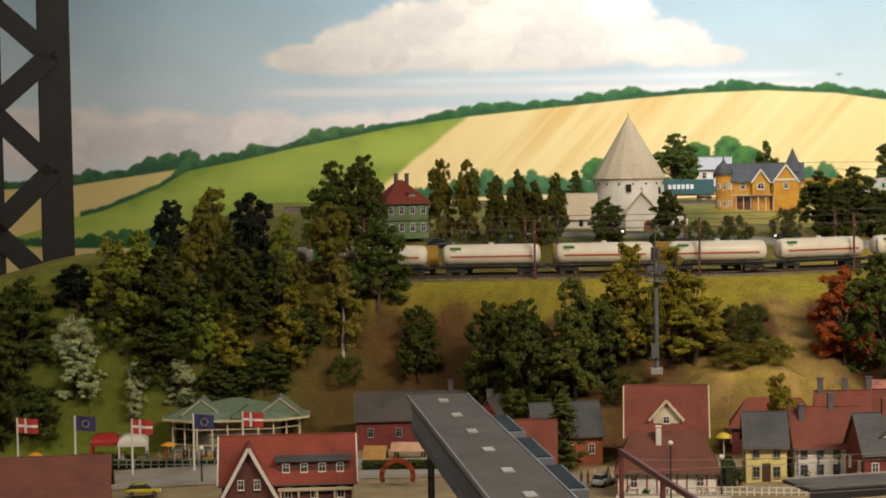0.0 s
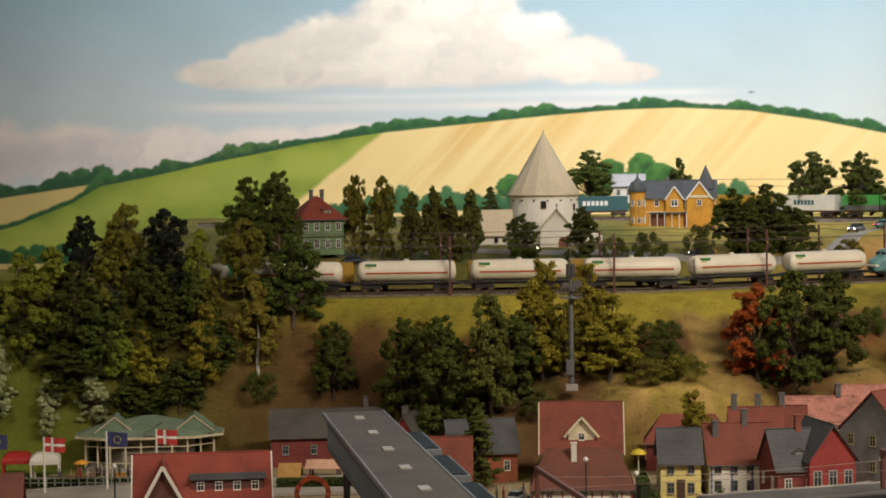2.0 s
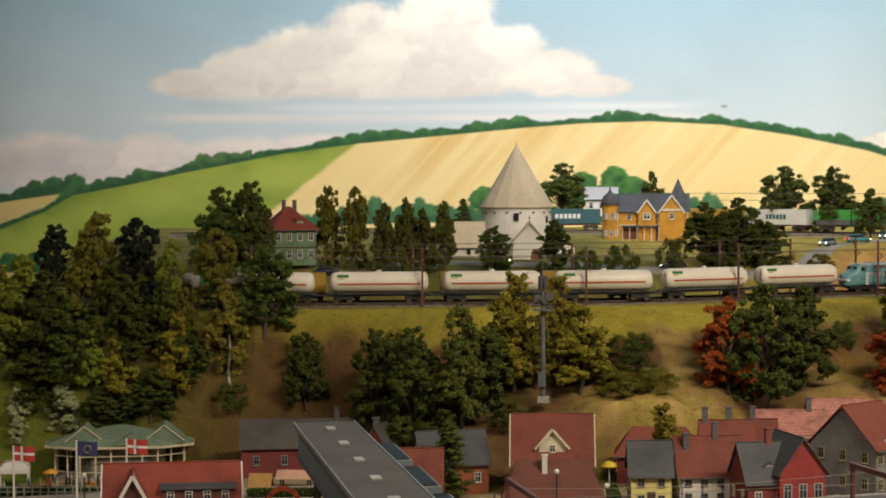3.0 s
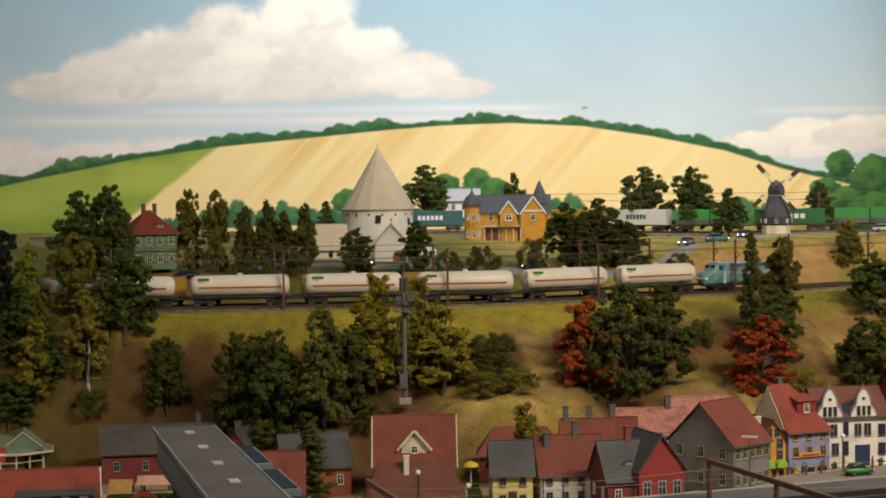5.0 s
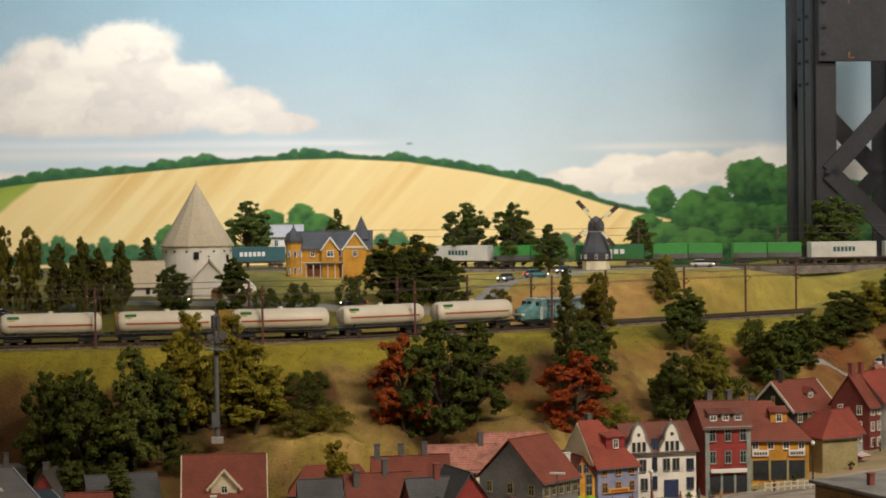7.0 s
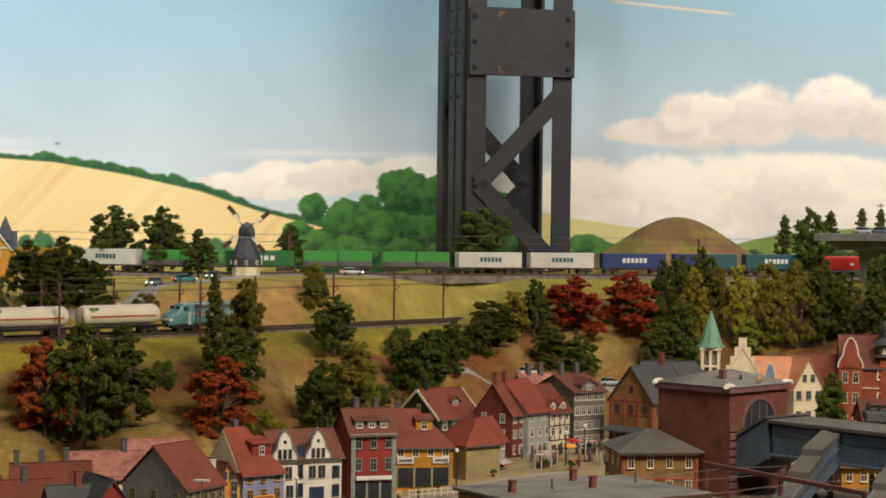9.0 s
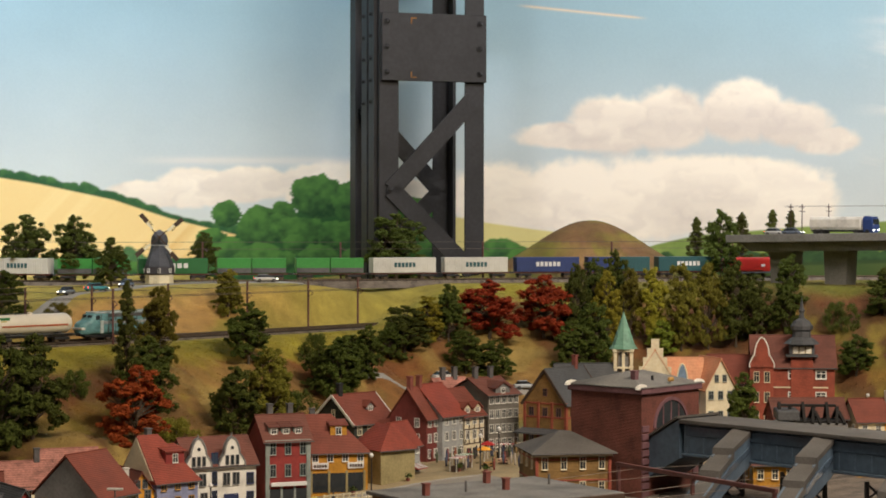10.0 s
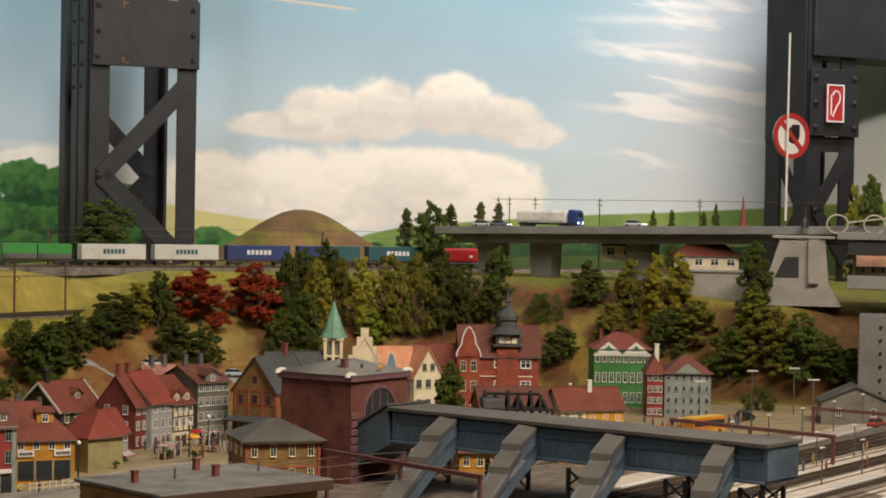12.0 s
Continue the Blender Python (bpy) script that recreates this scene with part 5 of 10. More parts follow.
def house(name, x, y, turn, w, d, eave, ridge, wall, roof, label, axis="x", floors=2, cols=4, side=2, shop=0.0, over=0.004, hip=None, frame_mat=None, wsize=(0.0075, 0.0125),
          trim=None, chimneys=(), chim_mat=None, dormers=(), door=None, gable_win=False, half_timber=None, quoins=None, shop_mat=None, z=None, right_side=0, z_up=0.0, east_hip=0.0):
    z = town_z(x) if z is None else z
    t = thing(name, x, y, z + z_up - 0.004, turn, label, "house")
    fm = frame_mat or white_paint
    bm = bmesh.new()
    if east_hip:
        box(bm, -w / 2, 0, 0, w / 2, d, eave - 0.002)
    elif hip is None:
        gable_body(bm, w, d, eave, ridge, axis)
    else:
        box(bm, -w / 2, 0, 0, w / 2, d, eave)
    part("wall", bm, wall, t)
    if east_hip:
        part("roof", half_hip(w, d, eave, ridge, east_hip, over, 0.0014), roof, t)
        bm = bmesh.new()
        v = [bm.verts.new(p) for p in ((-w / 2 - over - 0.001, 0.002, eave), (-w / 2 - over - 0.001, d - 0.002, eave), (-w / 2 - over - 0.001, d / 2, ridge - 0.001), (-w / 2 - over + 0.002, 0.002, eave), (-w / 2 - over + 0.002, d - 0.002, eave), (-w / 2 - over + 0.002, d / 2, ridge - 0.001))]
        for f in ((0, 1, 2), (5, 4, 3), (0, 3, 4, 1), (1, 4, 5, 2), (2, 5, 3, 0)):
            bm.faces.new([v[i] for i in f])
        bmesh.ops.recalc_face_normals(bm, faces=bm.faces)
        part("gable_wall", bm, wall, t)
    elif hip is None:
        for b in roof_slabs(w, d, eave, ridge, axis, over):
            part("roof", b, roof, t)
        ridge_bar = bmesh.new()
        if axis == "x":
            tube(ridge_bar, (-w / 2 - over, d / 2, ridge + 0.0028), (w / 2 + over, d / 2, ridge + 0.0028), 0.0011, n=6)
        else:
            tube(ridge_bar, (0, -over, ridge + 0.0028), (0, d + over, ridge + 0.0028), 0.0011, n=6)
        part("ridge_tiles", ridge_bar, roof, t)
    else:
        part("roof", hip_roof(w, d, eave, ridge, over, hip), roof, t)
    fh = (eave - shop) / max(1, floors)
    for i in range(floors):
        zz = 0.004 + shop + fh * i + (fh - wsize[1]) * 0.5
        for c in range(cols):
            put_window(t, (c + 0.5) * w / cols - w / 2, -0.0002, zz, 0, *wsize, fm)
        for c in range(side):
            put_window(t, -w / 2 - 0.0002, d - (c + 0.5) * d / side, zz, -90, *wsize, fm)
        for c in range(right_side):
            put_window(t, w / 2 + 0.0002, (c + 0.5) * d / right_side, zz, 90, *wsize, fm)
    if gable_win:
        if axis == "y":
            for gx in (-w * 0.14, w * 0.14):
                put_window(t, gx, -0.0002, eave + (ridge - eave) * 0.22, 0, wsize[0] * 0.8, wsize[1] * 0.85, fm)
        else:
            put_window(t, -w / 2 - 0.0002, d / 2, eave + (ridge - eave) * 0.2, -90, wsize[0] * 0.85, wsize[1] * 0.85, fm)
    if shop:
        part("shop_front", rbox(-w * 0.44, -0.0012, 0.006, w * 0.44, 0.0003, shop - 0.006, 0.0003), pane_dark, t, "dark shop window")
        for k in range(4):
            xx = -w * 0.44 + w * 0.88 * k / 3
            part("shop_post", rbox(xx - 0.0016, -0.002, 0.004, xx + 0.0016, 0.0004, shop - 0.003, 0.0003), shop_mat or wall, t)
    if door:
        part("door", rbox(door[0] - 0.0055, -0.0012, 0.004, door[0] + 0.0055, 0.0004, 0.028, 0.0004), door[1], t, "closed front door")
    if trim:
        ov = over + 0.0006
        if axis == "x":
            for sx in (-1, 1):
                for s in (-1, 1):
                    bm = bmesh.new()
                    beam(bm, (sx * (w / 2 + ov), d / 2 + s * (d / 2 + over), eave - over * (ridge - eave) / (d / 2)), (sx * (w / 2 + ov), d / 2, ridge + 0.001), 0.0016, 0.004)
                    part("bargeboard", bm, trim, t)
        else:
            for s in (-1, 1):
                bm = bmesh.new()
                beam(bm, (s * (w / 2 + over), -ov, eave - over * (ridge - eave) / (w / 2)), (0, -ov, ridge + 0.001), 0.004, 0.0016, up=(0, 1, 0))
                part("bargeboard", bm, trim, t)
    if half_timber:
        n = max(4, int(w / 0.012))
        for k in range(n + 1):
            xx = -w / 2 + w * k / n
            part("timber_post", rbox(xx - 0.0009, -0.0009, shop + 0.002, xx + 0.0009, 0.0002, eave, 0.0002), half_timber, t)
        for i in range(floors + 1):
            zz = shop + fh * i
            part("timber_rail", rbox(-w / 2, -0.0011, zz, w / 2, 0.0002, zz + 0.0018, 0.0002), half_timber, t)
        for s in (-1, 1):
            bm = bmesh.new()
            beam(bm, (s * w * 0.45, -0.0004, shop + 0.003), (s * w * 0.3, -0.0004, shop + fh - 0.002), 0.0018, 0.001)
            part("timber_brace", bm, half_timber, t)
    if quoins:
        for s in (-1, -0.33, 0.33, 1):
            for k in range(int(eave / 0.004)):
                wq = 0.0028 if k % 2 else 0.0018
                part("quoin", rbox(s * (w / 2 - 0.0022) - wq / 2, -0.0008, k * 0.004 + 0.001, s * (w / 2 - 0.0022) + wq / 2, 0.0002, k * 0.004 + 0.0044, 0.0002), quoins, t)
    for cx, cy in chimneys:
        rise = ridge - abs(cy - 0.5) * 2 * (ridge - eave) if axis == "x" else ridge - abs(cx) * 2 * (ridge - eave)
        chimney(t, cx * w, cy * d, rise, mat=chim_mat)
    for dm in dormers:
        fx, fy, dw, dh, wl, kd = dm
        dormer(t, fx * w, fy * d, eave + (ridge - eave) * fy * 2 - 0.001, dw, dh, (0.5 - fy) * d * 0.95, wl, roof, kd)
    # eaves gutter
    if axis == "x":
        bm = bmesh.new()
        zz = eave - (over * (ridge - eave) / (d / 2) if hip is None else 0)
        tube(bm, (-w / 2 - over, -over - 0.0008, zz), (w / 2 + over, -over - 0.0008, zz), 0.0009, n=6)
        part("gutter", bm, chim_grey, t)
    return t


def sign_bar(parent, x, y, z, w, h, mat, bar_mat, bars=5, name="shop_sign"):
    o = part(name, rbox(x - w / 2, y - 0.002, z, x + w / 2, y, z + h, 0.0003), mat, parent, "small shop sign with illegible lettering")
    for k in range(bars):
        xx = x - w * 0.4 + w * 0.8 * (k + 0.5) / bars
        part("lettering_bar", rbox(xx - w * 0.055, y - 0.0026, z + h * 0.28, xx + w * 0.055, y - 0.0021, z + h * 0.72, 0.0001), bar_mat, o)


# west end of the town
hs = house("hall_building", -0.447, 2.16, 7, 0.150, 0.11, 0.092, 0.131, W["red"], ROOF_BROWN, "long low red wooden hall with a brown tiled roof", cols=6, floors=1, side=2)
sign_bar(hs, 0.035, -0.001, 0.084, 0.024, 0.008, W["yellow"], timber, 7)
dormer(hs, -0.055, 0.001, 0.088, 0.045, 0.008, 0.04, W["red"], ROOF_BROWN, "gable", False)
hs = house("station_house", -0.187, 2.33, 4, 0.155, 0.085, 0.072, 0.118, W["maroon"], ROOF_BRIGHT, "dark red wooden house with a bright red roof", cols=5, floors=2, trim=white_paint, shop=0.0)
dormer(hs, 0.030, 0.008, 0.078, 0.085, 0.0155, 0.03, W["maroon"], slate, "shed")
part("cornice", rbox(-0.012, -0.0040, 0.0600, 0.0775, 0.0003, 0.0640, 0.0004), cream_paint, hs)
for k in range(5):
    part("shop_post", rbox(-0.010 + k * 0.0212, -0.0030, 0.004, -0.0075 + k * 0.0212, 0.0004, 0.0600, 0.0003), cream_paint, hs)
wg = house("house_wing", -0.230, 2.303, 4, 0.068, 0.055, 0.055, 0.116, W["maroon"], ROOF_BRIGHT, "dark red gabled wing with white bargeboards beside the station house", axis="y", cols=2, floors=1, side=1, trim=white_paint, gable_win=True)
sign_bar(wg, 0, -0.001, 0.041, 0.045, 0.007, cream_paint, timber, 7)
hs = house("canteen_shed", -0.050, 3.0, 2, 0.17, 0.085, 0.05, 0.083, W["darkred"], roof_felt, "dark red shed with a grey felt roof", cols=4, floors=1, side=1, frame_mat=W["greygreen"], chimneys=((0.35, 0.5),))
house("small_red_house", 0.062, 2.93, -18, 0.05, 0.07, 0.045, 0.083, W["red"], roof_felt, "small red gabled house with a grey roof", axis="y", cols=2, floors=1, chimneys=((-0.1, 0.4),))
hs = house("brick_house", 0.172, 2.765, 8, 0.094, 0.075, 0.05, 0.088, W["brick"], slate, "orange-brick house with a dark slate roof", cols=3, floors=1, side=2, right_side=2, gable_win=True)
house("low_red_roofed_house", 0.118, 2.66, -4, 0.055, 0.06, 0.036, 0.082, W["darkred"], ROOF_RED, "low house with a steep red roof", cols=2, floors=1)
hs = house("red_roofed_villa", 0.302, 2.715, -6, 0.108, 0.085, 0.048, 0.108, W["cream"], ROOF_RED, "cream villa with a broad red roof and a gable dormer", cols=4, floors=1, trim=cream_paint, dormers=((0.0, 0.10, 0.036, 0.014, W["cream"], "steep"),), chimneys=((0.0, 0.9),), chim_mat=white_paint)
hs = house("inn", 0.278, 2.50, -6, 0.125, 0.085, 0.031, 0.079, W["white"], ROOF_BROWN, "white half-timbered inn with a brown hipped roof", cols=3, floors=1, side=2, hip=0.2, half_timber=timber_red)
chimney(hs, -0.01, 0.03, 0.074, 0.012, 0.007, white_paint)
house("rear_red_house", 0.458, 2.765, -9, 0.118, 0.07, 0.04, 0.079, W["darkred"], ROOF_RED, "low red house with a red tiled roof behind the street", cols=2, floors=1, hip=0.3)
house("narrow_yellow_house", 0.411, 2.545, -5, 0.052, 0.075, 0.051, 0.087, W["yellow"], slate, "narrow yellow plaster house with a dark slate roof", cols=2, floors=2, side=2, frame_mat=W["grey"], door=(0.0, timber))
hs = house("white_quoined_house", 0.492, 2.552, 0, 0.084, 0.075, 0.047, 0.09, W["white"], ROOF_RED, "white house with blue corner stones and a red roof", cols=4, floors=2, side=2, quoins=W["quoin_blue"], frame_mat=W["grey"], chimneys=((-0.36, 0.35), (0.12, 0.5)))
hs = house("red_barn", 0.591, 2.47, 10, 0.062, 0.085, 0.057, 0.098, W["red"], slate, "red wooden barn with a dark grey gable roof", axis="y", cols=3, floors=1, side=2, wsize=(0.009, 0.018), frame_mat=W["ltgrey"])
hs = house("dark_roofed_house", 0.549, 2.475, 5, 0.055, 0.08, 0.048, 0.09, W["darkred"], slate, "low red house with a dark grey roof and a triangular dormer", cols=2, floors=1, chimneys=((0.2, 0.5),), chim_mat=chim_red, dormers=((0.1, 0.18, 0.016, 0.004, W["grey"], "gable"),))
for k in range(3):
    house("terraced_house", 0.525 + 0.036 * k, 2.70 + 0.012 * k, -8, 0.037, 0.07, 0.052 - 0.002 * k, 0.092 - 0.003 * k, W["darkred"], ROOF_RED, "terraced house with a red roof and a grey chimney", axis="x", cols=1, floors=2, side=0, chimneys=((-0.35, 0.5),))
hs = house("timber_framed_farmhouse", 0.655, 2.8, -4, 0.1, 0.085, 0.052, 0.083, W["cream"], ROOF_PINK, "half-timbered farmhouse with a weathered pink tiled roof", cols=4, floors=2, side=2, half_timber=timber, right_side=2, chimneys=((0.3, 0.5),))
house("farmhouse_wing", 0.742, 2.86, -4, 0.085, 0.075, 0.05, 0.083, W["cream"], ROOF_PINK, "half-timbered wing with a weathered pink tiled roof", cols=3, floors=2, side=2, half_timber=timber, gable_win=True)
hs = house("grey_gabled_house", 0.724, 2.525, 38, 0.078, 0.105, 0.068, 0.117, W["grey"], ROOF_RED, "big grey house with a steep red-brown roof", axis="x", cols=5, floors=2, side=3, frame_mat=W["olive"])
hs = house("orange_house", 0.770, 2.582, 8, 0.036, 0.07, 0.056, 0.081, W["orange"], ROOF_RED, "narrow orange house with lime green awnings", axis="y", cols=2, floors=2, shop=0.024, frame_mat=W["grey"], gable_win=True, chimneys=((-0.3, 0.4),), chim_mat=white_paint)
for s in (-0.009, 0.009):
    bm = bmesh.new()
    prism(bm, ((-0.0075, 0.021), (0.0075, 0.021), (0.0072, 0.027), (0.0035, 0.031), (-0.0035, 0.031), (-0.0072, 0.027)), -0.010, -0.0004)
    bm.transform(pose(s, 0, 0))
    part("awning", bm, green_paint, hs, "lime green awning")
hs = house("lilac_house", 0.822, 2.59, 18, 0.066, 0.085, 0.066, 0.122, W["lilac"], ROOF_BRIGHT, "lilac house with a steep red roof and shed dormer", cols=3, floors=2, side=0, shop=0.02, frame_mat=W["ochre"], chimneys=((-0.2, 0.6),), dormers=((0.08, 0.16, 0.030, 0.018, W["red"], "shed"),), shop_mat=W["ochre"], east_hip=0.036)
sign_bar(hs, 0.0, -0.001, 0.028, 0.034, 0.006, W["orange"], timber_red, 6)
for c in hs.children:
    if c.name.startswith("gable_wall"):
        c.data.materials[0] = W["cream"]


def curved_gable(parent, x, w, z0, h, mat, edge, y=-0.002, dep=0.006):
    """A gable wall with an S-shaped outline and a raised coping."""
    pts = [(w / 2, 0), (w / 2, h * 0.12), (w * 0.40, h * 0.3), (w * 0.30, h * 0.42), (w * 0.27, h * 0.62), (w * 0.20, h * 0.8), (w * 0.1, h * 0.95), (0, h)]
    out = [(x + a, z0 + b) for a, b in pts] + [(x - a, z0 + b) for a, b in pts[-2::-1]]
    bm = bmesh.new()
    prism(bm, out, y, y + dep)
    bmesh.ops.recalc_face_normals(bm, faces=bm.faces)
    g = part("curved_gable", bm, mat, parent)
    bm = bmesh.new()
    sweep(bm, out, 0.0021, y - 0.001, y + dep + 0.001)
    part("coping", bm, edge, g)
    return g


hs = house("white_double_gabled_house", 0.900, 2.635, 4, 0.098, 0.08, 0.074, 0.106, W["white"], ROOF_BROWN, "white town house with two curved gables and navy doors", cols=0, floors=3, side=2, frame_mat=W["grey"], wsize=(0.0055, 0.0125))
for gx in (-0.037, 0.012):
    g = curved_gable(hs, gx, 0.038, 0.072, 0.040, W["white"], W["grey"], -0.004, 0.006)
    for dx in (-0.0075, 0.0, 0.0075):
        put_window(g, gx + dx, -0.0042, 0.074, 0, 0.0040, 0.0125, W["grey"], None, False)
    part("round_window", lathe(((0.0024, 0), (0.0024, 0.0008)), 12), pane_dark, g).matrix_basis = pose(gx, -0.0042, 0.097, 90)
    bm = bmesh.new()
    tube(bm, (gx, -0.001, 0.1115), (gx, -0.001, 0.1175), 0.0014, 0.0004, 6)
    part("finial", bm, W["grey"], g)
    for row, dxs in ((0.046, (-0.007, 0.007)), (0.020, (-0.009, 0.009) if gx < 0 else ())):
        for dx in dxs:
            for k in (-0.0026, 0.0026):
                put_window(hs, gx + dx + k, -0.0002, row, 0, 0.0040, 0.0160, W["grey"], None, False)
for row in (0.020, 0.046):
    put_window(hs, 0.040, -0.0002, row, 0, 0.0085, 0.0140, W["navy"])
    put_window(hs, -0.0125, -0.0002, row + 0.001, 0, 0.0060, 0.0170, W["navy"])
put_window(hs, -0.0125, -0.0002, 0.073, 0, 0.0075, 0.0170, W["navy"], pane_blue)
part("door", rbox(0.001, -0.0014, 0.004, 0.0225, 0.0004, 0.033, 0.0004), W["navy"], hs, "wide navy double door")
hs = house("dark_red_town_house", 0.998, 2.645, -2, 0.066, 0.08, 0.098, 0.128, W["red"], ROOF_BROWN, "red town house with green corner strips and three dormers", cols=3, floors=2, side=0, shop=0.036, frame_mat=W["greygreen"], wsize=(0.0075, 0.016), chimneys=((-0.2, 0.55), (0.25, 0.55)), shop_mat=W["greygreen"], dormers=((-0.27, 0.12, 0.013, 0.011, W["greygreen"], "shed"), (0.0, 0.12, 0.013, 0.011, W["greygreen"], "shed"), (0.27, 0.12, 0.013, 0.011, W["greygreen"], "shed")))
for s in (-1, 1):
    part("corner_strip", rbox(s * 0.030 - 0.003, -0.0018, 0, s * 0.030 + 0.003, 0.0002, 0.098, 0.0003), W["greygreen"], hs)
part("cornice", rbox(-0.034, -0.003, 0.0945, 0.034, 0.0002, 0.0985, 0.0004), W["greygreen"], hs)
part("shop_light_bar", rbox(-0.026, -0.006, 0.034, 0.026, -0.002, 0.0395, 0.0004), sign_white, hs, "white shop fascia")
hs = house("amber_house", 1.088, 2.685, -10, 0.088, 0.085, 0.066, 0.114, W["amber"], ROOF_RED, "amber shop house with a deep red roof and one dormer", cols=4, floors=1, side=0, shop=0.04, chimneys=((-0.32, 0.62),), dormers=((0.05, 0.2, 0.024, 0.016, W["amber"], "shed"),), shop_mat=W["olive"], east_hip=0.046)
sign_bar(hs, -0.026, -0.001, 0.040, 0.024, 0.009, sign_white, timber, 5)
sign_bar(hs, 0.026, -0.001, 0.040, 0.024, 0.009, sign_white, timber, 5)
hs = house("black_gabled_house", 1.250, 2.945, 20, 0.085, 0.10, 0.062, 0.102, W["black"], ROOF_RED, "black timber house with white bargeboards and a red roof", axis="x", cols=4, floors=2, side=2, trim=white_paint, frame_mat=W["cream"], dormers=((0.1, 0.2, 0.016, 0.010, W["grey"], "gable"),), gable_win=True, chimneys=((-0.35, 0.5),), chim_mat=black_metal)
hs = house("small_yellow_house", 1.188, 2.70, 14, 0.062, 0.07, 0.05, 0.087, W["olive"], ROOF_BRIGHT, "small ochre house with a red hipped roof", cols=0, floors=1, side=0, hip=0.3, right_side=2)
house("small_grey_house", 1.232, 2.755, 34, 0.05, 0.05, 0.048, 0.078, W["ltgrey"], ROOF_BRIGHT, "small grey shop house with a red roof", cols=3, floors=1, shop=0.024)
for dx in (0.0, 0.014):
    bm = bmesh.new()
    prism(bm, ((-0.006, 0.018), (0.006, 0.018), (0.006, 0.0195), (-0.006, 0.0195)), -0.016, 0)
    bm.transform(pose(dx - 0.006, 0, 0, 18))
    o = part("awning", bm, sign_red, bpy.data.objects["small_grey_house"], "red and white striped awning")
    for k in range(3):
        bm = bmesh.new()
        box(bm, -0.0055 + k * 0.0044, -0.0162, 0.0197, -0.0035 + k * 0.0044, -0.0002, 0.0202)
        bm.transform(pose(dx - 0.006, 0, 0, 18))
        part("awning_stripe", bm, stripe_white, o)
house("dark_red_side_house", 1.323, 2.87, 32, 0.05, 0.07, 0.073, 0.116, W["darkred"], ROOF_RED, "dark red corner house with a steep red roof", cols=3, floors=3, side=2, chimneys=((-0.4, 0.5), (0.1, 0.5)), chim_mat=chim_red)
house("grey_plaster_house", 1.358, 2.878, 30, 0.06, 0.095, 0.074, 0.118, W["ltgrey"], ROOF_BRIGHT, "grey plaster house with a bright red roof", cols=3, floors=3, side=0)
hs = house("yellow_timber_house", 1.404, 2.90, 26, 0.052, 0.09, 0.068, 0.106, W["cream"], ROOF_RED, "cream half-timbered house with two small gables", cols=3, floors=2, side=0, shop=0.022, half_timber=timber, dormers=((-0.25, 0.05, 0.018, 0.010, W["cream"], "gable"), (0.25, 0.05, 0.018, 0.010, W["cream"], "gable")))
hs = house("grey_brown_tenement", 1.468, 2.925, 14, 0.064, 0.10, 0.094, 0.116, W["stone"], ROOF_BROWN, "four-storey grey-brown tenement with pale windows", cols=5, floors=4, side=0, frame_mat=white_paint, chimneys=((-0.3, 0.5), (0.2, 0.5)), dormers=((0.0, 0.02, 0.03, 0.012, W["grey"], "gable"),))
house("rear_pink_house", 1.425, 3.0, 10, 0.06, 0.07, 0.08, 0.114, W["cream"], ROOF_PINK, "house with a pale pink roof behind the street", cols=2, floors=2, chimneys=((-0.2, 0.5), (0.2, 0.5)))
hs = house("brown_brick_house", 1.574, 2.846, 30, 0.110, 0.078, 0.080, 0.130, ochre_brick, slate, "ochre brick house with red brick bands and a dark slate roof", cols=3, floors=2, side=3, trim=timber, gable_win=True, frame_mat=W["maroon"], chimneys=((0.3, 0.5),), chim_mat=chim_red)
for zz in (0.028, 0.054, 0.076):
    part("brick_band", rbox(-0.0552, -0.0012, zz, 0.0552, 0.0002, zz + 0.003, 0.0003), red_brick, hs)
    part("brick_band", rbox(-0.0562, 0.0004, zz, -0.0548, 0.0778, zz + 0.003, 0.0003), red_brick, hs)
for yy in (0.0, 0.026, 0.052, 0.078):
    part("corner_pier", rbox(-0.0568, yy - 0.0022, 0, -0.0547, yy + 0.0022, 0.080, 0.0003), red_brick, hs)
for xx in (-0.053, -0.02, 0.015, 0.052):
    part("corner_pier", rbox(xx - 0.0022, -0.0018, 0, xx + 0.0022, 0.0003, 0.080, 0.0003), red_brick, hs)
bm = bmesh.new()
prism(bm, ((-0.084, 0.030), (-0.0569, 0.034), (-0.0569, 0.0375), (-0.084, 0.032)), -0.004, 0.082)
bmesh.ops.recalc_face_normals(bm, faces=bm.faces)
part("porch_roof", bm, slate, hs)
for yy in (0.0, 0.026, 0.052, 0.078):
    part("porch_post", rbox(-0.083, yy - 0.001, 0, -0.081, yy + 0.001, 0.0303, 0.0002), timber, hs)
house("brown_brick_wing", 1.632, 2.93, -14, 0.10, 0.09, 0.078, 0.124, ochre_brick, slate, "wing of the ochre brick house with a dark roof", cols=3, floors=2, side=0)

# station hall of dark brick
sh = thing("station_hall", 1.455, 2.372, town_z(1.45) - 0.004, 24, "large dark red brick station hall with an arched window", "building")
HW, HD, HE = 0.134, 0.120, 0.149
bm = bmesh.new()
box(bm, -HW / 2, 0, 0, HW / 2, HD, HE)
part("wall", bm, brick_wall, sh)
part("roof", hip_roof(HW, HD, HE + 0.002, HE + 0.02, 0.005, 0.4), pale_felt, sh)
part("cornice", rbox(-HW / 2 - 0.004, -0.004, HE - 0.006, HW / 2 + 0.004, HD + 0.004, HE + 0.0018, 0.0008), W["violet"], sh)
bm = bmesh.new()
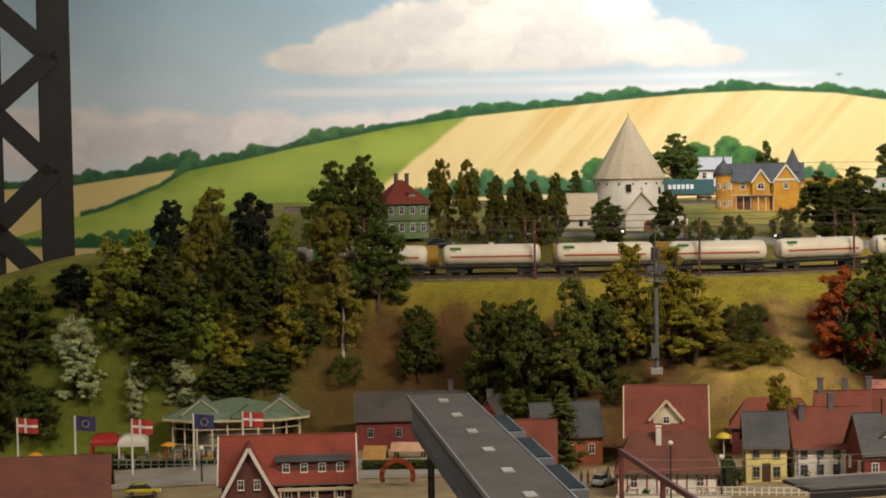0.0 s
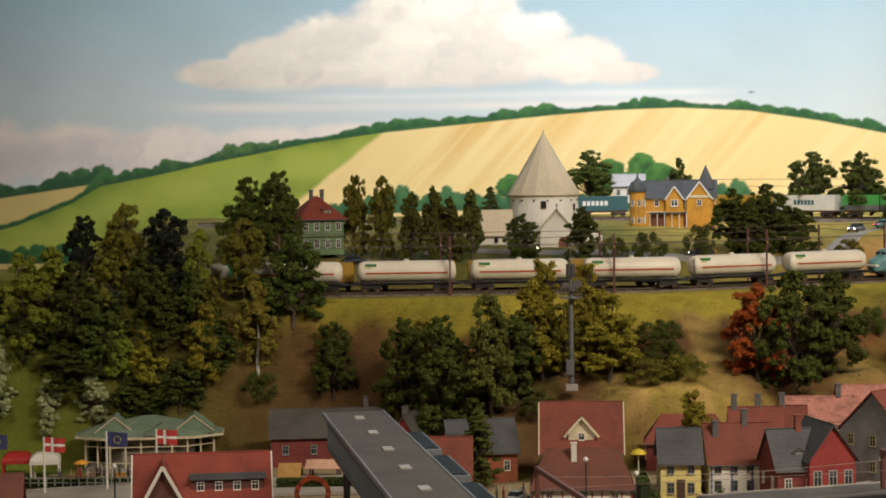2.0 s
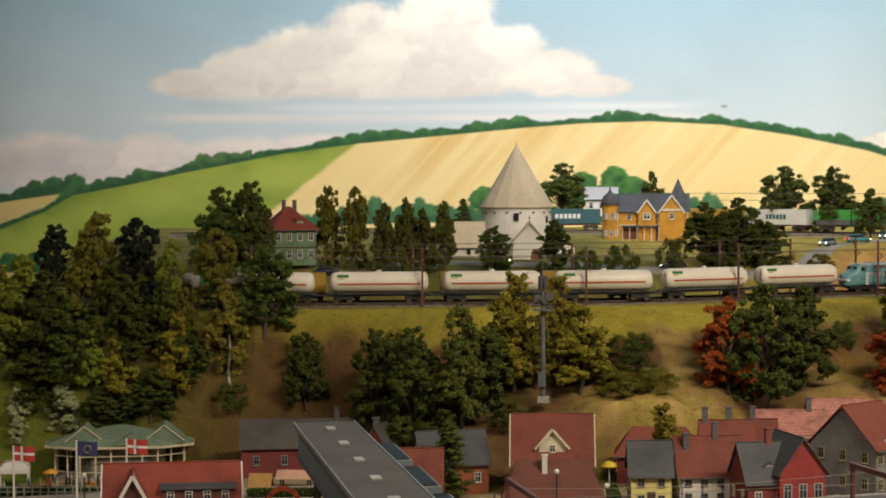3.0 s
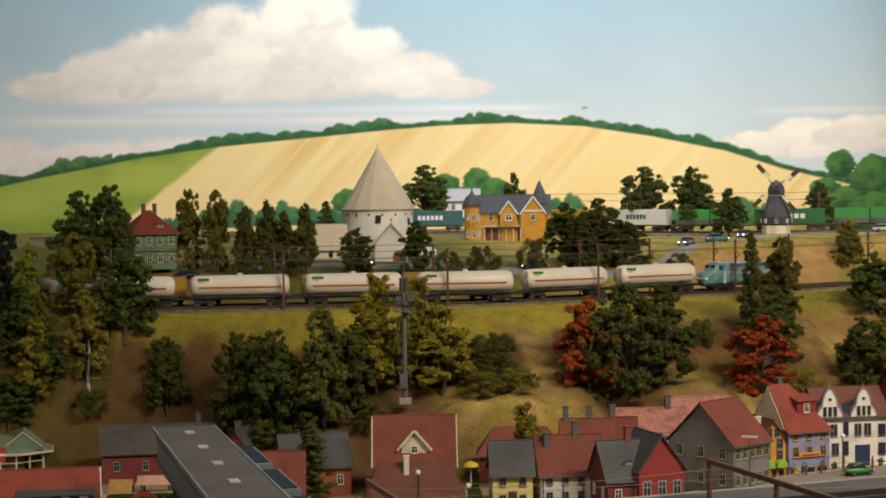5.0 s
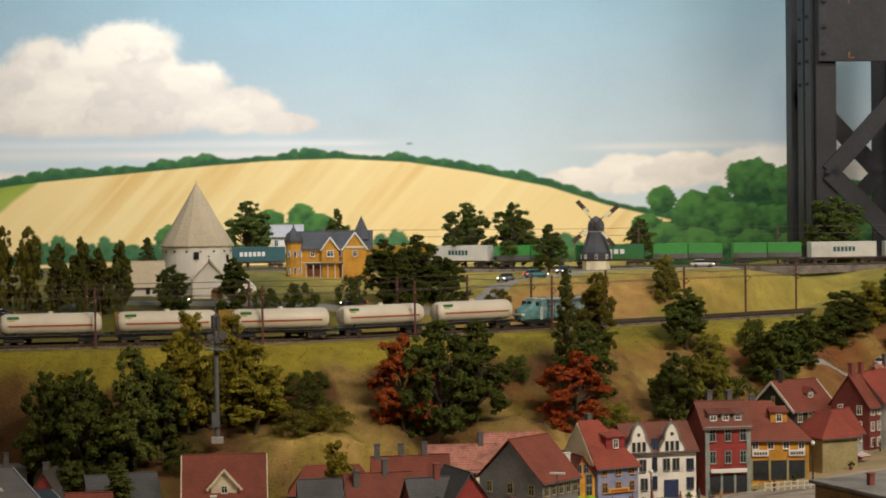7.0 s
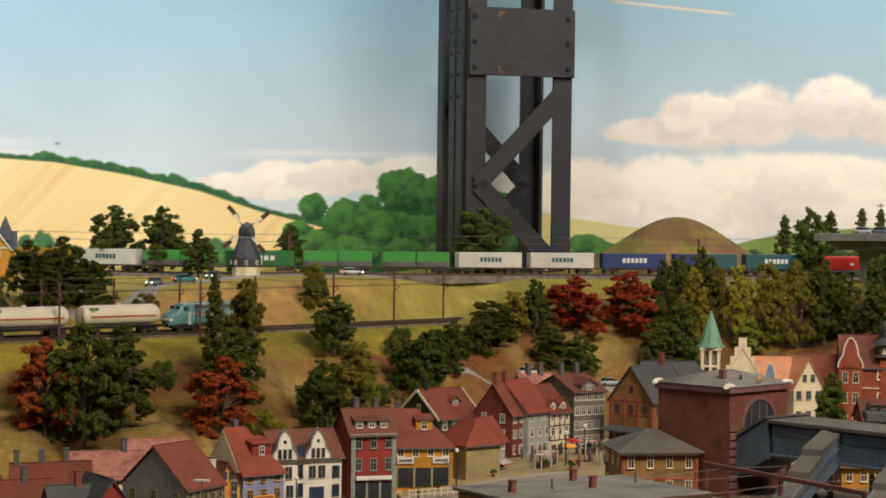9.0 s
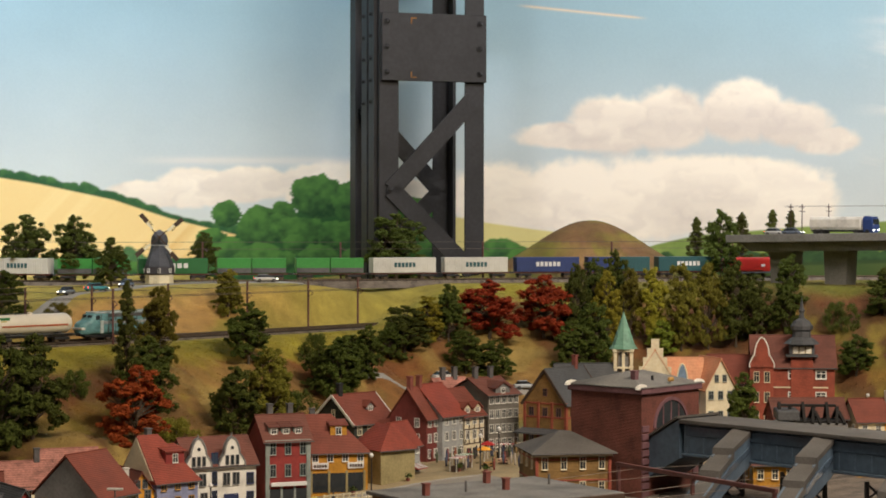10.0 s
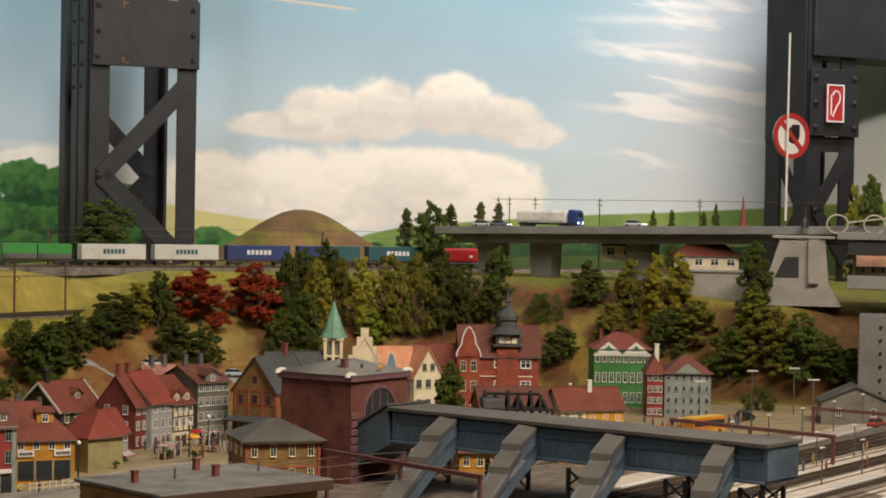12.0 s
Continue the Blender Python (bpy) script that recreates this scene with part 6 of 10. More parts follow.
arc = [(0.036 * math.cos(a), 0.096 + 0.036 * math.sin(a)) for a in np.linspace(0, math.pi, 15)]
prism(bm, [(-0.036, 0.05), (0.036, 0.05)] + arc, -0.0006, 0.0004)
part("arched_window", bm, pane_dark, sh)
bm = bmesh.new()
sweep(bm, [(a * 1.06, 0.096 + (b - 0.096) * 1.06) for a, b in arc], 0.0045, -0.002, 0.0002)
part("arch_surround", bm, W["violet"], sh)
for xx in (-0.018, 0.0, 0.018):
    part("glazing_bar", rbox(xx - 0.0008, -0.0014, 0.05, xx + 0.0008, -0.0004, 0.094 + math.sqrt(0.036 ** 2 - xx * xx), 0.0002), W["violet"], sh)
for zz in (0.072, 0.094):
    part("glazing_bar", rbox(-0.0355, -0.0012, zz, 0.0355, -0.0005, zz + 0.0014, 0.0002), W["violet"], sh)
for s in (-1, 1):
    for k in range(9):
        part("rusticated_block", rbox(s * 0.059 - 0.008, -0.002, 0.004 + k * 0.011, s * 0.059 + 0.008, 0.0002, 0.0125 + k * 0.011, 0.0005), W["violet"], sh)
for (cx, cy) in ((-HW / 2, 0), (HW / 2, 0), (-HW / 2, HD)):
    bm = bmesh.new()
    ar = [(0.012 * math.cos(a), 0.007 * math.sin(a)) for a in np.linspace(0, math.pi, 9)]
    prism(bm, ar, -0.002, 0.002)
    bm.transform(pose(cx, cy, HE + 0.001))
    part("roof_ornament", bm, W["white"], sh, "pale arched roof ornament")
chimney(sh, -0.042, 0.03, HE + 0.004, 0.018, 0.008, W["violet"])
bm = bmesh.new()
tube(bm, (-0.015, 0.02, HE), (-0.015, 0.02, HE + 0.016), 0.0018)
part("vent_pipe", bm, black_metal, sh)
part("gilded_ornament", rbox(-0.006, -0.002, HE + 0.008, 0.006, 0.002, HE + 0.014, 0.0015), W["ochre"], sh, "small gilded ornament")

hs = house("yellow_brick_wing", 1.314, 2.389, -14, 0.105, 0.10, 0.067, 0.093, ochre_brick, roof_felt, "yellow brick station wing with a grey hipped roof", cols=4, floors=2, side=3, hip=0.45, wsize=(0.007, 0.016), frame_mat=W["cream"], over=0.007)
for zz in (0.030, 0.058):
    part("brick_band", rbox(-0.053, -0.0012, zz, 0.053, 0.0002, zz + 0.0022, 0.0003), red_brick, hs)
    part("brick_band", rbox(-0.0537, 0.0004, zz, -0.0523, 0.0998, zz + 0.0022, 0.0003), red_brick, hs)
part("cornice", rbox(-0.0545, -0.0022, 0.0632, 0.0545, 0.0002, 0.0665, 0.0004), W["cream"], hs)
for xx in (-0.0505, 0.0505):
    part("corner_pier", rbox(xx - 0.0022, -0.0017, 0, xx + 0.0022, 0.0003, 0.0630, 0.0003), red_brick, hs)
fr = thing("platform_building", 1.067, 2.003, town_z(1.08) - 0.004, 10, "long low platform building with a flat grey roof and chimneys", "building")
part("wall", rbox(-0.117, 0.02, 0, 0.117, 0.165, 0.08), ochre_brick, fr)
part("roof", rbox(-0.121, -0.004, 0.0802, 0.121, 0.172, 0.0845, 0.0008), pale_felt, fr)
part("fascia", rbox(-0.120, -0.0055, 0.072, 0.120, -0.0042, 0.0835, 0.0004), timber, fr)
for cx, cy in ((-0.085, 0.10), (0.02, 0.09), (0.035, 0.15)):
    chimney(fr, cx, cy, 0.085, 0.012, 0.007, chim_red)
for cx in (-0.03, 0.09):
    bm = bmesh.new()
    tube(bm, (cx, 0.1, 0.08), (cx, 0.1, 0.097), 0.0014)
    part("vent_pipe", bm, chim_grey, fr)
for k in range(10):
    put_window(fr, -0.11 + k * 0.0245, 0.0198, 0.02, 0, 0.008, 0.03, W["cream"])

# town church tower and its neighbours
tw = thing("church_tower", 1.708, 2.957, town_z(1.69) - 0.039, -30, "pale church tower with an open belfry and a green copper spire", "tower")
part("shaft", rbox(-0.017, -0.017, 0, 0.017, 0.017, 0.125, 0.0006), W["cream"], tw)
part("cornice", rbox(-0.019, -0.019, 0.125, 0.019, 0.019, 0.129, 0.0006), W["grey"], tw)
for sx in (-1, 0, 1):
    for sy in (-1, 0, 1):
        if sx or sy:
            part("belfry_post", rbox(sx * 0.0135 - 0.0025, sy * 0.0135 - 0.0025, 0.1292, sx * 0.0135 + 0.0025, sy * 0.0135 + 0.0025, 0.178, 0.0004), W["cream"], tw)
part("belfry_core", rbox(-0.009, -0.009, 0.1292, 0.009, 0.009, 0.177, 0.0004), W["grey"], tw)
part("belfry_rail", rbox(-0.0165, -0.0165, 0.15, 0.0165, 0.0165, 0.153, 0.0004), W["cream"], tw)
part("belfry_head", rbox(-0.018, -0.018, 0.178, 0.018, 0.018, 0.183, 0.0006), W["cream"], tw)
copper = material("green_copper", (0.16, 0.33, 0.24), 0.6, 0.2, 40, 200, 0.2)
part("spire", lathe(((0.024, 0.183), (0.019, 0.19), (0.0005, 0.245)), 8), copper, tw)
bm = bmesh.new()
tube(bm, (0, 0, 0.244), (0, 0, 0.262), 0.0007)
part("finial", bm, black_metal, tw)


def stepped_gable(parent, w, z0, h, mat, y=-0.003, dep=0.006, steps=4):
    pts = [(w / 2, 0)]
    for k in range(steps):
        r, z = w / 2 * (1 - (k + 0.0) / steps), h * (k + 1) / steps
        pts += [(r, z), (w / 2 * (1 - (k + 1) / steps) if k < steps - 1 else 0.0, z)]
    pts = pts[:-1]
    out = [(a, z0 + b) for a, b in pts] + [(-a, z0 + b) for a, b in pts[::-1]]
    bm = bmesh.new()
    prism(bm, out, y, y + dep)
    bmesh.ops.recalc_face_normals(bm, faces=bm.faces)
    return part("stepped_gable", bm, mat, parent)


hs = house("salmon_stepped_house", 1.745, 2.915, -30, 0.052, 0.075, 0.120, 0.160, W["cream"], ROOF_ORANGE, "cream house with a stepped gable and an orange roof", axis="y", cols=2, floors=3, side=0, z_up=-0.016)
stepped_gable(hs, 0.054, 0.118, 0.062, W["cream"])
hs = house("cream_gabled_house", 1.845, 2.87, -8, 0.052, 0.085, 0.1, 0.146, W["cream"], ROOF_ORANGE, "cream gabled house with a pale orange roof", axis="y", cols=3, floors=3, side=0, gable_win=True, frame_mat=W["greygreen"], z_up=-0.018)
g = house("salmon_rear_house", 1.806, 2.91, -20, 0.06, 0.07, 0.1, 0.144, W["salmon"], ROOF_ORANGE, "salmon house with a pale orange roof", cols=2, floors=2, side=0, z_up=-0.018)
g = house("blue_gabled_house", 1.768, 2.865, -30, 0.026, 0.05, 0.098, 0.104, W["lilac"], ROOF_ORANGE, "narrow house with a curved blue gable", axis="y", cols=1, floors=2, side=0, z_up=-0.016)
curved_gable(g, 0, 0.029, 0.094, 0.047, W["skyblue"], W["cream"])
house("red_roofed_rear_house", 1.935, 2.98, -33, 0.08, 0.07, 0.11, 0.152, W["darkred"], ROOF_RED, "brick house with a dark red roof behind the square", cols=2, floors=2, z_up=-0.028)
hs = house("brick_town_hall", 2.014, 2.905, -30, 0.140, 0.095, 0.112, 0.160, red_brick, ROOF_BROWN, "red brick town hall with a curved gable and a slate cupola", cols=3, floors=3, side=0, wsize=(0.015, 0.012), chimneys=())
bm = bmesh.new()
box(bm, -0.075, -0.012, 0, -0.035, 0.05, 0.112)
part("projecting_bay", bm, red_brick, hs)
curved_gable(hs, -0.055, 0.042, 0.110, 0.052, red_brick, white_paint, -0.014, 0.006)
for zz in (0.016, 0.05, 0.085):
    for dx in (-0.064, -0.046):
        put_window(hs, dx, -0.0122, zz, 0, 0.008, 0.017, cream_paint)
for zz in (0.035, 0.074, 0.109):
    part("stone_band", rbox(-0.034, -0.0014, zz, 0.0592, 0.0002, zz + 0.0022, 0.0003), W["cream"], hs)
part("tower_bay", rbox(-0.005, -0.004, 0.0, 0.033, 0.012, 0.128, 0.0006), red_brick, hs)
part("tower_gallery", rbox(-0.013, -0.011, 0.128, 0.041, 0.024, 0.132, 0.0006), slate, hs)
part("tower_room", rbox(-0.007, -0.007, 0.132, 0.035, 0.02, 0.150, 0.0006), slate, hs)
for dx in (0.003, 0.014, 0.025):
    put_window(hs, dx, -0.0072, 0.135, 0, 0.0075, 0.010, cream_paint, white_paint, False)
o = part("cupola_skirt", lathe(((0.031, 0.150), (0.024, 0.157), (0.016, 0.162), (0.0155, 0.172), (0.018, 0.175)), 8), slate, hs)
o.location = (0.014, 0.008, 0)
o = part("cupola_dome", lathe(((0.019, 0.175), (0.0195, 0.181), (0.014, 0.189), (0.005, 0.195), (0.004, 0.203), (0.0055, 0.207), (0.003, 0.213), (0.0004, 0.232)), 8), slate, hs)
o.location = (0.014, 0.008, 0)
# low houses at the square
hs = house("low_yellow_house", 2.06, 2.69, -14, 0.115, 0.075, 0.036, 0.067, W["cream"], ROOF_RED, "low cream and yellow house with red-brown roof and white chimney", cols=5, floors=1, side=2, chimneys=((0.05, 0.42),), chim_mat=white_paint)
part("painted_front", rbox(-0.012, -0.0008, 0.004, 0.0575, 0.0002, 0.0345, 0.0002), W["amber"], hs, "yellow painted front")
house("low_brown_house", 1.945, 2.75, -20, 0.12, 0.07, 0.038, 0.066, W["darkred"], ROOF_BROWN, "low dark house with a brown roof", cols=4, floors=1)
rn = thing("burnt_ruin", 1.885, 2.66, town_z(1.9) - 0.004, -28, "burnt-out house with charred open rafters", "ruin")
char = material("charred_wood", (0.012, 0.011, 0.010), 0.9, 0.3, 40, 300, 0.4)
part("wall", rbox(-0.055, 0, 0, 0.055, 0.06, 0.040), W["grey"], rn)
part("burnt_floor", rbox(-0.050, 0.004, 0.0402, 0.050, 0.056, 0.044), char, rn)
for k in range(9):
    for s in (-1, 1):
        bm = bmesh.new()
        beam(bm, (-0.05 + k * 0.0125, 0.03 + s * 0.032, 0.040), (-0.05 + k * 0.0125 + 0.006 * math.sin(k * 2.1), 0.03, 0.070 - 0.007 * (k % 3)), 0.0045)
        part("rafter", bm, char, rn)
part("charred_ridge", rbox(-0.052, 0.026, 0.064, 0.04, 0.034, 0.068), char, rn)
part("roof_remnant", rbox(-0.056, -0.002, 0.043, -0.02, 0.062, 0.06, 0.002), slate, rn)
# green and grey houses at the slope
hs = house("green_town_house", 2.326, 2.958, -30, 0.105, 0.09, 0.112, 0.142, W["green"], ROOF_RED, "green three-storey town house with white gables and window frames", cols=8, floors=3, side=0, hip=0.45, wsize=(0.0065, 0.017), right_side=3)
for gx in (-0.026, 0.026):
    bm = bmesh.new()
    prism(bm, ((gx - 0.022, 0.104), (gx + 0.022, 0.104), (gx + 0.018, 0.112), (gx, 0.126), (gx - 0.018, 0.112)), -0.004, -0.0003)
    g = part("white_gable", bm, white_paint, hs)
    bm = bmesh.new()
    prism(bm, ((gx - 0.010, 0.110), (gx + 0.010, 0.110), (gx, 0.120)), -0.0046, -0.0042)
    part("gable_field", bm, W["green"], g)
part("attic_cornice", rbox(-0.054, -0.003, 0.100, 0.054, 0.0002, 0.1035, 0.0004), white_paint, hs)
for k in range(4):
    chimney(hs, -0.035 + k * 0.023, 0.045, 0.136, 0.010, 0.005, chim_red)
hs = house("grey_green_house", 2.322, 2.76, -33, 0.082, 0.085, 0.082, 0.116, W["greygreen"], ROOF_BROWN, "grey-green plaster house with a pediment and a red roof", cols=6, floors=4, side=0, hip=0.45, wsize=(0.0052, 0.0085), frame_mat=W["ltgrey"])
bm = bmesh.new()
prism(bm, ((-0.028, 0.080), (0.028, 0.080), (0, 0.100)), -0.004, 0.01)
part("pediment", bm, W["greygreen"], hs)
house("red_corner_house", 2.276, 2.795, -33, 0.028, 0.08, 0.080, 0.112, W["red"], ROOF_RED, "red corner house adjoining the grey-green one", cols=3, floors=4, side=0, hip=0.4, wsize=(0.006, 0.010), chimneys=((0.2, 0.5),), chim_mat=white_paint)
house("grey_shed", 2.50, 2.52, -38, 0.12, 0.09, 0.043, 0.068, W["stone"], roof_felt, "dark shed with a grey felt gable roof", axis="y", cols=2, floors=1, side=2)
# below the viaduct
house("cream_cottage", 2.69, 3.155, -38, 0.13, 0.07, 0.030, 0.056, W["cream"], ROOF_RED, "cream cottage with a red roof below the viaduct", cols=4, floors=1, side=0, hip=0.4, z=1.442, wsize=(0.014, 0.012))
rw = thing("retaining_wall", 2.68, 3.105, 1.375, -38, "grey concrete retaining wall below the cream cottage", "wall")
part("wall_slab", rbox(-0.075, 0, 0, 0.09, 0.16, 0.062, 0.001), concrete, rw)
part("coping", rbox(-0.077, -0.004, 0.0622, 0.092, 0.16, 0.0665, 0.0008), deck_grey, rw)
house("pale_kiosk", 2.66, 3.41, -38, 0.072, 0.04, 0.034, 0.041, W["cream"], roof_felt, "pale flat-roofed kiosk below the viaduct", cols=2, floors=1, side=0, hip=0.4, z=1.455, wsize=(0.015, 0.014))
house("salmon_house", 2.98, 2.96, -44, 0.08, 0.05, 0.05, 0.07, W["salmon"], ROOF_ORANGE, "salmon house beyond the bridge", cols=4, floors=2, side=0, z=1.41)
house("white_rear_house", 2.76, 3.27, -38, 0.06, 0.05, 0.03, 0.046, W["white"], roof_felt, "white house with a grey roof", cols=3, floors=1, z=1.44)

# ---------------------------------------------------------------- round church
lime = material("limewashed_wall", (0.78, 0.74, 0.65), 0.85, 0.12, 20, 200, 0.25)
shingle = material("weathered_shingle", (0.60, 0.50, 0.345), 0.85, 0.14, 14, 220, 0.25, wave=(120, "Z", 0.06))
oak = material("red_brown_door", (0.24, 0.09, 0.05), 0.7, 0.2, 40, 200, 0.2)
ch = thing("round_church", 0.362, 3.862, 1.372, -6, "white round church with a tall conical shingle roof", "church")
part("drum", lathe(((0.070, 0.0), (0.069, 0.05), (0.066, 0.108), (0.0665, 0.112)), 40), lime, ch, smooth=False)
part("cone_roof", lathe(((0.070, 0.110), (0.0712, 0.1122), (0.0352, 0.1725), (0.0010, 0.232)), 14), shingle, ch)
bm = bmesh.new()
tube(bm, (0, 0, 0.229), (0, 0, 0.237), 0.0006)
part("finial", bm, black_metal, ch)
for k in range(16):
    a = k * math.tau / 16 - 1.45
    bm = bmesh.new()
    box(bm, -0.0017, -0.001, 0.100, 0.0017, 0.0006, 0.1035)
    bm.transform(pose(0, 0, 0, 0, 0, math.degrees(a)) @ pose(0, -0.0668, 0))
    part("loophole", bm, timber, ch)
put_window(ch, 0.0, -0.0682, 0.088, 0, 0.008, 0.012, timber)
o = put_window(ch, 0.058, -0.034, 0.082, 60, 0.005, 0.012, timber)
pr = house("church_porch", 0.372, 3.715, -6, 0.062, 0.09, 0.042, 0.076, lime, shingle, "white gabled porch of the round church with a round red-brown door", axis="y", cols=0, floors=1, side=0, z=1.384)
bm = bmesh.new()
prism(bm, [(-0.009, 0.004), (0.009, 0.004)] + [(0.009 * math.cos(a), 0.019 + 0.009 * math.sin(a)) for a in np.linspace(0, math.pi, 9)], -0.001, 0.0004)
o = part("door", bm, oak, pr, "arched red-brown door")
o.location = (0.012, 0, 0)
bm = bmesh.new()
beam(bm, (0, -0.004, 0.078), (0, -0.004, 0.090), 0.0012)
beam(bm, (-0.003, -0.004, 0.086), (0.003, -0.004, 0.086), 0.0012)
part("cross", bm, black_metal, pr)
nv = house("church_chancel", 0.262, 3.77, 2, 0.062, 0.06, 0.030, 0.071, lime, shingle, "low white chancel beside the round church", axis="x", cols=1, floors=1, side=1, z=1.387, frame_mat=timber, wsize=(0.006, 0.011))
bm = bmesh.new()
prism(bm, ((0.055, 0.0), (0.115, 0.0), (0.112, 0.03), (0.06, 0.085)), 0.0, 0.03)
part("buttress", bm, lime, ch)
lw = thing("churchyard_wall", 0.33, 3.70, 1.372, -6, "low dark hedge and stone wall before the church", "wall")
part("stone_wall", rbox(-0.12, 0, 0, 0.09, 0.006, 0.010, 0.0012), material("hedge_wall", (0.05, 0.065, 0.025), 0.95, 0.4, 60, 400, 1.0), lw)

# ---------------------------------------------------------------- yellow villa
vy = W["amber"]
vl = house("yellow_villa", 0.671, 4.174, -9, 0.165, 0.075, 0.066, 0.097, vy, slate, "yellow wooden villa with a grey roof, corner turret and spire", cols=6, floors=2, side=2, z=1.408)
for gx, ww2, hh in ((0.048, 0.052, 0.045), (-0.004, 0.036, 0.032)):
    gb = new("front_gable")
    gb.parent, gb.location = vl, (gx, -0.012, 0)
    bm = bmesh.new()
    gable_body(bm, ww2, 0.05, 0.062, 0.062 + hh * 0.75, "y")
    part("gable_wall", bm, vy, gb)
    for b in roof_slabs(ww2, 0.05, 0.062, 0.062 + hh * 0.75, "y", 0.003):
        part("gable_roof", b, slate, gb)
    for s in (-1, 1):
        bm = bmesh.new()
        beam(bm, (s * (ww2 / 2 + 0.002), -0.0036, 0.060), (0, -0.0036, 0.064 + hh * 0.75), 0.003, 0.0014, up=(0, 1, 0))
        part("bargeboard", bm, white_paint, gb)
    put_window(gb, 0, -0.0002, 0.048, 0, 0.012 if ww2 < 0.04 else 0.008, 0.011, white_paint)
o = part("spire", lathe(((0.022, 0.082), (0.0185, 0.09), (0.0004, 0.132)), 8), slate, vl)
o.location = (0.062, 0.03, 0)
o = part("turret", lathe(((0.0165, 0.0), (0.0165, 0.074), (0.019, 0.077)), 10), vy, vl)
o.location = (-0.081, 0.002, 0)
o = part("turret_dome", lathe(((0.019, 0.077), (0.0195, 0.082), (0.0145, 0.096), (0.006, 0.103), (0.0022, 0.109), (0.0004, 0.122)), 10), slate, vl)
o.location = (-0.081, 0.002, 0)
part("porch_roof", rbox(-0.056, -0.022, 0.031, 0.022, -0.001, 0.034, 0.0005), slate, vl)
# flat brown panel; the shade under the porch roof is in its colour
part("porch_shade", rbox(-0.052, -0.003, 0.002, 0.02, -0.0006, 0.03, 0.0004), oak, vl, "brown porch front, coloured for the shade under its roof")
for k in range(6):
    part("porch_post", rbox(-0.055 + k * 0.0152 - 0.0007, -0.021, 0.002, -0.055 + k * 0.0152 + 0.0007, -0.0196, 0.031, 0.0002), white_paint, vl)
chimney(vl, -0.018, 0.037, 0.096, 0.010, 0.006)
for zz in (0.034, 0.060):
    part("belt_course", rbox(-0.066, -0.0012, zz, 0.0828, 0.0002, zz + 0.0016, 0.0002), cream_paint, vl)
for xx in (-0.066, 0.021, 0.0815):
    part("corner_board", rbox(xx - 0.0011, -0.0014, 0.002, xx + 0.0011, 0.0002, 0.066, 0.0002), cream_paint, vl)
for a in (-35, 10, 50):
    for zz in (0.012, 0.048):
        put_window(vl, -0.081 + 0.0163 * math.sin(radians(a)), 0.002 - 0.0163 * math.cos(radians(a)), zz, a, 0.005, 0.012, white_paint)
part("name_board", rbox(0.028, -0.0142, 0.064, 0.068, -0.0124, 0.069, 0.0003), cream_paint, vl, "pale name board with illegible lettering")
# pale green house
gv = house("pale_green_house", -0.063, 3.545, 18, 0.080, 0.075, 0.062, 0.104, W["palegreen"], ROOF_BRIGHT, "pale green house with a red hipped roof and two chimneys", cols=4, floors=2, side=3, hip=0.48, z=1.392, over=0.006, right_side=3)
for cx in (-0.008, 0.012):
    chimney(gv, cx, 0.038, 0.10, 0.014, 0.006, chim_grey)
dormer(gv, 0.012, 0.006, 0.070, 0.016, 0.009, 0.022, W["palegreen"], ROOF_BRIGHT, "shed")
part("string_course", rbox(-0.0408, -0.0012, 0.031, 0.0408, 0.0002, 0.033, 0.0003), timber, gv)
house("far_white_farm", 0.618, 4.52, -8, 0.07, 0.05, 0.04, 0.062, W["white"], material("pale_grey_roof", (0.45, 0.44, 0.45), 0.8, 0.1, 20, 200, 0.2), "small far white farmhouse with a pale roof", cols=3, floors=1, side=1, z=1.455)

# ---------------------------------------------------------------- windmill
mill_grey = material("mill_shingle", (0.085, 0.088, 0.10), 0.75, 0.25, 30, 300, 0.4, wave=(110, "Z", 0.2))
ml = thing("windmill", 1.215, 4.055, 1.412, -17, "grey shingled windmill on a pale stone base with four sails", "windmill")
part("stone_base", lathe(((0.029, 0.0), (0.029, 0.024)), 8), W["cream"], ml)
part("gallery", lathe(((0.030, 0.024), (0.0318, 0.026), (0.0312, 0.040), (0.0300, 0.042)), 8), material("mill_boards", (0.05, 0.045, 0.05), 0.75, 0.25, 30, 300, 0.3), ml)
part("body", lathe(((0.0305, 0.042), (0.0225, 0.066), (0.0172, 0.084)), 8), mill_grey, ml)
part("upper_gallery", lathe(((0.0195, 0.084), (0.0195, 0.0865)), 8), W["ltgrey"], ml)
part("cap", lathe(((0.0165, 0.0865), (0.0178, 0.094), (0.0160, 0.104), (0.0100, 0.113), (0.0008, 0.118)), 12), mill_grey, ml)
for k in range(5):
    a = k * 45 - 90
    put_window(ml, 0.0315 * math.sin(math.radians(a)), -0.0315 * math.cos(math.radians(a)), 0.029, a, 0.005, 0.008, white_paint)
bm = bmesh.new()
tube(bm, (0, -0.012, 0.102), (0, -0.028, 0.102), 0.003, 0.003)
part("hub", bm, timber, ml)
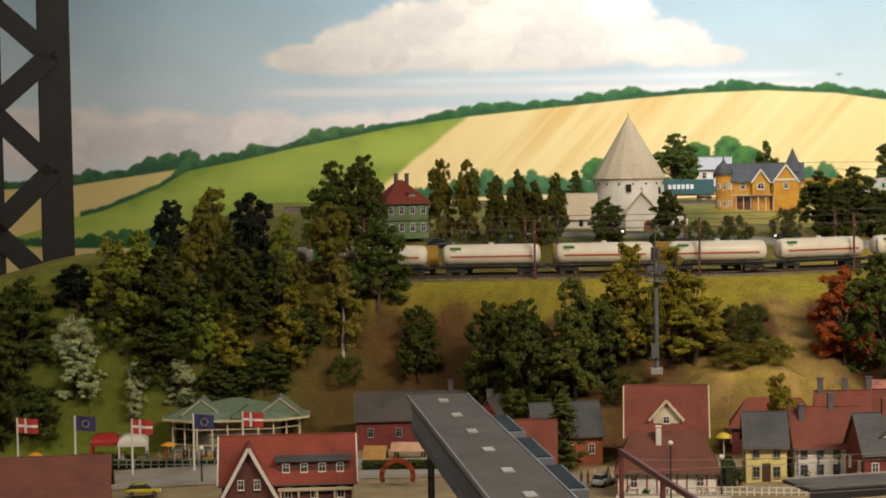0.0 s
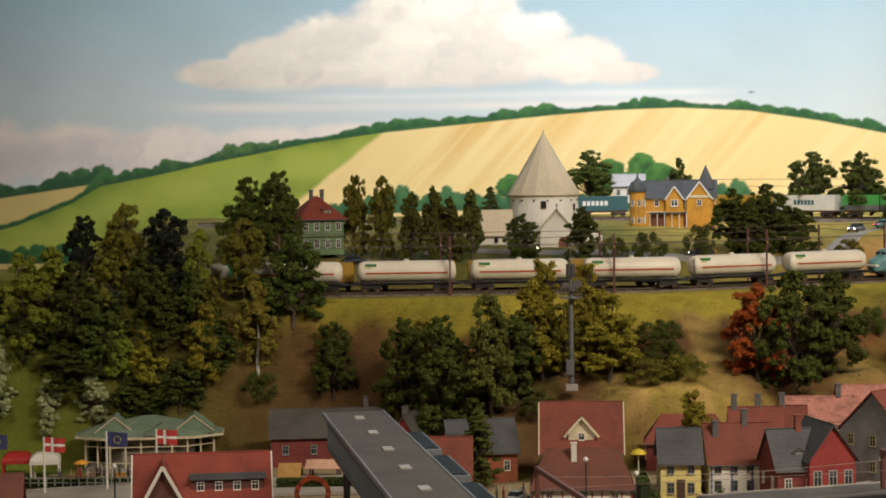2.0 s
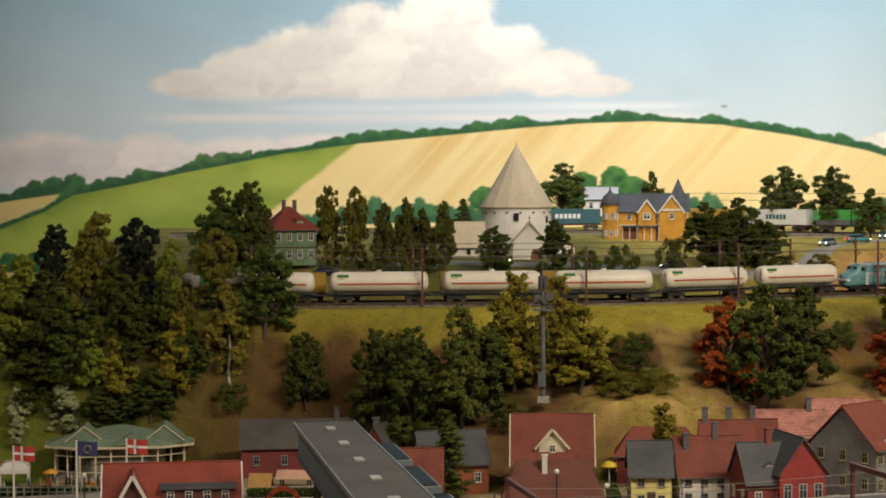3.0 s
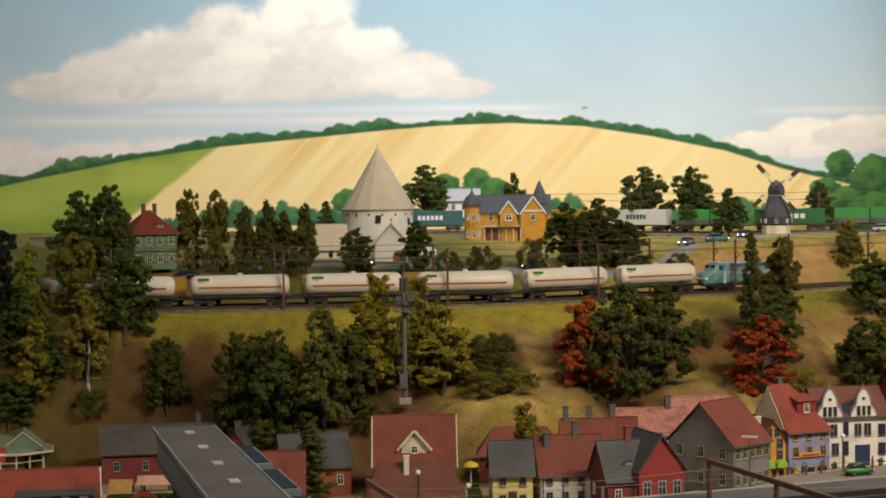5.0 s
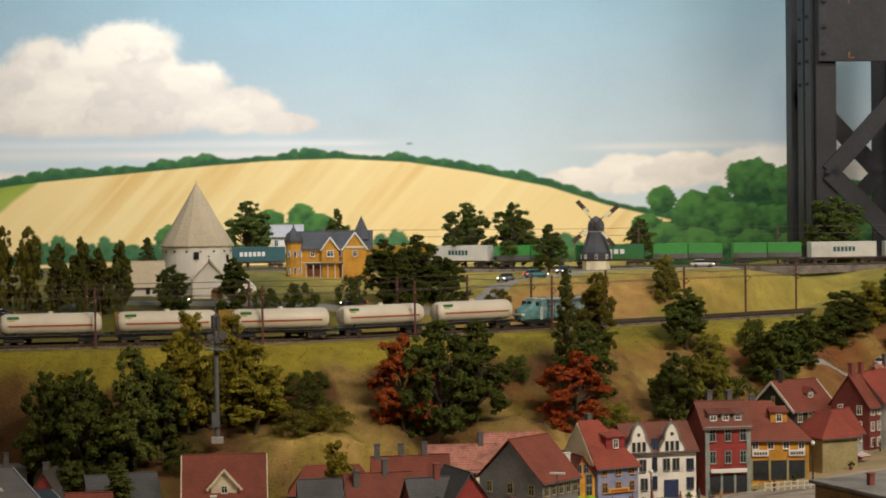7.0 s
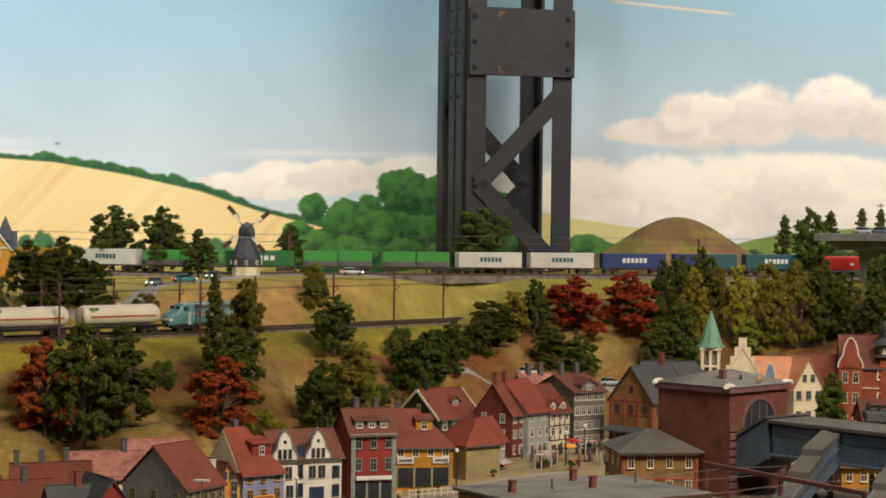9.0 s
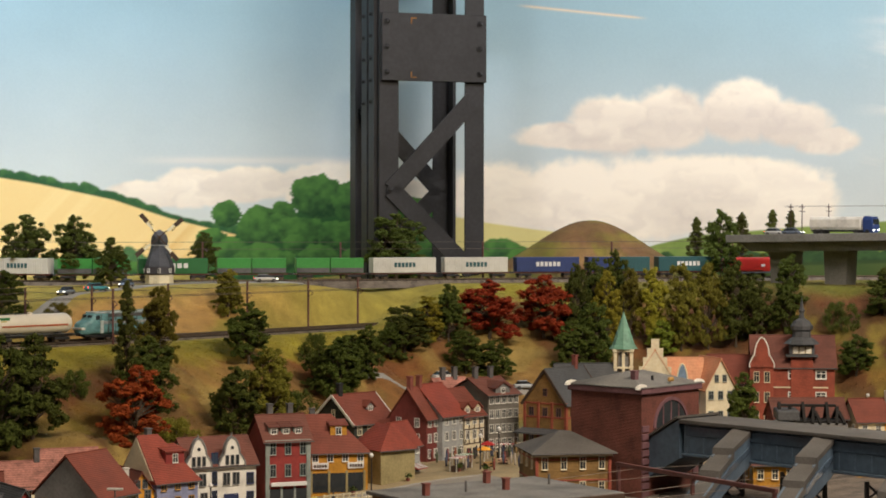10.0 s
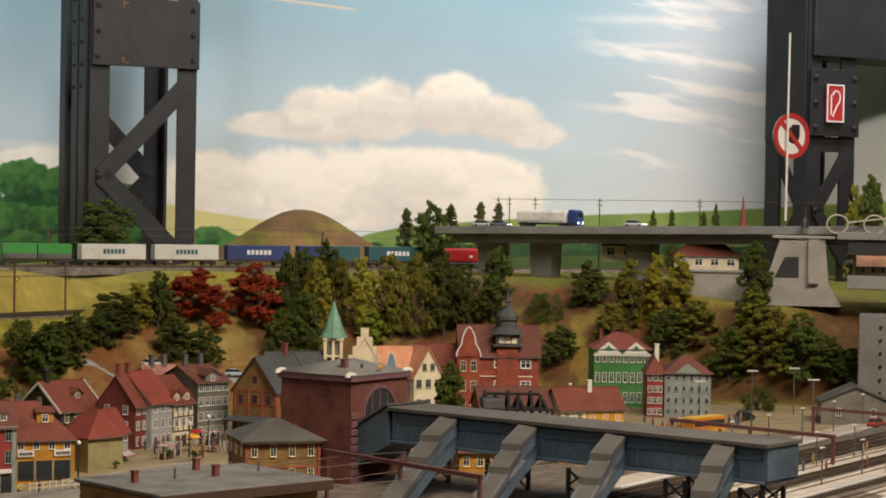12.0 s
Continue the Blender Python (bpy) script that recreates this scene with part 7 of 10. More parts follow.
for k, a in enumerate((48, 138, 228, 318)):
    rot = pose(0, -0.027, 0.102) @ Matrix.Rotation(radians(a), 4, "Y")
    bm = bmesh.new()
    beam(bm, (0, 0, 0), (0, 0, 0.062), 0.0022)
    bm.transform(rot)
    sail = part("sail", bm, timber, ml)
    bm = bmesh.new()
    for j in range(6):
        beam(bm, (0.0, -0.0006, 0.030 + j * 0.006), (0.009, -0.0006, 0.030 + j * 0.006), 0.0009)
    for j in range(3):
        beam(bm, (0.003 * (j + 0.5), -0.0006, 0.028), (0.003 * (j + 0.5), -0.0006, 0.061), 0.0009)
    bm.transform(rot)
    part("sail_lattice", bm, timber, sail)
    bm = bmesh.new()
    box(bm, -0.001, -0.0012, 0.040, 0.008, -0.0007, 0.061)
    bm.transform(rot)
    part("sail_board", bm, timber, sail)
    bm = bmesh.new()
    box(bm, -0.001, -0.0012, 0.022, 0.0045, -0.0007, 0.0395)
    bm.transform(rot)
    part("sail_cloth", bm, W["cream"], sail, "pale sail cloth")

# ---------------------------------------------------------------- rolling stock


def on_track(f, x, z):
    a = math.atan2(f(x + 0.01) - f(x - 0.01), 0.02)
    return x, f(x), z, math.degrees(a)


WHEEL = {}


def bogie(parent, x, gauge=0.00825, frame_mat=None, wb=0.021):
    b = new("bogie")
    b.parent, b.location = parent, (x, 0, 0)
    part("bogie_frame", rbox(-wb * 0.75, -0.012, 0.005, wb * 0.75, 0.012, 0.0095, 0.0008), frame_mat or black_metal, b)
    if "wheel" not in WHEEL:
        bm = bmesh.new()
        for s in (-1, 1):
            tube(bm, (0, s * gauge, 0), (0, s * (gauge + 0.0022), 0), 0.0053, 0.0048, 12)
        tube(bm, (0, -gauge, 0), (0, gauge, 0), 0.001, 0.001, 6)
        WHEEL["wheel"] = mesh_of("wheelset", bm, rail_mat)
    for s in (-1, 1):
        o = new("wheelset", WHEEL["wheel"])
        o.parent, o.location = b, (s * wb / 2, 0, 0.0053)
    return b


def buffers(parent, ln, z=0.012):
    for e in (-1, 1):
        for s in (-1, 1):
            bm = bmesh.new()
            tube(bm, (e * ln / 2, s * 0.0095, z), (e * (ln / 2 + 0.004), s * 0.0095, z), 0.0012)
            tube(bm, (e * (ln / 2 + 0.004), s * 0.0095, z), (e * (ln / 2 + 0.005), s * 0.0095, z), 0.0026)
            part("buffer", bm, black_metal, parent)


tank_white = material("cream_tank_paint", (0.80, 0.74, 0.62), 0.4, 0.1, 20, 200, 0.05)
stripe_orange = material("orange_stripe", (0.45, 0.10, 0.03), 0.45, 0.1, 20, 200, 0.0)
plate_green = material("green_plate", (0.04, 0.19, 0.06), 0.5, 0.15, 20, 200, 0.0)
plate_yellow = material("yellow_plate", (0.55, 0.45, 0.08), 0.5, 0.15, 20, 200, 0.0)


def tank_wagon(f, x, z):
    px, py, pz, a = on_track(f, x, z)
    t = thing("tank_wagon", px, py, pz, a, "cream-white railway tank wagon with an orange waist stripe", "wagon", "tank wagons")
    ln = 0.170
    part("underframe", rbox(-ln / 2, -0.012, 0.0105, ln / 2, 0.012, 0.0145, 0.0006), black_metal, t)
    for s in (-0.058, 0.058):
        bogie(t, s)
    buffers(t, ln)
    R = 0.0172
    prof = [(0.0008, -0.080), (0.008, -0.0795), (0.0135, -0.077), (0.0165, -0.072), (R, -0.066), (R, 0.066), (0.0165, 0.072), (0.0135, 0.077), (0.008, 0.0795), (0.0008, 0.080)]
    bm = lathe(prof, 24)
    bm.transform(pose(0, 0, 0.0325, 0, 90, 0))
    tank = part("tank", bm, tank_white, t, smooth=True)
    for s in (-1, 1):
        bm = bmesh.new()
        prism(bm, ((-0.066, 0.0292), (0.066, 0.0292), (0.066, 0.0318), (-0.066, 0.0318)), s * R - 0.0004, s * R + 0.0004)
        part("waist_stripe", bm, stripe_orange, tank)
    for s in (-1, 1):
        bm = bmesh.new()
        box(bm, -0.067, s * 0.0138 - 0.0012, 0.0405, -0.049, s * 0.0138 + 0.0012, 0.0455)
        part("name_plate", bm, plate_green, tank, "green plate")
        bm = bmesh.new()
        box(bm, -0.067, s * 0.0152 - 0.0012, 0.0382, -0.056, s * 0.0152 + 0.0012, 0.0402)
        part("name_plate", bm, plate_yellow, tank, "yellow plate")
    for s in (-1, 1):
        part("walkway", rbox(-0.078, s * 0.0145 - 0.0012, 0.0146, 0.078, s * 0.0145 + 0.0012, 0.0156, 0.0002), chim_grey, t, "pale grey side walkway")
        part("saddle", rbox(s * 0.052 - 0.003, -0.0115, 0.0146, s * 0.052 + 0.003, 0.0115, 0.0185, 0.0004), black_metal, t)
        part("tank_end_ring", lathe(((R + 0.0002, 0), (R + 0.0005, 0.0006), (R + 0.0002, 0.0012)), 24, False), tank_white, tank).matrix_basis = pose(s * 0.0655, 0, 0.0325, 0, 90, 0)
    bm = bmesh.new()
    tube(bm, (0, 0, 0.049), (0, 0, 0.0525), 0.0045, 0.004, 12)
    part("dome", bm, tank_white, tank)
    part("catwalk", rbox(-0.05, -0.0028, 0.0508, -0.008, 0.0028, 0.0514, 0.0002), chim_grey, tank)
    for s in (-0.05, 0.05):
        part("saddle", rbox(s - 0.005, -0.010, 0.0146, s + 0.005, 0.010, 0.0185, 0.0005), black_metal, t)
    bm = bmesh.new()
    for s in (-0.0016, 0.0016):
        beam(bm, (-0.079 + s, -0.0135, 0.0145), (-0.079 + s, -0.011, 0.046), 0.0006)
    for k in range(8):
        beam(bm, (-0.0806, -0.013, 0.018 + k * 0.0035), (-0.0774, -0.013, 0.018 + k * 0.0035), 0.0006)
    part("ladder", bm, chim_grey, t)


def loft(sections, n=20, power=4.0):
    """Rounded box hull: sections of (x, half width, bottom, top)."""
    bm = bmesh.new()
    rings = []
    for x, hw, zb, zt in sections:
        row = []
        for k in range(n):
            a = (k + 0.5) * math.tau / n
            c, s = math.cos(a), math.sin(a)
            r = (abs(c) ** power + abs(s) ** power) ** (-1 / power)
            row.append(bm.verts.new((x, hw * r * c, (zb + zt) / 2 + (zt - zb) / 2 * r * s)))
        rings.append(row)
    for a, b in zip(rings, rings[1:]):
        for k in range(n):
            bm.faces.new((a[k], a[(k + 1) % n], b[(k + 1) % n], b[k]))
    bm.faces.new(rings[0][::-1])
    bm.faces.new(rings[-1])
    bmesh.ops.recalc_face_normals(bm, faces=bm.faces)
    return bm


loco_blue = material("worn_turquoise_paint", (0.13, 0.29, 0.31), 0.45, 0.35, 60, 300, 0.1)
loco_pale = material("pale_roof_dust", (0.50, 0.56, 0.55), 0.7, 0.25, 60, 300, 0.2)
lamp_glow = glow("headlight_glow", (1.0, 0.95, 0.8), 6.0)
tail_glow = glow("tail_light_glow", (1.0, 0.04, 0.02), 5.0)
loco_red = material("bright_red_loco", (0.50, 0.025, 0.02), 0.4, 0.1, 30, 200, 0.05)


def diesel_loco(f, x, z):
    px, py, pz, a = on_track(f, x, z)
    t = thing("diesel_locomotive", px, py, pz, a, "weathered turquoise diesel locomotive with rounded noses", "locomotive")
    h = 0.098
    part("body", loft([(-h - 0.002, 0.009, 0.012, 0.024), (-h + 0.002, 0.0135, 0.010, 0.031), (-h + 0.010, 0.0158, 0.010, 0.035), (-h + 0.017, 0.0165, 0.010, 0.037), (-h + 0.021, 0.0165, 0.010, 0.046), (-h + 0.03, 0.0168, 0.010, 0.0485),
                       (h - 0.03, 0.0168, 0.010, 0.0485), (h - 0.021, 0.0165, 0.010, 0.046), (h - 0.017, 0.0165, 0.010, 0.037), (h - 0.010, 0.0158, 0.010, 0.035), (h - 0.002, 0.0135, 0.010, 0.031), (h + 0.002, 0.009, 0.012, 0.024)], 24, 4.5), loco_blue, t, smooth=True)
    part("roof_strip", rbox(-h + 0.026, -0.0145, 0.0462, h - 0.026, 0.0145, 0.0493, 0.0012), loco_pale, t)
    part("side_band", rbox(-h + 0.04, -0.0177, 0.0285, h - 0.04, -0.0164, 0.0335, 0.0003), material("grey_side_band", (0.30, 0.31, 0.31), 0.6, 0.3, 60, 300, 0.1), t, "worn grey waist band")
    for k in range(9):
        part("panel_seam", rbox(-0.062 + k * 0.0155, -0.0178, 0.013, -0.0614 + k * 0.0155, -0.0166, 0.0455, 0.0001), chim_grey, t)
    for e in (-1, 1):
        part("door", rbox(e * 0.060 - 0.0032, -0.0180, 0.0125, e * 0.060 + 0.0032, -0.0165, 0.0345, 0.0003), loco_pale, t, "pale cab door")
    for k in range(6):
        part("roof_fan", rbox(-0.05 + k * 0.017, -0.006, 0.0492, -0.041 + k * 0.017, 0.006, 0.0505, 0.0005), loco_blue, t)
    part("underframe", rbox(-h + 0.006, -0.013, 0.0075, h - 0.006, 0.013, 0.0102, 0.0006), black_metal, t)
    for s in (-0.058, 0.058):
        bogie(t, s, wb=0.032)
    for e in (-1, 1):
        for s in (-1, 1):
            part("cab_window", rbox(e * (h - 0.0195) - 0.0012, s * 0.0075 - 0.005, 0.0385, e * (h - 0.0195) + 0.0012, s * 0.0075 + 0.005, 0.0445, 0.0004), pane_dark, t)
            part("side_window", rbox(e * (h - 0.030) - 0.004, s * 0.0165 - 0.0008, 0.036, e * (h - 0.030) + 0.004, s * 0.0165 + 0.0008, 0.0435, 0.0003), pane_dark, t)
        part("nose_stripe", rbox(e * (h - 0.003) - 0.006, -0.0142, 0.019, e * (h - 0.003) + 0.0045, 0.0142, 0.0235, 0.0012), white_paint, t, "white nose band")
    for k in range(4):
        part("porthole", lathe(((0.0028, 0), (0.0028, 0.0008)), 12), pane_dark, t).matrix_basis = pose(-0.039 + k * 0.026, -0.0166, 0.034, 90)
    part("side_grille", rbox(-0.045, -0.0172, 0.040, 0.045, -0.0160, 0.046, 0.0003), chim_grey, t)
    for k in range(3):
        part("cab_badge", rbox(-0.02 + k * 0.006, -0.0176, 0.022, -0.016 + k * 0.006, -0.0166, 0.0262, 0.0002), sign_white if k % 2 else sign_red, t)
    buffers(t, 2 * h)


def electric_loco(f, x, z):
    px, py, pz, a = on_track(f, x, z)
    t = thing("electric_locomotive", px, py, pz, a, "bright red electric locomotive with slanted ends", "locomotive")
    h = 0.100
    part("body", loft([(-h, 0.0150, 0.010, 0.024), (-h + 0.004, 0.0162, 0.009, 0.036), (-h + 0.012, 0.0168, 0.009, 0.0435), (h - 0.012, 0.0168, 0.009, 0.0435), (h - 0.004, 0.0162, 0.009, 0.036), (h, 0.0150, 0.010, 0.024)], 24, 6), loco_red, t, smooth=False)
    part("skirt", rbox(-h + 0.004, -0.0165, 0.0070, h - 0.004, 0.0165, 0.0108, 0.0005), chim_grey, t)
    for s in (-0.055, 0.055):
        bogie(t, s)
    for e in (-1, 1):
        bm = bmesh.new()
        box(bm, -0.0012, -0.0125, 0, 0.0012, 0.0125, 0.0095)
        bm.transform(pose(e * (h - 0.0045), 0, 0.0295, 0, -e * 32, 0))
        part("windscreen", bm, pane_dark, t)
        for s in (-1, 1):
            part("headlight", rbox(e * (h - 0.001) - 0.001, s * 0.0105 - 0.0014, 0.0205, e * (h - 0.001) + 0.0012, s * 0.0105 + 0.0014, 0.0228, 0.0003), lamp_glow if e > 0 else tail_glow, t)
        part("side_window", rbox(e * 0.086 - 0.004, -0.0173, 0.030, e * 0.086 + 0.004, -0.0164, 0.038, 0.0003), pane_dark, t)
    for k in range(2):
        bm = bmesh.new()
        xx = -0.045 + 0.09 * k
        beam(bm, (xx - 0.012, 0, 0.0435), (xx + 0.006, 0, 0.052), 0.0012)
        beam(bm, (xx + 0.006, 0, 0.052), (xx - 0.010, 0, 0.056 if k else 0.053), 0.001)
        beam(bm, (xx - 0.010, -0.009, 0.056 if k else 0.053), (xx - 0.010, 0.009, 0.056 if k else 0.053), 0.001)
        part("pantograph", bm, black_metal, t)
    part("badge", rbox(-0.006, -0.0178, 0.022, 0.004, -0.0167, 0.028, 0.0003), sign_white, t, "white badge")
    buffers(t, 2 * h)


def container_wagon(f, x, z, cols, group, marks=None):
    """A flat wagon with one long or two short containers. marks: (colour of the plain lettering bars, share of the length)."""
    px, py, pz, a = on_track(f, x, z)
    t = thing("container_wagon", px, py, pz, a, "black flat wagon carrying freight containers", "wagon", group)
    ln = 0.154
    part("underframe", rbox(-ln / 2, -0.0115, 0.0105, ln / 2, 0.0115, 0.0135, 0.0005), brick_red_steel, t)
    for s in (-0.053, 0.053):
        bogie(t, s)
    buffers(t, ln)
    n = len(cols)
    for i, (nm, col) in enumerate(cols):
        w = 0.148 / n - 0.002
        c = thing("freight_container", 0, 0, 0, 0, nm, "container", "freight containers")
        c.matrix_basis = pose(px, py, pz, 0, 0, a) @ pose(-0.074 + 0.148 * (i + 0.5) / n, 0, 0.0137)
        bm = bmesh.new()
        box(bm, -w / 2, -0.0138, 0, w / 2, 0.0138, 0.0325)
        bevel(bm, 0.0005)
        part("body", bm, col, c)
        if col is C_LIME:
            part("lower_band", rbox(-w / 2 + 0.0004, -0.0150, 0.001, w / 2 - 0.0004, -0.0139, 0.0115, 0.0002), chim_grey, c, "grey lower side board")
        me = mesh_of("rib", rbox(-0.0006, -0.0004, 0.002, 0.0006, 0.0004, 0.0305, 0.0001), col)
        k = int(w / 0.0055)
        for j in range(k):
            o = new("rib", me)
            o.parent, o.location = c, (-w / 2 + (j + 0.5) * w / k, -0.0140, 0)
        if marks:
            for j in range(marks[2]):
                xx = (j - (marks[2] - 1) / 2) * w * marks[1] / marks[2]
                part("lettering_bar", rbox(xx - w * marks[1] / marks[2] * 0.36, -0.0149, 0.012, xx + w * marks[1] / marks[2] * 0.36, -0.0143, 0.022, 0.0002), marks[0], c)


def box_paint(name, c):
    return material("container_" + name, c, 0.5, 0.15, 20, 200, 0.05)


C_YELLOW, C_GREEN, C_LIME = box_paint("ochre", (0.40, 0.24, 0.03)), box_paint("dark_green", (0.02, 0.13, 0.035)), box_paint("green", (0.05, 0.27, 0.05))
C_WHITE, C_BLUE, C_TEAL, C_RED = box_paint("white", (0.62, 0.60, 0.54)), box_paint("blue", (0.03, 0.05, 0.16)), box_paint("teal", (0.03, 0.10, 0.11)), box_paint("red", (0.30, 0.04, 0.03))
ff = lambda x: front_track(x) - 0.024
fm_ = lambda x: front_track(x) + 0.026
bt = lambda x: back_track(x) - 0.005


def step_back(f, x, d):
    """The x that lies d metres back along the line from x."""
    n = 20
    for _ in range(n):
        s = (f(x) - f(x - 0.01)) / 0.01
        x -= d / n / math.hypot(1, s)
    return x


rail_top = 0.0068
x = 0.97
diesel_loco(ff, x, FRONT_Z + rail_top)
x = step_back(ff, x, 0.105 + 0.092)
for _ in range(7):
    tank_wagon(ff, x, FRONT_Z + rail_top)
    x = step_back(ff, x, 0.183)
x = 0.42
for col in (C_YELLOW, C_YELLOW, C_YELLOW, C_YELLOW, C_GREEN):
    container_wagon(fm_, x, FRONT_Z + rail_top, (("long ochre freight container" if col is C_YELLOW else "long dark green freight container", col),), "freight train beside the tank wagons")
    x = step_back(fm_, x, 0.167)
x = 2.60
electric_loco(bt, x, BACK_Z + rail_top - 0.002)
x = step_back(bt, x, 0.105 + 0.085)
train = [(("long teal freight container on a wagon", C_TEAL),), (("short blue freight container", C_BLUE), ("short teal freight container", C_TEAL)), (("long blue freight container on a wagon", C_BLUE),), (("long white freight container on a wagon", C_WHITE),), (("long white freight container on a wagon", C_WHITE),),
         (("short green swap body", C_LIME), ("short green swap body", C_LIME)), (("short green swap body", C_LIME), ("short green swap body", C_LIME)), (("long dark green freight container", C_GREEN),), (("short green swap body", C_LIME), ("short green swap body", C_LIME)),
         (("long white freight container on a wagon", C_WHITE),), (("long ochre freight container", C_YELLOW),), (("long blue freight container on a wagon", C_BLUE),), (("long teal freight container on a wagon", C_TEAL),)]
for k, cols in enumerate(train):
    m3 = None
    if cols[0][1] in (C_TEAL, C_BLUE):
        m3 = (sign_white, 0.4, 6)
    elif cols[0][1] is C_WHITE:
        m3 = (C_TEAL, 0.35, 6)
    elif cols[0][1] is C_GREEN:
        m3 = (sign_white, 0.45, 5)
    container_wagon(bt, x, BACK_Z + rail_top - 0.002, cols, "freight train on the far line", m3 if len(cols) == 1 else None)
    x = step_back(bt, x, 0.167)

# ---------------------------------------------------------------- catenary masts and wires
wire_mat = material("dull_wire", (0.10, 0.075, 0.065), 0.6, 0.1, 20, 100, 0.0)


def catenary_mast(x, y, z, h=0.100):
    t = thing("catenary_mast", x, y, z - 0.004, 0, "slim oxide-red catenary mast beside the line", "mast", "catenary masts")
    part("post", rbox(-0.0016, -0.0016, 0, 0.0016, 0.0016, h + 0.004, 0.0002), brick_red_steel, t)
    bm = bmesh.new()
    beam(bm, (0, 0, h * 0.86), (0, -0.030, h * 0.78), 0.0011)
    beam(bm, (0, 0, h * 0.70), (0, -0.030, h * 0.78), 0.0009)
    part("bracket", bm, brick_red_steel, t)
    bm = bmesh.new()
    tube(bm, (0, -0.004, h * 0.84), (0, -0.008, h * 0.83), 0.0018)
    part("insulator", bm, W["ochre"], t)


MX = (-0.13, 0.137, 0.402, 0.665, 0.80, 0.93, 1.09, 1.27, 1.42, 1.55)
for mx in MX:
    catenary_mast(mx, front_track(mx) + 0.058, BENCH - 0.002)
    if mx in (0.137, 0.402, 0.665, 0.93):
        catenary_mast(mx + 0.01, front_track(mx) - 0.05, BENCH - 0.004)
for k, (off, hh) in enumerate(((0.026, 0.078), (-0.022, 0.078), (0.05, 0.098), (0.026, 0.092))):
    pts = []
    for a, b in zip(MX, MX[1:]):
        for i in range(6):
            q = a + (b - a) * i / 6
            pts.append((q, front_track(q) + off, BENCH + hh - (0.004 * math.sin(math.pi * i / 6) if k == 3 else 0)))
    w1 = wire("overhead_wire", pts, 0.0005, wire_mat)
    tagged(w1, "thin overhead wire along the railway", "wire", kind="structure")
for mx in (0.75, 1.05, 1.33, 1.62, 1.95, 2.25, 2.55, 2.85):
    t = thing("catenary_mast", mx, back_track(mx) + 0.03, BACK_Z - 0.006, 0, "slim oxide-red catenary mast of the far line", "mast", "catenary masts")
    part("post", rbox(-0.0016, -0.0016, 0, 0.0016, 0.0016, 0.09, 0.0002), brick_red_steel, t)
    bm = bmesh.new()
    beam(bm, (0, 0, 0.078), (0, -0.034, 0.072), 0.0011)
    part("bracket", bm, brick_red_steel, t)
for hh in (0.07, 0.085):
    w1 = wire("overhead_wire", [(0.7 + 0.1 * i, back_track(0.7 + 0.1 * i) - 0.003, BACK_Z + hh) for i in range(24)], 0.0005, wire_mat)
    tagged(w1, "thin overhead wire of the far line", "wire", kind="structure")

# ---------------------------------------------------------------- radio mast on the slope
rm = thing("radio_mast", 0.314, 2.945, 1.214, -6, "tall grey radio mast with antenna platforms and dishes", "mast")
mast_grey = material("galvanised_mast", (0.17, 0.18, 0.185), 0.5, 0.2, 30, 200, 0.1, 0.3)
bm = bmesh.new()
tube(bm, (0, 0, -0.006), (0, 0, 0.14), 0.0040, 0.0032, 12)
tube(bm, (0, 0, 0.14), (0, 0, 0.185), 0.0026, 0.0022, 10)
part("shaft", bm, mast_grey, rm)
bm = bmesh.new()
tube(bm, (0, 0, 0.185), (0, 0, 0.215), 0.0008, 0.0006, 6)
part("top_rod", bm, mast_grey, rm)
part("base_box", rbox(-0.009, -0.008, -0.006, 0.009, 0.006, 0.004, 0.0008), concrete, rm)
part("equipment_cabinet", rbox(-0.008, -0.008, 0.018, 0.004, -0.002, 0.040, 0.0008), mast_grey, rm)
for zz, rr in ((0.132, 0.016), (0.143, 0.010)):
    o = part("platform", lathe(((rr, zz), (rr, zz + 0.0014)), 16), mast_grey, rm)
    ring = lathe(((rr, zz + 0.006), (rr + 0.0006, zz + 0.0066), (rr, zz + 0.0072)), 16, False)
    part("platform_rail", ring, mast_grey, rm)
    for k in range(8):
        bm = bmesh.new()
        a = k * math.tau / 8
        tube(bm, (rr * math.cos(a), rr * math.sin(a), zz), (rr * math.cos(a), rr * math.sin(a), zz + 0.007), 0.0005, n=5)
        part("rail_post", bm, mast_grey, rm)
for (dx, dy, zz, r) in ((0.010, -0.010, 0.154, 0.0065), (-0.008, -0.011, 0.152, 0.005), (0.002, -0.012, 0.147, 0.004)):
    bm = lathe(((0.0008, 0), (r * 0.6, 0.0008), (r, 0.003), (r * 0.95, 0.0032)), 14)
    bm.transform(pose(dx, dy, zz, 90))
    part("dish", bm, chim_grey, rm)
for k in range(6):
    a = k * math.tau / 6
    part("antenna_panel", rbox(-0.0014, -0.001, 0, 0.0014, 0.001, 0.020, 0.0003), chim_grey, rm).matrix_basis = pose(0.0055 * math.cos(a), 0.0055 * math.sin(a), 0.163, 0, 0, math.degrees(a))

# ---------------------------------------------------------------- pavilion, flags and tents
pv = thing("garden_pavilion", -0.325, 3.085, town_z(-0.325) - 0.004, 3, "glazed garden pavilion with a green felt roof and pale posts", "pavilion")
green_felt = material("green_roof_felt", (0.17, 0.235, 0.165), 0.8, 0.2, 20, 200, 0.3)
PW, PD, PH = 0.195, 0.10, 0.052
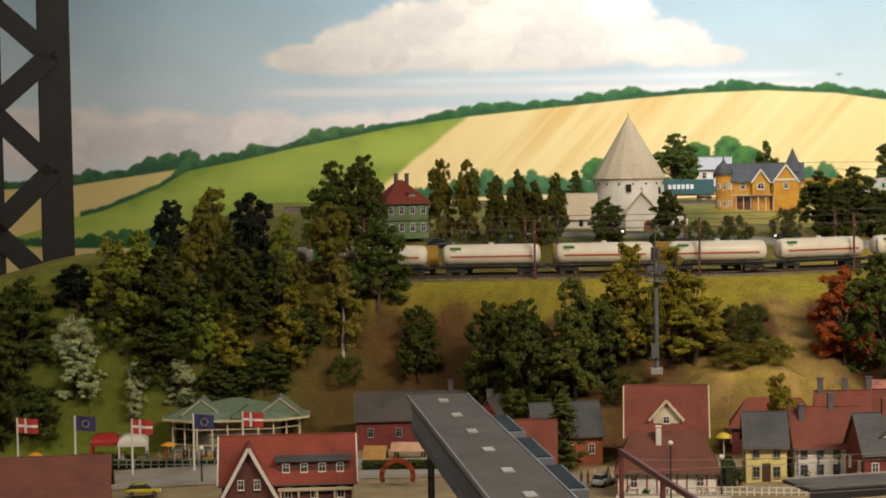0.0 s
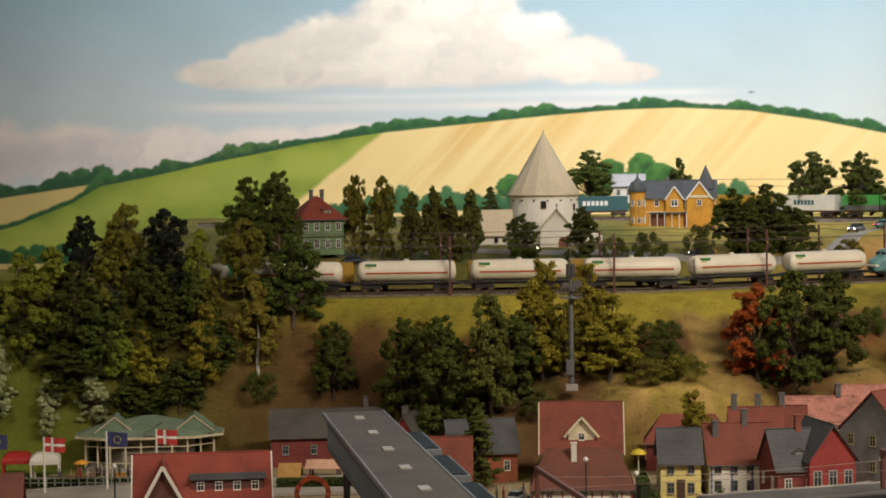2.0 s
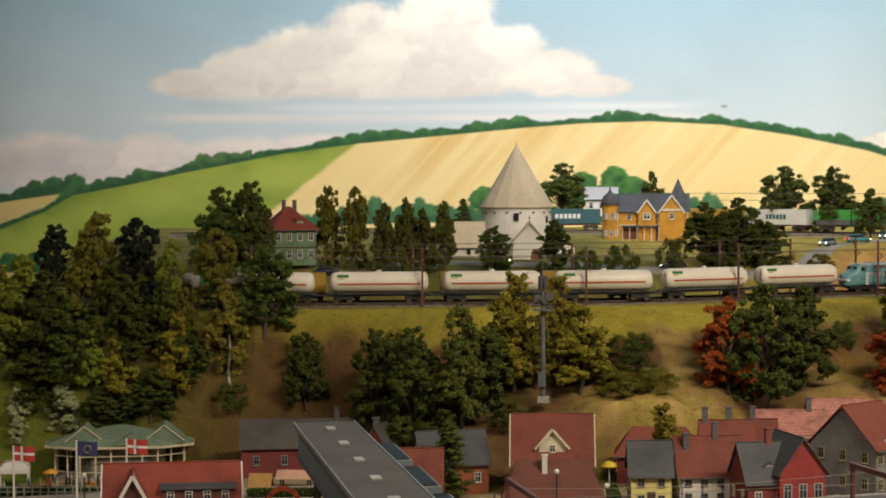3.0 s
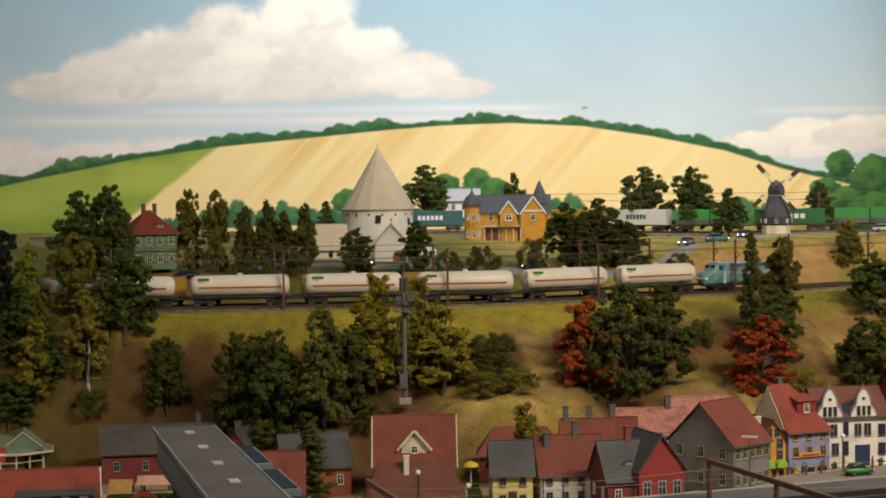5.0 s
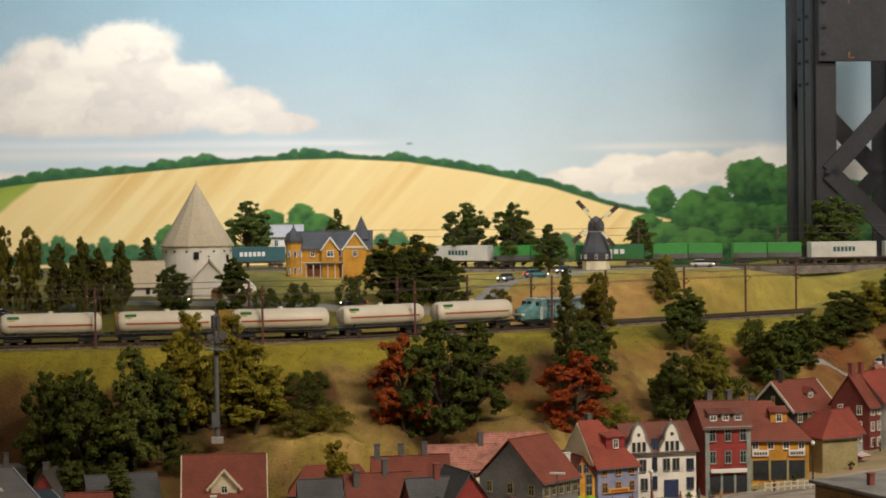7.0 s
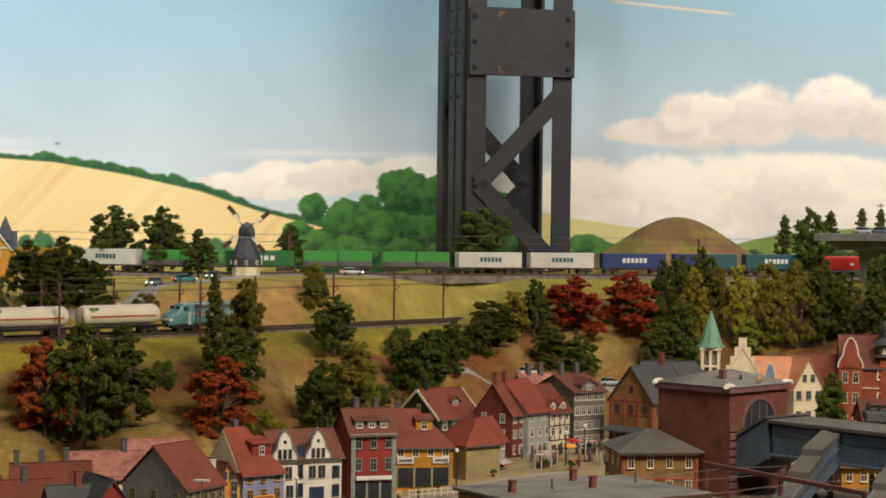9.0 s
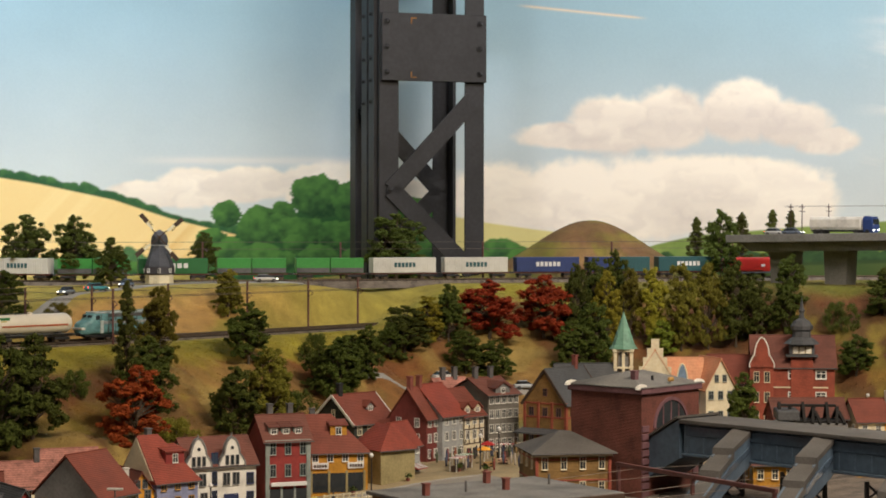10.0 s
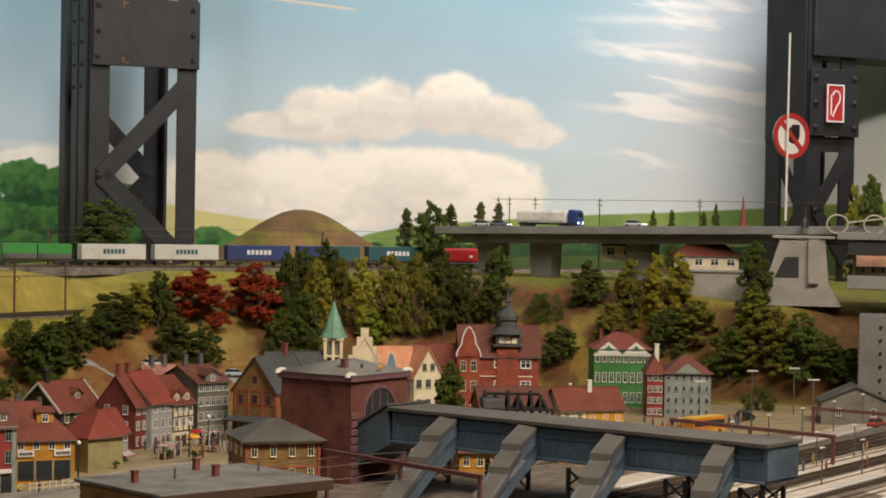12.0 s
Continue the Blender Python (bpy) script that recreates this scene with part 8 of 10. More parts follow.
octo = [(-PW / 2, -PD * 0.22), (-PW * 0.3, -PD / 2), (PW * 0.3, -PD / 2), (PW / 2, -PD * 0.22), (PW / 2, PD * 0.22), (PW * 0.3, PD / 2), (-PW * 0.3, PD / 2), (-PW / 2, PD * 0.22)]


def octo_slab(s, z0, z1, s2=None):
    bm = bmesh.new()
    a = [bm.verts.new((x * s, y * s, z0)) for x, y in octo]
    b = [bm.verts.new((x * (s2 or s), y * (s2 or s), z1)) for x, y in octo]
    bm.faces.new(a[::-1])
    bm.faces.new(b)
    for i in range(8):
        bm.faces.new((a[i], a[(i + 1) % 8], b[(i + 1) % 8], b[i]))
    return bm


part("floor", octo_slab(1.02, 0.0, 0.008), concrete, pv)
part("eave", octo_slab(1.16, PH, PH + 0.0038), cream_paint, pv)
part("eave_skirt", octo_slab(1.15, PH + 0.004, PH + 0.014, 0.86), green_felt, pv)
part("roof", octo_slab(0.86, PH + 0.0142, PH + 0.030, 0.12), green_felt, pv)
part("inner_core", octo_slab(0.7, 0.0082, PH), material("dim_interior", (0.24, 0.215, 0.175), 0.9, 0.3, 30, 100, 0.1), pv)
for i in range(8):
    (ax, ay), (bx, by) = octo[i], octo[(i + 1) % 8]
    n = max(2, int(math.hypot(bx - ax, by - ay) / 0.02))
    for k in range(n):
        q = k / n
        bm = bmesh.new()
        beam(bm, (ax + (bx - ax) * q, ay + (by - ay) * q, 0.008), (ax + (bx - ax) * q, ay + (by - ay) * q, PH), 0.0026)
        part("post", bm, cream_paint, pv)
    for zz in (0.016, 0.040):
        bm = bmesh.new()
        beam(bm, (ax, ay, zz), (bx, by, zz), 0.0014)
        part("glazing_bar", bm, cream_paint, pv)
bm = bmesh.new()
gable_body(bm, 0.05, 0.05, 0.004, 0.018, "y")
o = part("porch_gable", bm, green_felt, pv)
o.location = (0.02, -PD / 2 - 0.01, PH + 0.006)
for gx in (-0.052, 0.068):
    bm = bmesh.new()
    gable_body(bm, 0.060, 0.075, 0.004, 0.027, "y")
    o = part("roof_gable", bm, green_felt, pv)
    o.location = (gx, -0.042, PH + 0.006)
    for e in (-1, 1):
        bm = bmesh.new()
        beam(bm, (e * 0.030, -0.001, 0.004), (0, -0.001, 0.0275), 0.0018, 0.0016, up=(0, 1, 0))
        part("bargeboard", bm, cream_paint, o)

flag_red, flag_navy = material("red_flag_cloth", (0.42, 0.035, 0.03), 0.8, 0.1, 30, 200, 0.1), material("navy_flag_cloth", (0.03, 0.035, 0.11), 0.8, 0.1, 30, 200, 0.1)


def flag(x, y, ztop, cloth, cross):
    z0 = town_z(x) - 0.004
    t = thing("flagpole", x, y, z0, 4, "white flagpole with a red flag bearing a white cross" if cross else "white flagpole with a dark blue flag", "flagpole", "flagpoles along the street")
    h = ztop - z0
    bm = bmesh.new()
    tube(bm, (0, 0, 0), (0, 0, h), 0.0018, 0.0013, 8)
    part("pole", bm, white_paint, t)
    w, hh, n = 0.028, 0.021, 10
    cl = new("flag")
    cl.parent, cl.location = t, (0.0016, 0, h - 0.001)

    def wave_y(q, off=0.0):
        return 0.0016 * math.sin(q * 7.5) + off

    def strip(x0, x1, z0, z1, off, mat, nm, th=0.0005):
        bm = bmesh.new()
        a = []
        for i in range(n + 1):
            q = x0 + (x1 - x0) * i / n
            sag = -0.0022 * (q / w)
            a.append([bm.verts.new((q, wave_y(q / w, off) + d, z + sag)) for z, d in ((z0, 0), (z1, 0), (z1, th), (z0, th))])
        for r0, r1 in zip(a, a[1:]):
            for j in range(4):
                bm.faces.new((r0[j], r1[j], r1[(j + 1) % 4], r0[(j + 1) % 4]))
        bm.faces.new(a[0])
        bm.faces.new(a[-1][::-1])
        bmesh.ops.recalc_face_normals(bm, faces=bm.faces)
        return part(nm, bm, mat, cl, smooth=False)

    strip(0, w, -hh, 0, 0, cloth, "cloth")
    if cross:
        strip(0.0085, 0.0120, -hh, 0, -0.0005, sign_white, "cross_arm", 0.0015)
        strip(0, 0.0084, -hh / 2 - 0.0017, -hh / 2 + 0.0017, -0.0005, sign_white, "cross_arm", 0.0015)
        strip(0.0121, w, -hh / 2 - 0.0017, -hh / 2 + 0.0017, -0.0005, sign_white, "cross_arm", 0.0015)
    else:
        for k in range(12):
            a = k * math.tau / 12
            o = part("star_dot", rbox(-0.0006, 0, -0.0006, 0.0006, 0.0004, 0.0006, 0.0001), W["yellow"], cl)
            o.location = (w / 2 + 0.005 * math.cos(a), wave_y(0.5 + 0.005 * math.cos(a) / w, -0.0009), -hh / 2 - 0.001 + 0.005 * math.sin(a))


for fx, ft, zt in ((-0.618, 1, 1.170), (-0.535, 0, 1.172), (-0.453, 1, 1.166), (-0.364, 0, 1.172), (-0.293, 1, 1.174)):
    flag(fx, 2.86, zt, flag_red if ft else flag_navy, ft)


def party_tent(x, y, mat, label):
    t = thing("party_tent", x, y, town_z(x) - 0.003, 6, label, "tent")
    o = part("roof", lathe(((0.032, 0.031), (0.0305, 0.035), (0.020, 0.041), (0.006, 0.043)), 4), mat, t)
    o.matrix_basis = pose(0, 0, 0, 0, 0, 45)
    bm = bmesh.new()
    for k in range(4):
        bm2 = ((-0.0228, -0.0228, 0.0228, -0.0220), (-0.0228, 0.0220, 0.0228, 0.0228), (-0.0228, -0.0219, -0.0220, 0.0219), (0.0220, -0.0219, 0.0228, 0.0219))[k]
        box(bm, bm2[0], bm2[1], 0.026, bm2[2], bm2[3], 0.0309)
    part("valance", bm, mat, t)
    for sx in (-1, 1):
        for sy in (-1, 1):
            part("post", rbox(sx * 0.0205 - 0.0014, sy * 0.0205 - 0.0014, 0, sx * 0.0205 + 0.0014, sy * 0.0205 + 0.0014, 0.031, 0.0003), mat, t)


party_tent(-0.478, 3.03, white_paint, "white party tent with a pointed roof")
party_tent(-0.525, 3.06, sign_red, "red party tent with a pointed roof")


def picket_fence(ax, ay, bx, by, h, mat, label, pitch=0.009):
    ln = math.hypot(bx - ax, by - ay)
    t = thing("fence", ax, ay, town_z((ax + bx) / 2) - 0.002, math.degrees(math.atan2(by - ay, bx - ax)), label, "fence")
    me = mesh_of("picket", rbox(-0.001, -0.0008, 0, 0.001, 0.0008, h, 0.0002), mat)
    for k in range(int(ln / pitch) + 1):
        o = new("picket", me)
        o.parent, o.location = t, (k * pitch, 0, 0)
    for zz in (h * 0.3, h * 0.8):
        part("rail", rbox(0, 0.0008, zz, ln, 0.0018, zz + 0.0014, 0.0002), mat, t)
    return t


picket_fence(-0.52, 2.93, -0.20, 2.90, 0.014, W["greygreen"], "low green fence before the pavilion garden", 0.012)
picket_fence(0.30, 2.46, 0.66, 2.40, 0.012, white_paint, "low white picket fence by the street")
picket_fence(1.02, 2.56, 1.30, 2.60, 0.012, cream_paint, "pale fence by the square", 0.010)

# ---------------------------------------------------------------- street furniture, vehicles


def street_lamp(x, y, h=0.085, label="slim grey street lamp with a flat head"):
    t = thing("street_lamp", x, y, town_z(x) - 0.002, -30, label, "street lamp", "street lamps")
    bm = bmesh.new()
    tube(bm, (0, 0, 0), (0, 0, h), 0.0013, 0.0009, 8)
    part("post", bm, chim_grey, t)
    part("head", rbox(-0.010, -0.003, h - 0.001, 0.010, 0.003, h + 0.0018, 0.0006), material("lamp_head", (0.5, 0.49, 0.46), 0.5, 0.1, 20, 100, 0.0), t)


for lx, ly in ((2.42, 2.70), (2.52, 2.70), (2.395, 2.515), (2.20, 2.58), (0.70, 2.45)):
    street_lamp(lx, ly)


def platform_lamp(x, y):
    t = thing("platform_lamp", x, y, town_z(x) + 0.005, 24, "slim pale lamp post on a station platform", "lamp", "platform lamps")
    bm = bmesh.new()
    tube(bm, (0, 0, 0), (0, 0, 0.050), 0.0010, 0.0008, 6)
    part("post", bm, chim_grey, t)
    part("head", rbox(-0.006, -0.0015, 0.0495, 0.006, 0.0015, 0.0512, 0.0004), sign_white, t)


for px0, py0, ang in ((1.615, 2.07, 26), (1.374, 1.811, 24), (1.239, 1.656, 24)):
    for k in range(6):
        d = 0.42 + 0.14 * k
        platform_lamp(px0 + d * math.cos(radians(ang)), py0 + d * math.sin(radians(ang)))


def globe_lamp(x, y, h=0.05):
    t = thing("street_lamp", x, y, town_z(x) - 0.002, 0, "dark street lamp post with a pale globe", "street lamp", "street lamps")
    bm = bmesh.new()
    tube(bm, (0, 0, 0), (0, 0, h), 0.0012, 0.0009, 8)
    part("post", bm, black_metal, t)
    o = part("globe", lathe(((0.0006, 0), (0.0026, 0.0012), (0.0034, 0.0034), (0.0026, 0.0056), (0.0006, 0.0068)), 12), sign_white, t, smooth=True)
    o.location = (0, 0, h)


for lx, ly in ((-0.34, 2.75), (0.34, 2.45), (0.645, 2.44), (0.275, 2.43), (0.862, 2.57), (1.13, 2.66), (1.40, 2.80), (1.34, 2.74), (2.18, 2.92)):
    globe_lamp(lx, ly, 0.075 if lx == 0.275 else 0.05)


def car(x, y, z, turn, col, label, ln=0.049, lights=False, group="parked cars"):
    t = thing("car", x, y, z, turn, label, "car", group)
    m = material("car_paint_" + "_".join(str(int(c * 100)) for c in col), col, 0.25, 0.06, 20, 200, 0.0)
    hw = ln * 0.2
    part("body", loft([(-ln / 2, hw * 0.85, 0.004, 0.009), (-ln / 2 + 0.003, hw, 0.003, 0.0105), (0, hw * 1.02, 0.003, 0.0108), (ln / 2 - 0.008, hw, 0.003, 0.0098), (ln / 2, hw * 0.8, 0.004, 0.007)], 16, 5), m, t, smooth=True)
    part("cabin", loft([(-ln * 0.42, hw * 0.78, 0.0095, 0.0105), (-ln * 0.30, hw * 0.80, 0.0095, 0.0160), (ln * 0.06, hw * 0.80, 0.0095, 0.0163), (ln * 0.24, hw * 0.84, 0.0095, 0.0104)], 16, 5), pane_dark, t, smooth=True)
    part("roof", loft([(-ln * 0.31, hw * 0.62, 0.0150, 0.0166), (ln * 0.07, hw * 0.62, 0.0152, 0.0169)], 14, 5), m, t, smooth=True)
    for sx in (-0.30, 0.31):
        for s in (-1, 1):
            bm = bmesh.new()
            tube(bm, (sx * ln, s * (hw - 0.0022), 0.0036), (sx * ln, s * (hw + 0.0003), 0.0036), 0.0036, 0.0036, 12)
            wh = part("wheel", bm, rubber, t)
            bm = bmesh.new()
            tube(bm, (sx * ln, s * (hw + 0.0003), 0.0036), (sx * ln, s * (hw + 0.0007), 0.0036), 0.002, 0.0018, 10)
            part("rim", bm, chim_grey, wh)
    for s in (-1, 1):
        part("headlight", rbox(ln / 2 - 0.0014, s * hw * 0.62 - 0.0012, 0.0062, ln / 2 + 0.0002, s * hw * 0.62 + 0.0012, 0.008, 0.0002), lamp_glow if lights else sign_white, t)
        part("tail_light", rbox(-ln / 2 - 0.0003, s * hw * 0.68 - 0.001, 0.0068, -ln / 2 + 0.001, s * hw * 0.68 + 0.001, 0.009, 0.0002), tail_glow if lights else sign_red, t)
    return t


def road_car(x, col, label, back=False, lights=True):
    a = math.degrees(math.atan2(upper_road(x + 0.02) - upper_road(x - 0.02), 0.04))
    side = 0.012 if back else -0.012
    car(x, upper_road(x) + side, ground_z(x, upper_road(x) + side) + 0.0018, a + (180 if back else 0), col, label, lights=lights, group="cars on the upper road")


road_car(0.945, (0.20, 0.23, 0.26), "grey-blue hatchback on the upper road", True)
road_car(1.01, (0.08, 0.28, 0.30), "turquoise estate car with red tail lights")
road_car(1.10, (0.16, 0.20, 0.27), "blue-grey car on the upper road", True)
road_car(1.42, (0.55, 0.54, 0.52), "white car on the upper road")
road_car(0.62, (0.03, 0.03, 0.035), "black car on the upper road", True)
road_car(0.30, (0.10, 0.10, 0.11), "dark car on the upper road")
car(-0.005, 3.52, ground_z(-0.005, 3.52) + 0.0005, 10, (0.02, 0.025, 0.05), "dark blue car beside the green house", lights=False)
car(0.872, 2.535, town_z(0.872) + 0.0035, 12, (0.03, 0.22, 0.04), "small green car on the town street", 0.040)
car(-0.41, 2.67, town_z(-0.41) + 0.0035, 8, (0.45, 0.36, 0.03), "yellow sports car on the western street", 0.048)
car(0.205, 2.60, town_z(0.205) + 0.0005, 60, (0.45, 0.47, 0.50), "silver car parked beside the brick house", 0.044)
car(1.735, 3.385, ground_z(1.735, 3.385) + 0.002, -12, (0.42, 0.46, 0.50), "silver car parked behind the street", 0.044)
car(1.560, 3.366, ground_z(1.560, 3.366) + 0.003, 8, (0.60, 0.58, 0.55), "white and red ambulance behind the houses", 0.05)
car(2.383, 2.675, town_z(2.38) + 0.0005, 8, (0.02, 0.02, 0.022), "black car parked on the square", 0.044)
car(2.50, 2.47, town_z(2.5) + 0.0005, 20, (0.30, 0.05, 0.03), "red car parked beside the grey shed", 0.046)
# yellow bus
bs = thing("bus", 2.172, 2.535, town_z(2.17) + 0.0005, 14, "orange bus with a yellow roof on the square", "bus")
bs.scale = (0.82, 0.9, 0.82)
part("body", loft([(-0.055, 0.0135, 0.005, 0.034), (-0.053, 0.0142, 0.004, 0.036), (0.053, 0.0142, 0.004, 0.036), (0.055, 0.0135, 0.005, 0.034)], 20, 8), material("bus_orange", (0.55, 0.20, 0.02), 0.35, 0.1, 20, 200, 0.0), bs)
part("roof", rbox(-0.053, -0.0125, 0.0345, 0.053, 0.0125, 0.0372, 0.001), material("bus_yellow", (0.60, 0.42, 0.05), 0.45, 0.1, 20, 200, 0.0), bs, "yellow bus roof")
part("window_band", rbox(-0.050, -0.0146, 0.019, 0.050, -0.0136, 0.030, 0.0003), pane_dark, bs)
part("skirt", rbox(-0.052, -0.0147, 0.005, 0.052, -0.0137, 0.012, 0.0003), W["orange"], bs)
for sx in (-0.032, 0.034):
    bm = bmesh.new()
    tube(bm, (sx, -0.0149, 0.0056), (sx, 0.0149, 0.0056), 0.0056, 0.0056, 14)
    part("wheel", bm, rubber, bs)
# lorry and cars on the viaduct
vdir = -67.8


def on_deck(d, side):
    c, s = math.cos(radians(vdir)), math.sin(radians(vdir))
    return 2.425 + c * d - s * side, 3.757 + s * d + c * side, 1.516 + 0.0175 * d + 0.0004


lx, ly, lz = on_deck(0.265, 0.045)
lr = thing("articulated_lorry", lx, ly, lz, vdir, "lorry with a pale trailer and a blue cab", "lorry")
part("cab", loft([(0.048, 0.0135, 0.005, 0.038), (0.051, 0.014, 0.004, 0.040), (0.069, 0.014, 0.004, 0.038), (0.072, 0.013, 0.005, 0.020)], 18, 7), material("lorry_blue", (0.03, 0.06, 0.20), 0.3, 0.1, 20, 200, 0.0), lr)
part("windscreen", rbox(0.0705, -0.011, 0.022, 0.0725, 0.011, 0.033, 0.0004), pane_dark, lr)
part("trailer_body", loft([(-0.085, 0.012, 0.012, 0.034), (-0.083, 0.0138, 0.010, 0.038), (0.040, 0.0138, 0.010, 0.038), (0.042, 0.012, 0.012, 0.034)], 18, 6), W["white"], lr)
part("chassis", rbox(-0.084, -0.008, 0.006, 0.06, 0.008, 0.0098, 0.0004), black_metal, lr)
for sx in (-0.070, -0.056, 0.030, 0.058):
    bm = bmesh.new()
    tube(bm, (sx, -0.0140, 0.0056), (sx, 0.0140, 0.0056), 0.0056, 0.0056, 12)
    part("wheel", bm, rubber, lr)
for s in (-1, 1):
    part("headlight", rbox(0.0715, s * 0.0095 - 0.0015, 0.009, 0.0735, s * 0.0095 + 0.0015, 0.012, 0.0003), lamp_glow, lr)
for d, sd, col, lb in ((0.13, 0.045, (0.12, 0.14, 0.18), "dark car with bright headlights on the viaduct"), (0.085, 0.045, (0.5, 0.49, 0.47), "white car with bright headlights on the viaduct"), (0.44, 0.10, (0.52, 0.51, 0.50), "white car on the viaduct")):
    cx, cy, cz = on_deck(d, sd)
    car(cx, cy, cz, vdir, col, lb, lights=True, group="cars on the viaduct")
# wooden line poles beside the viaduct
for d in (0.03, 0.06, 0.13, 0.30, 0.55):
    cx, cy, cz = on_deck(d, 0.185)
    pl = thing("power_pole", cx, cy, 1.41, vdir, "wooden power pole with two cross arms", "pole", "power poles")
    bm = bmesh.new()
    tube(bm, (0, 0, 0), (0, 0, 0.178), 0.0016, 0.0011, 7)
    part("post", bm, timber, pl)
    for zz in (0.170, 0.161):
        part("cross_arm", rbox(-0.0008, -0.011, zz, 0.0008, 0.011, zz + 0.0014, 0.0002), timber, pl)
for k in range(3):
    w1 = wire("power_line", [(*on_deck(0.02 + 0.09 * i, 0.185 + 0.009 * (k - 1))[:2], 1.583 + 0.0 * i) for i in range(10)], 0.0005, wire_mat)
    tagged(w1, "thin power line between wooden poles", "wire", kind="structure")
rs = thing("red_marker", *on_deck(0.62, 0.25)[:2], 1.50, 0, "slim red conical marker beyond the viaduct", "marker")
part("cone", lathe(((0.016, 0.0), (0.006, 0.045), (0.0008, 0.095)), 10), material("dull_red_paint", (0.25, 0.05, 0.035), 0.7, 0.2, 30, 200, 0.1), rs)

# parasol, arch and garden things
um = thing("parasol", 0.362, 2.585, town_z(0.362) - 0.002, 0, "open yellow parasol in the inn's garden", "parasol")
bm = bmesh.new()
tube(bm, (0, 0, 0), (0, 0, 0.060), 0.0009)
part("pole", bm, white_paint, um)
o = part("canopy", lathe(((0.0106, 0.0), (0.011, 0.0008), (0.0075, 0.005), (0.0004, 0.0075)), 12), material("parasol_yellow", (0.60, 0.45, 0.03), 0.7, 0.1, 30, 100, 0.05), um)
o.location = (0, 0, 0.056)
ar = thing("rose_arch", -0.066, 2.655, town_z(-0.066) - 0.003, 2, "round rust-red garden arch with climbing plants", "arch")
bm = bmesh.new()
pts = [(0.021 * math.cos(a), 0.019 + 0.021 * math.sin(a)) for a in np.linspace(-0.4, math.pi + 0.4, 18)]
for (a, b), (c, d) in zip(pts, pts[1:]):
    beam(bm, (a, 0, b), (c, 0, d), 0.0065, 0.005, up=(0, 1, 0))
part("arch", bm, leaf_mat("rust_climber", (0.30, 0.07, 0.02), (0.12, 0.03, 0.012)), ar)
hedge_leaf = leaf_mat("clipped_hedge_leaves", (0.09, 0.13, 0.03), (0.03, 0.05, 0.014))


def hedge(ax, ay, bx, by, h, w, label):
    rng = random.Random(int(ax * 1000) + 3)
    ln = math.hypot(bx - ax, by - ay)
    t = thing("hedge", ax, ay, town_z((ax + bx) / 2) - 0.003, math.degrees(math.atan2(by - ay, bx - ax)), label, "hedge")
    part("core", rbox(0, -w / 2, 0, ln, w / 2, h * 0.94, 0.002), material("hedge_core", (0.02, 0.03, 0.01), 0.95, 0.3, 40, 200, 0.3), t)
    vs, fs = [], []
    for _ in range(int(ln * 26000 * (h + w) / 0.04)):
        f = rng.random()
        p = Vector((rng.uniform(0, ln), -w / 2, rng.uniform(0, h))) if f < 0.5 else Vector((rng.uniform(0, ln), rng.uniform(-w / 2, w / 2), h * 0.95))
        n = Vector((rng.uniform(-1, 1), rng.uniform(-1, 0.4), rng.uniform(-0.3, 1))).normalized()
        a = n.orthogonal().normalized() * rng.uniform(0.0012, 0.0024)
        b = n.cross(a)
        i = len(vs)
        vs += [p - a - b, p + a - b, p + a + b, p - a + b]
        fs.append((i, i + 1, i + 2, i + 3))
    me = bpy.data.meshes.new("leaves")
    me.from_pydata([tuple(v) for v in vs], [], fs)
    me.materials.append(hedge_leaf)
    o = new("leaves", me)
    o.parent = t
    o["kind"] = "stuff"


hedge(-0.118, 2.80, 0.0, 2.79, 0.016, 0.018, "clipped green hedge along the street")
hedge(-0.54, 2.942, -0.21, 2.912, 0.009, 0.008, "low clipped hedge along the terrace fence")
hedge(0.36, 2.52, 0.366, 2.60, 0.03, 0.012, "tall hedge beside the yellow house")
hedge(1.49, 2.86, 1.56, 2.80, 0.008, 0.02, "low green planting on the square")
# picnic roofs
for k, (x0, y0, col, lb) in enumerate(((-0.055, 2.88, W["salmon"], "open picnic shelter with a rust-coloured roof"), (-0.105, 2.87, W["ochre"], "small thatched hut with a steep roof"))):
    t = thing("shelter", x0, y0, town_z(x0) - 0.003, -8, lb, "shelter", "garden shelters")
    if k == 0:
        for sx in (-1, 1):
            for sy in (0, 1):
                part("post", rbox(sx * 0.02 - 0.0012, sy * 0.024, 0, sx * 0.02 + 0.0012, sy * 0.024 + 0.0024, 0.018, 0.0003), timber, t)
    else:
        part("wall", rbox(-0.010, 0.004, 0, 0.010, 0.022, 0.010, 0.0005), timber, t)
    for b in roof_slabs(0.048 if k == 0 else 0.028, 0.026, 0.0182 if k == 0 else 0.008, 0.0262 if k == 0 else 0.024, "x", 0.003):
        part("roof", b, col, t)
# platform canopy by the street
cn = thing("platform_canopy", 0.36, 2.04, town_z(0.5) - 0.004, 16, "long grey platform canopy with a pale edge", "canopy")
part("roof", rbox(0, -0.03, 0.082, 0.62, 0.03, 0.086, 0.0008), roof_felt, cn)
part("edge", rbox(0, 0.0302, 0.081, 0.62, 0.0315, 0.0875, 0.0004), concrete, cn)
part("dark_fascia", rbox(0, -0.0318, 0.074, 0.62, -0.0302, 0.0855, 0.0004), black_metal, cn)
for k in range(7):
    part("post", rbox(0.03 + k * 0.09, -0.002, 0, 0.034 + k * 0.09, 0.002, 0.082, 0.0004), black_metal, cn)

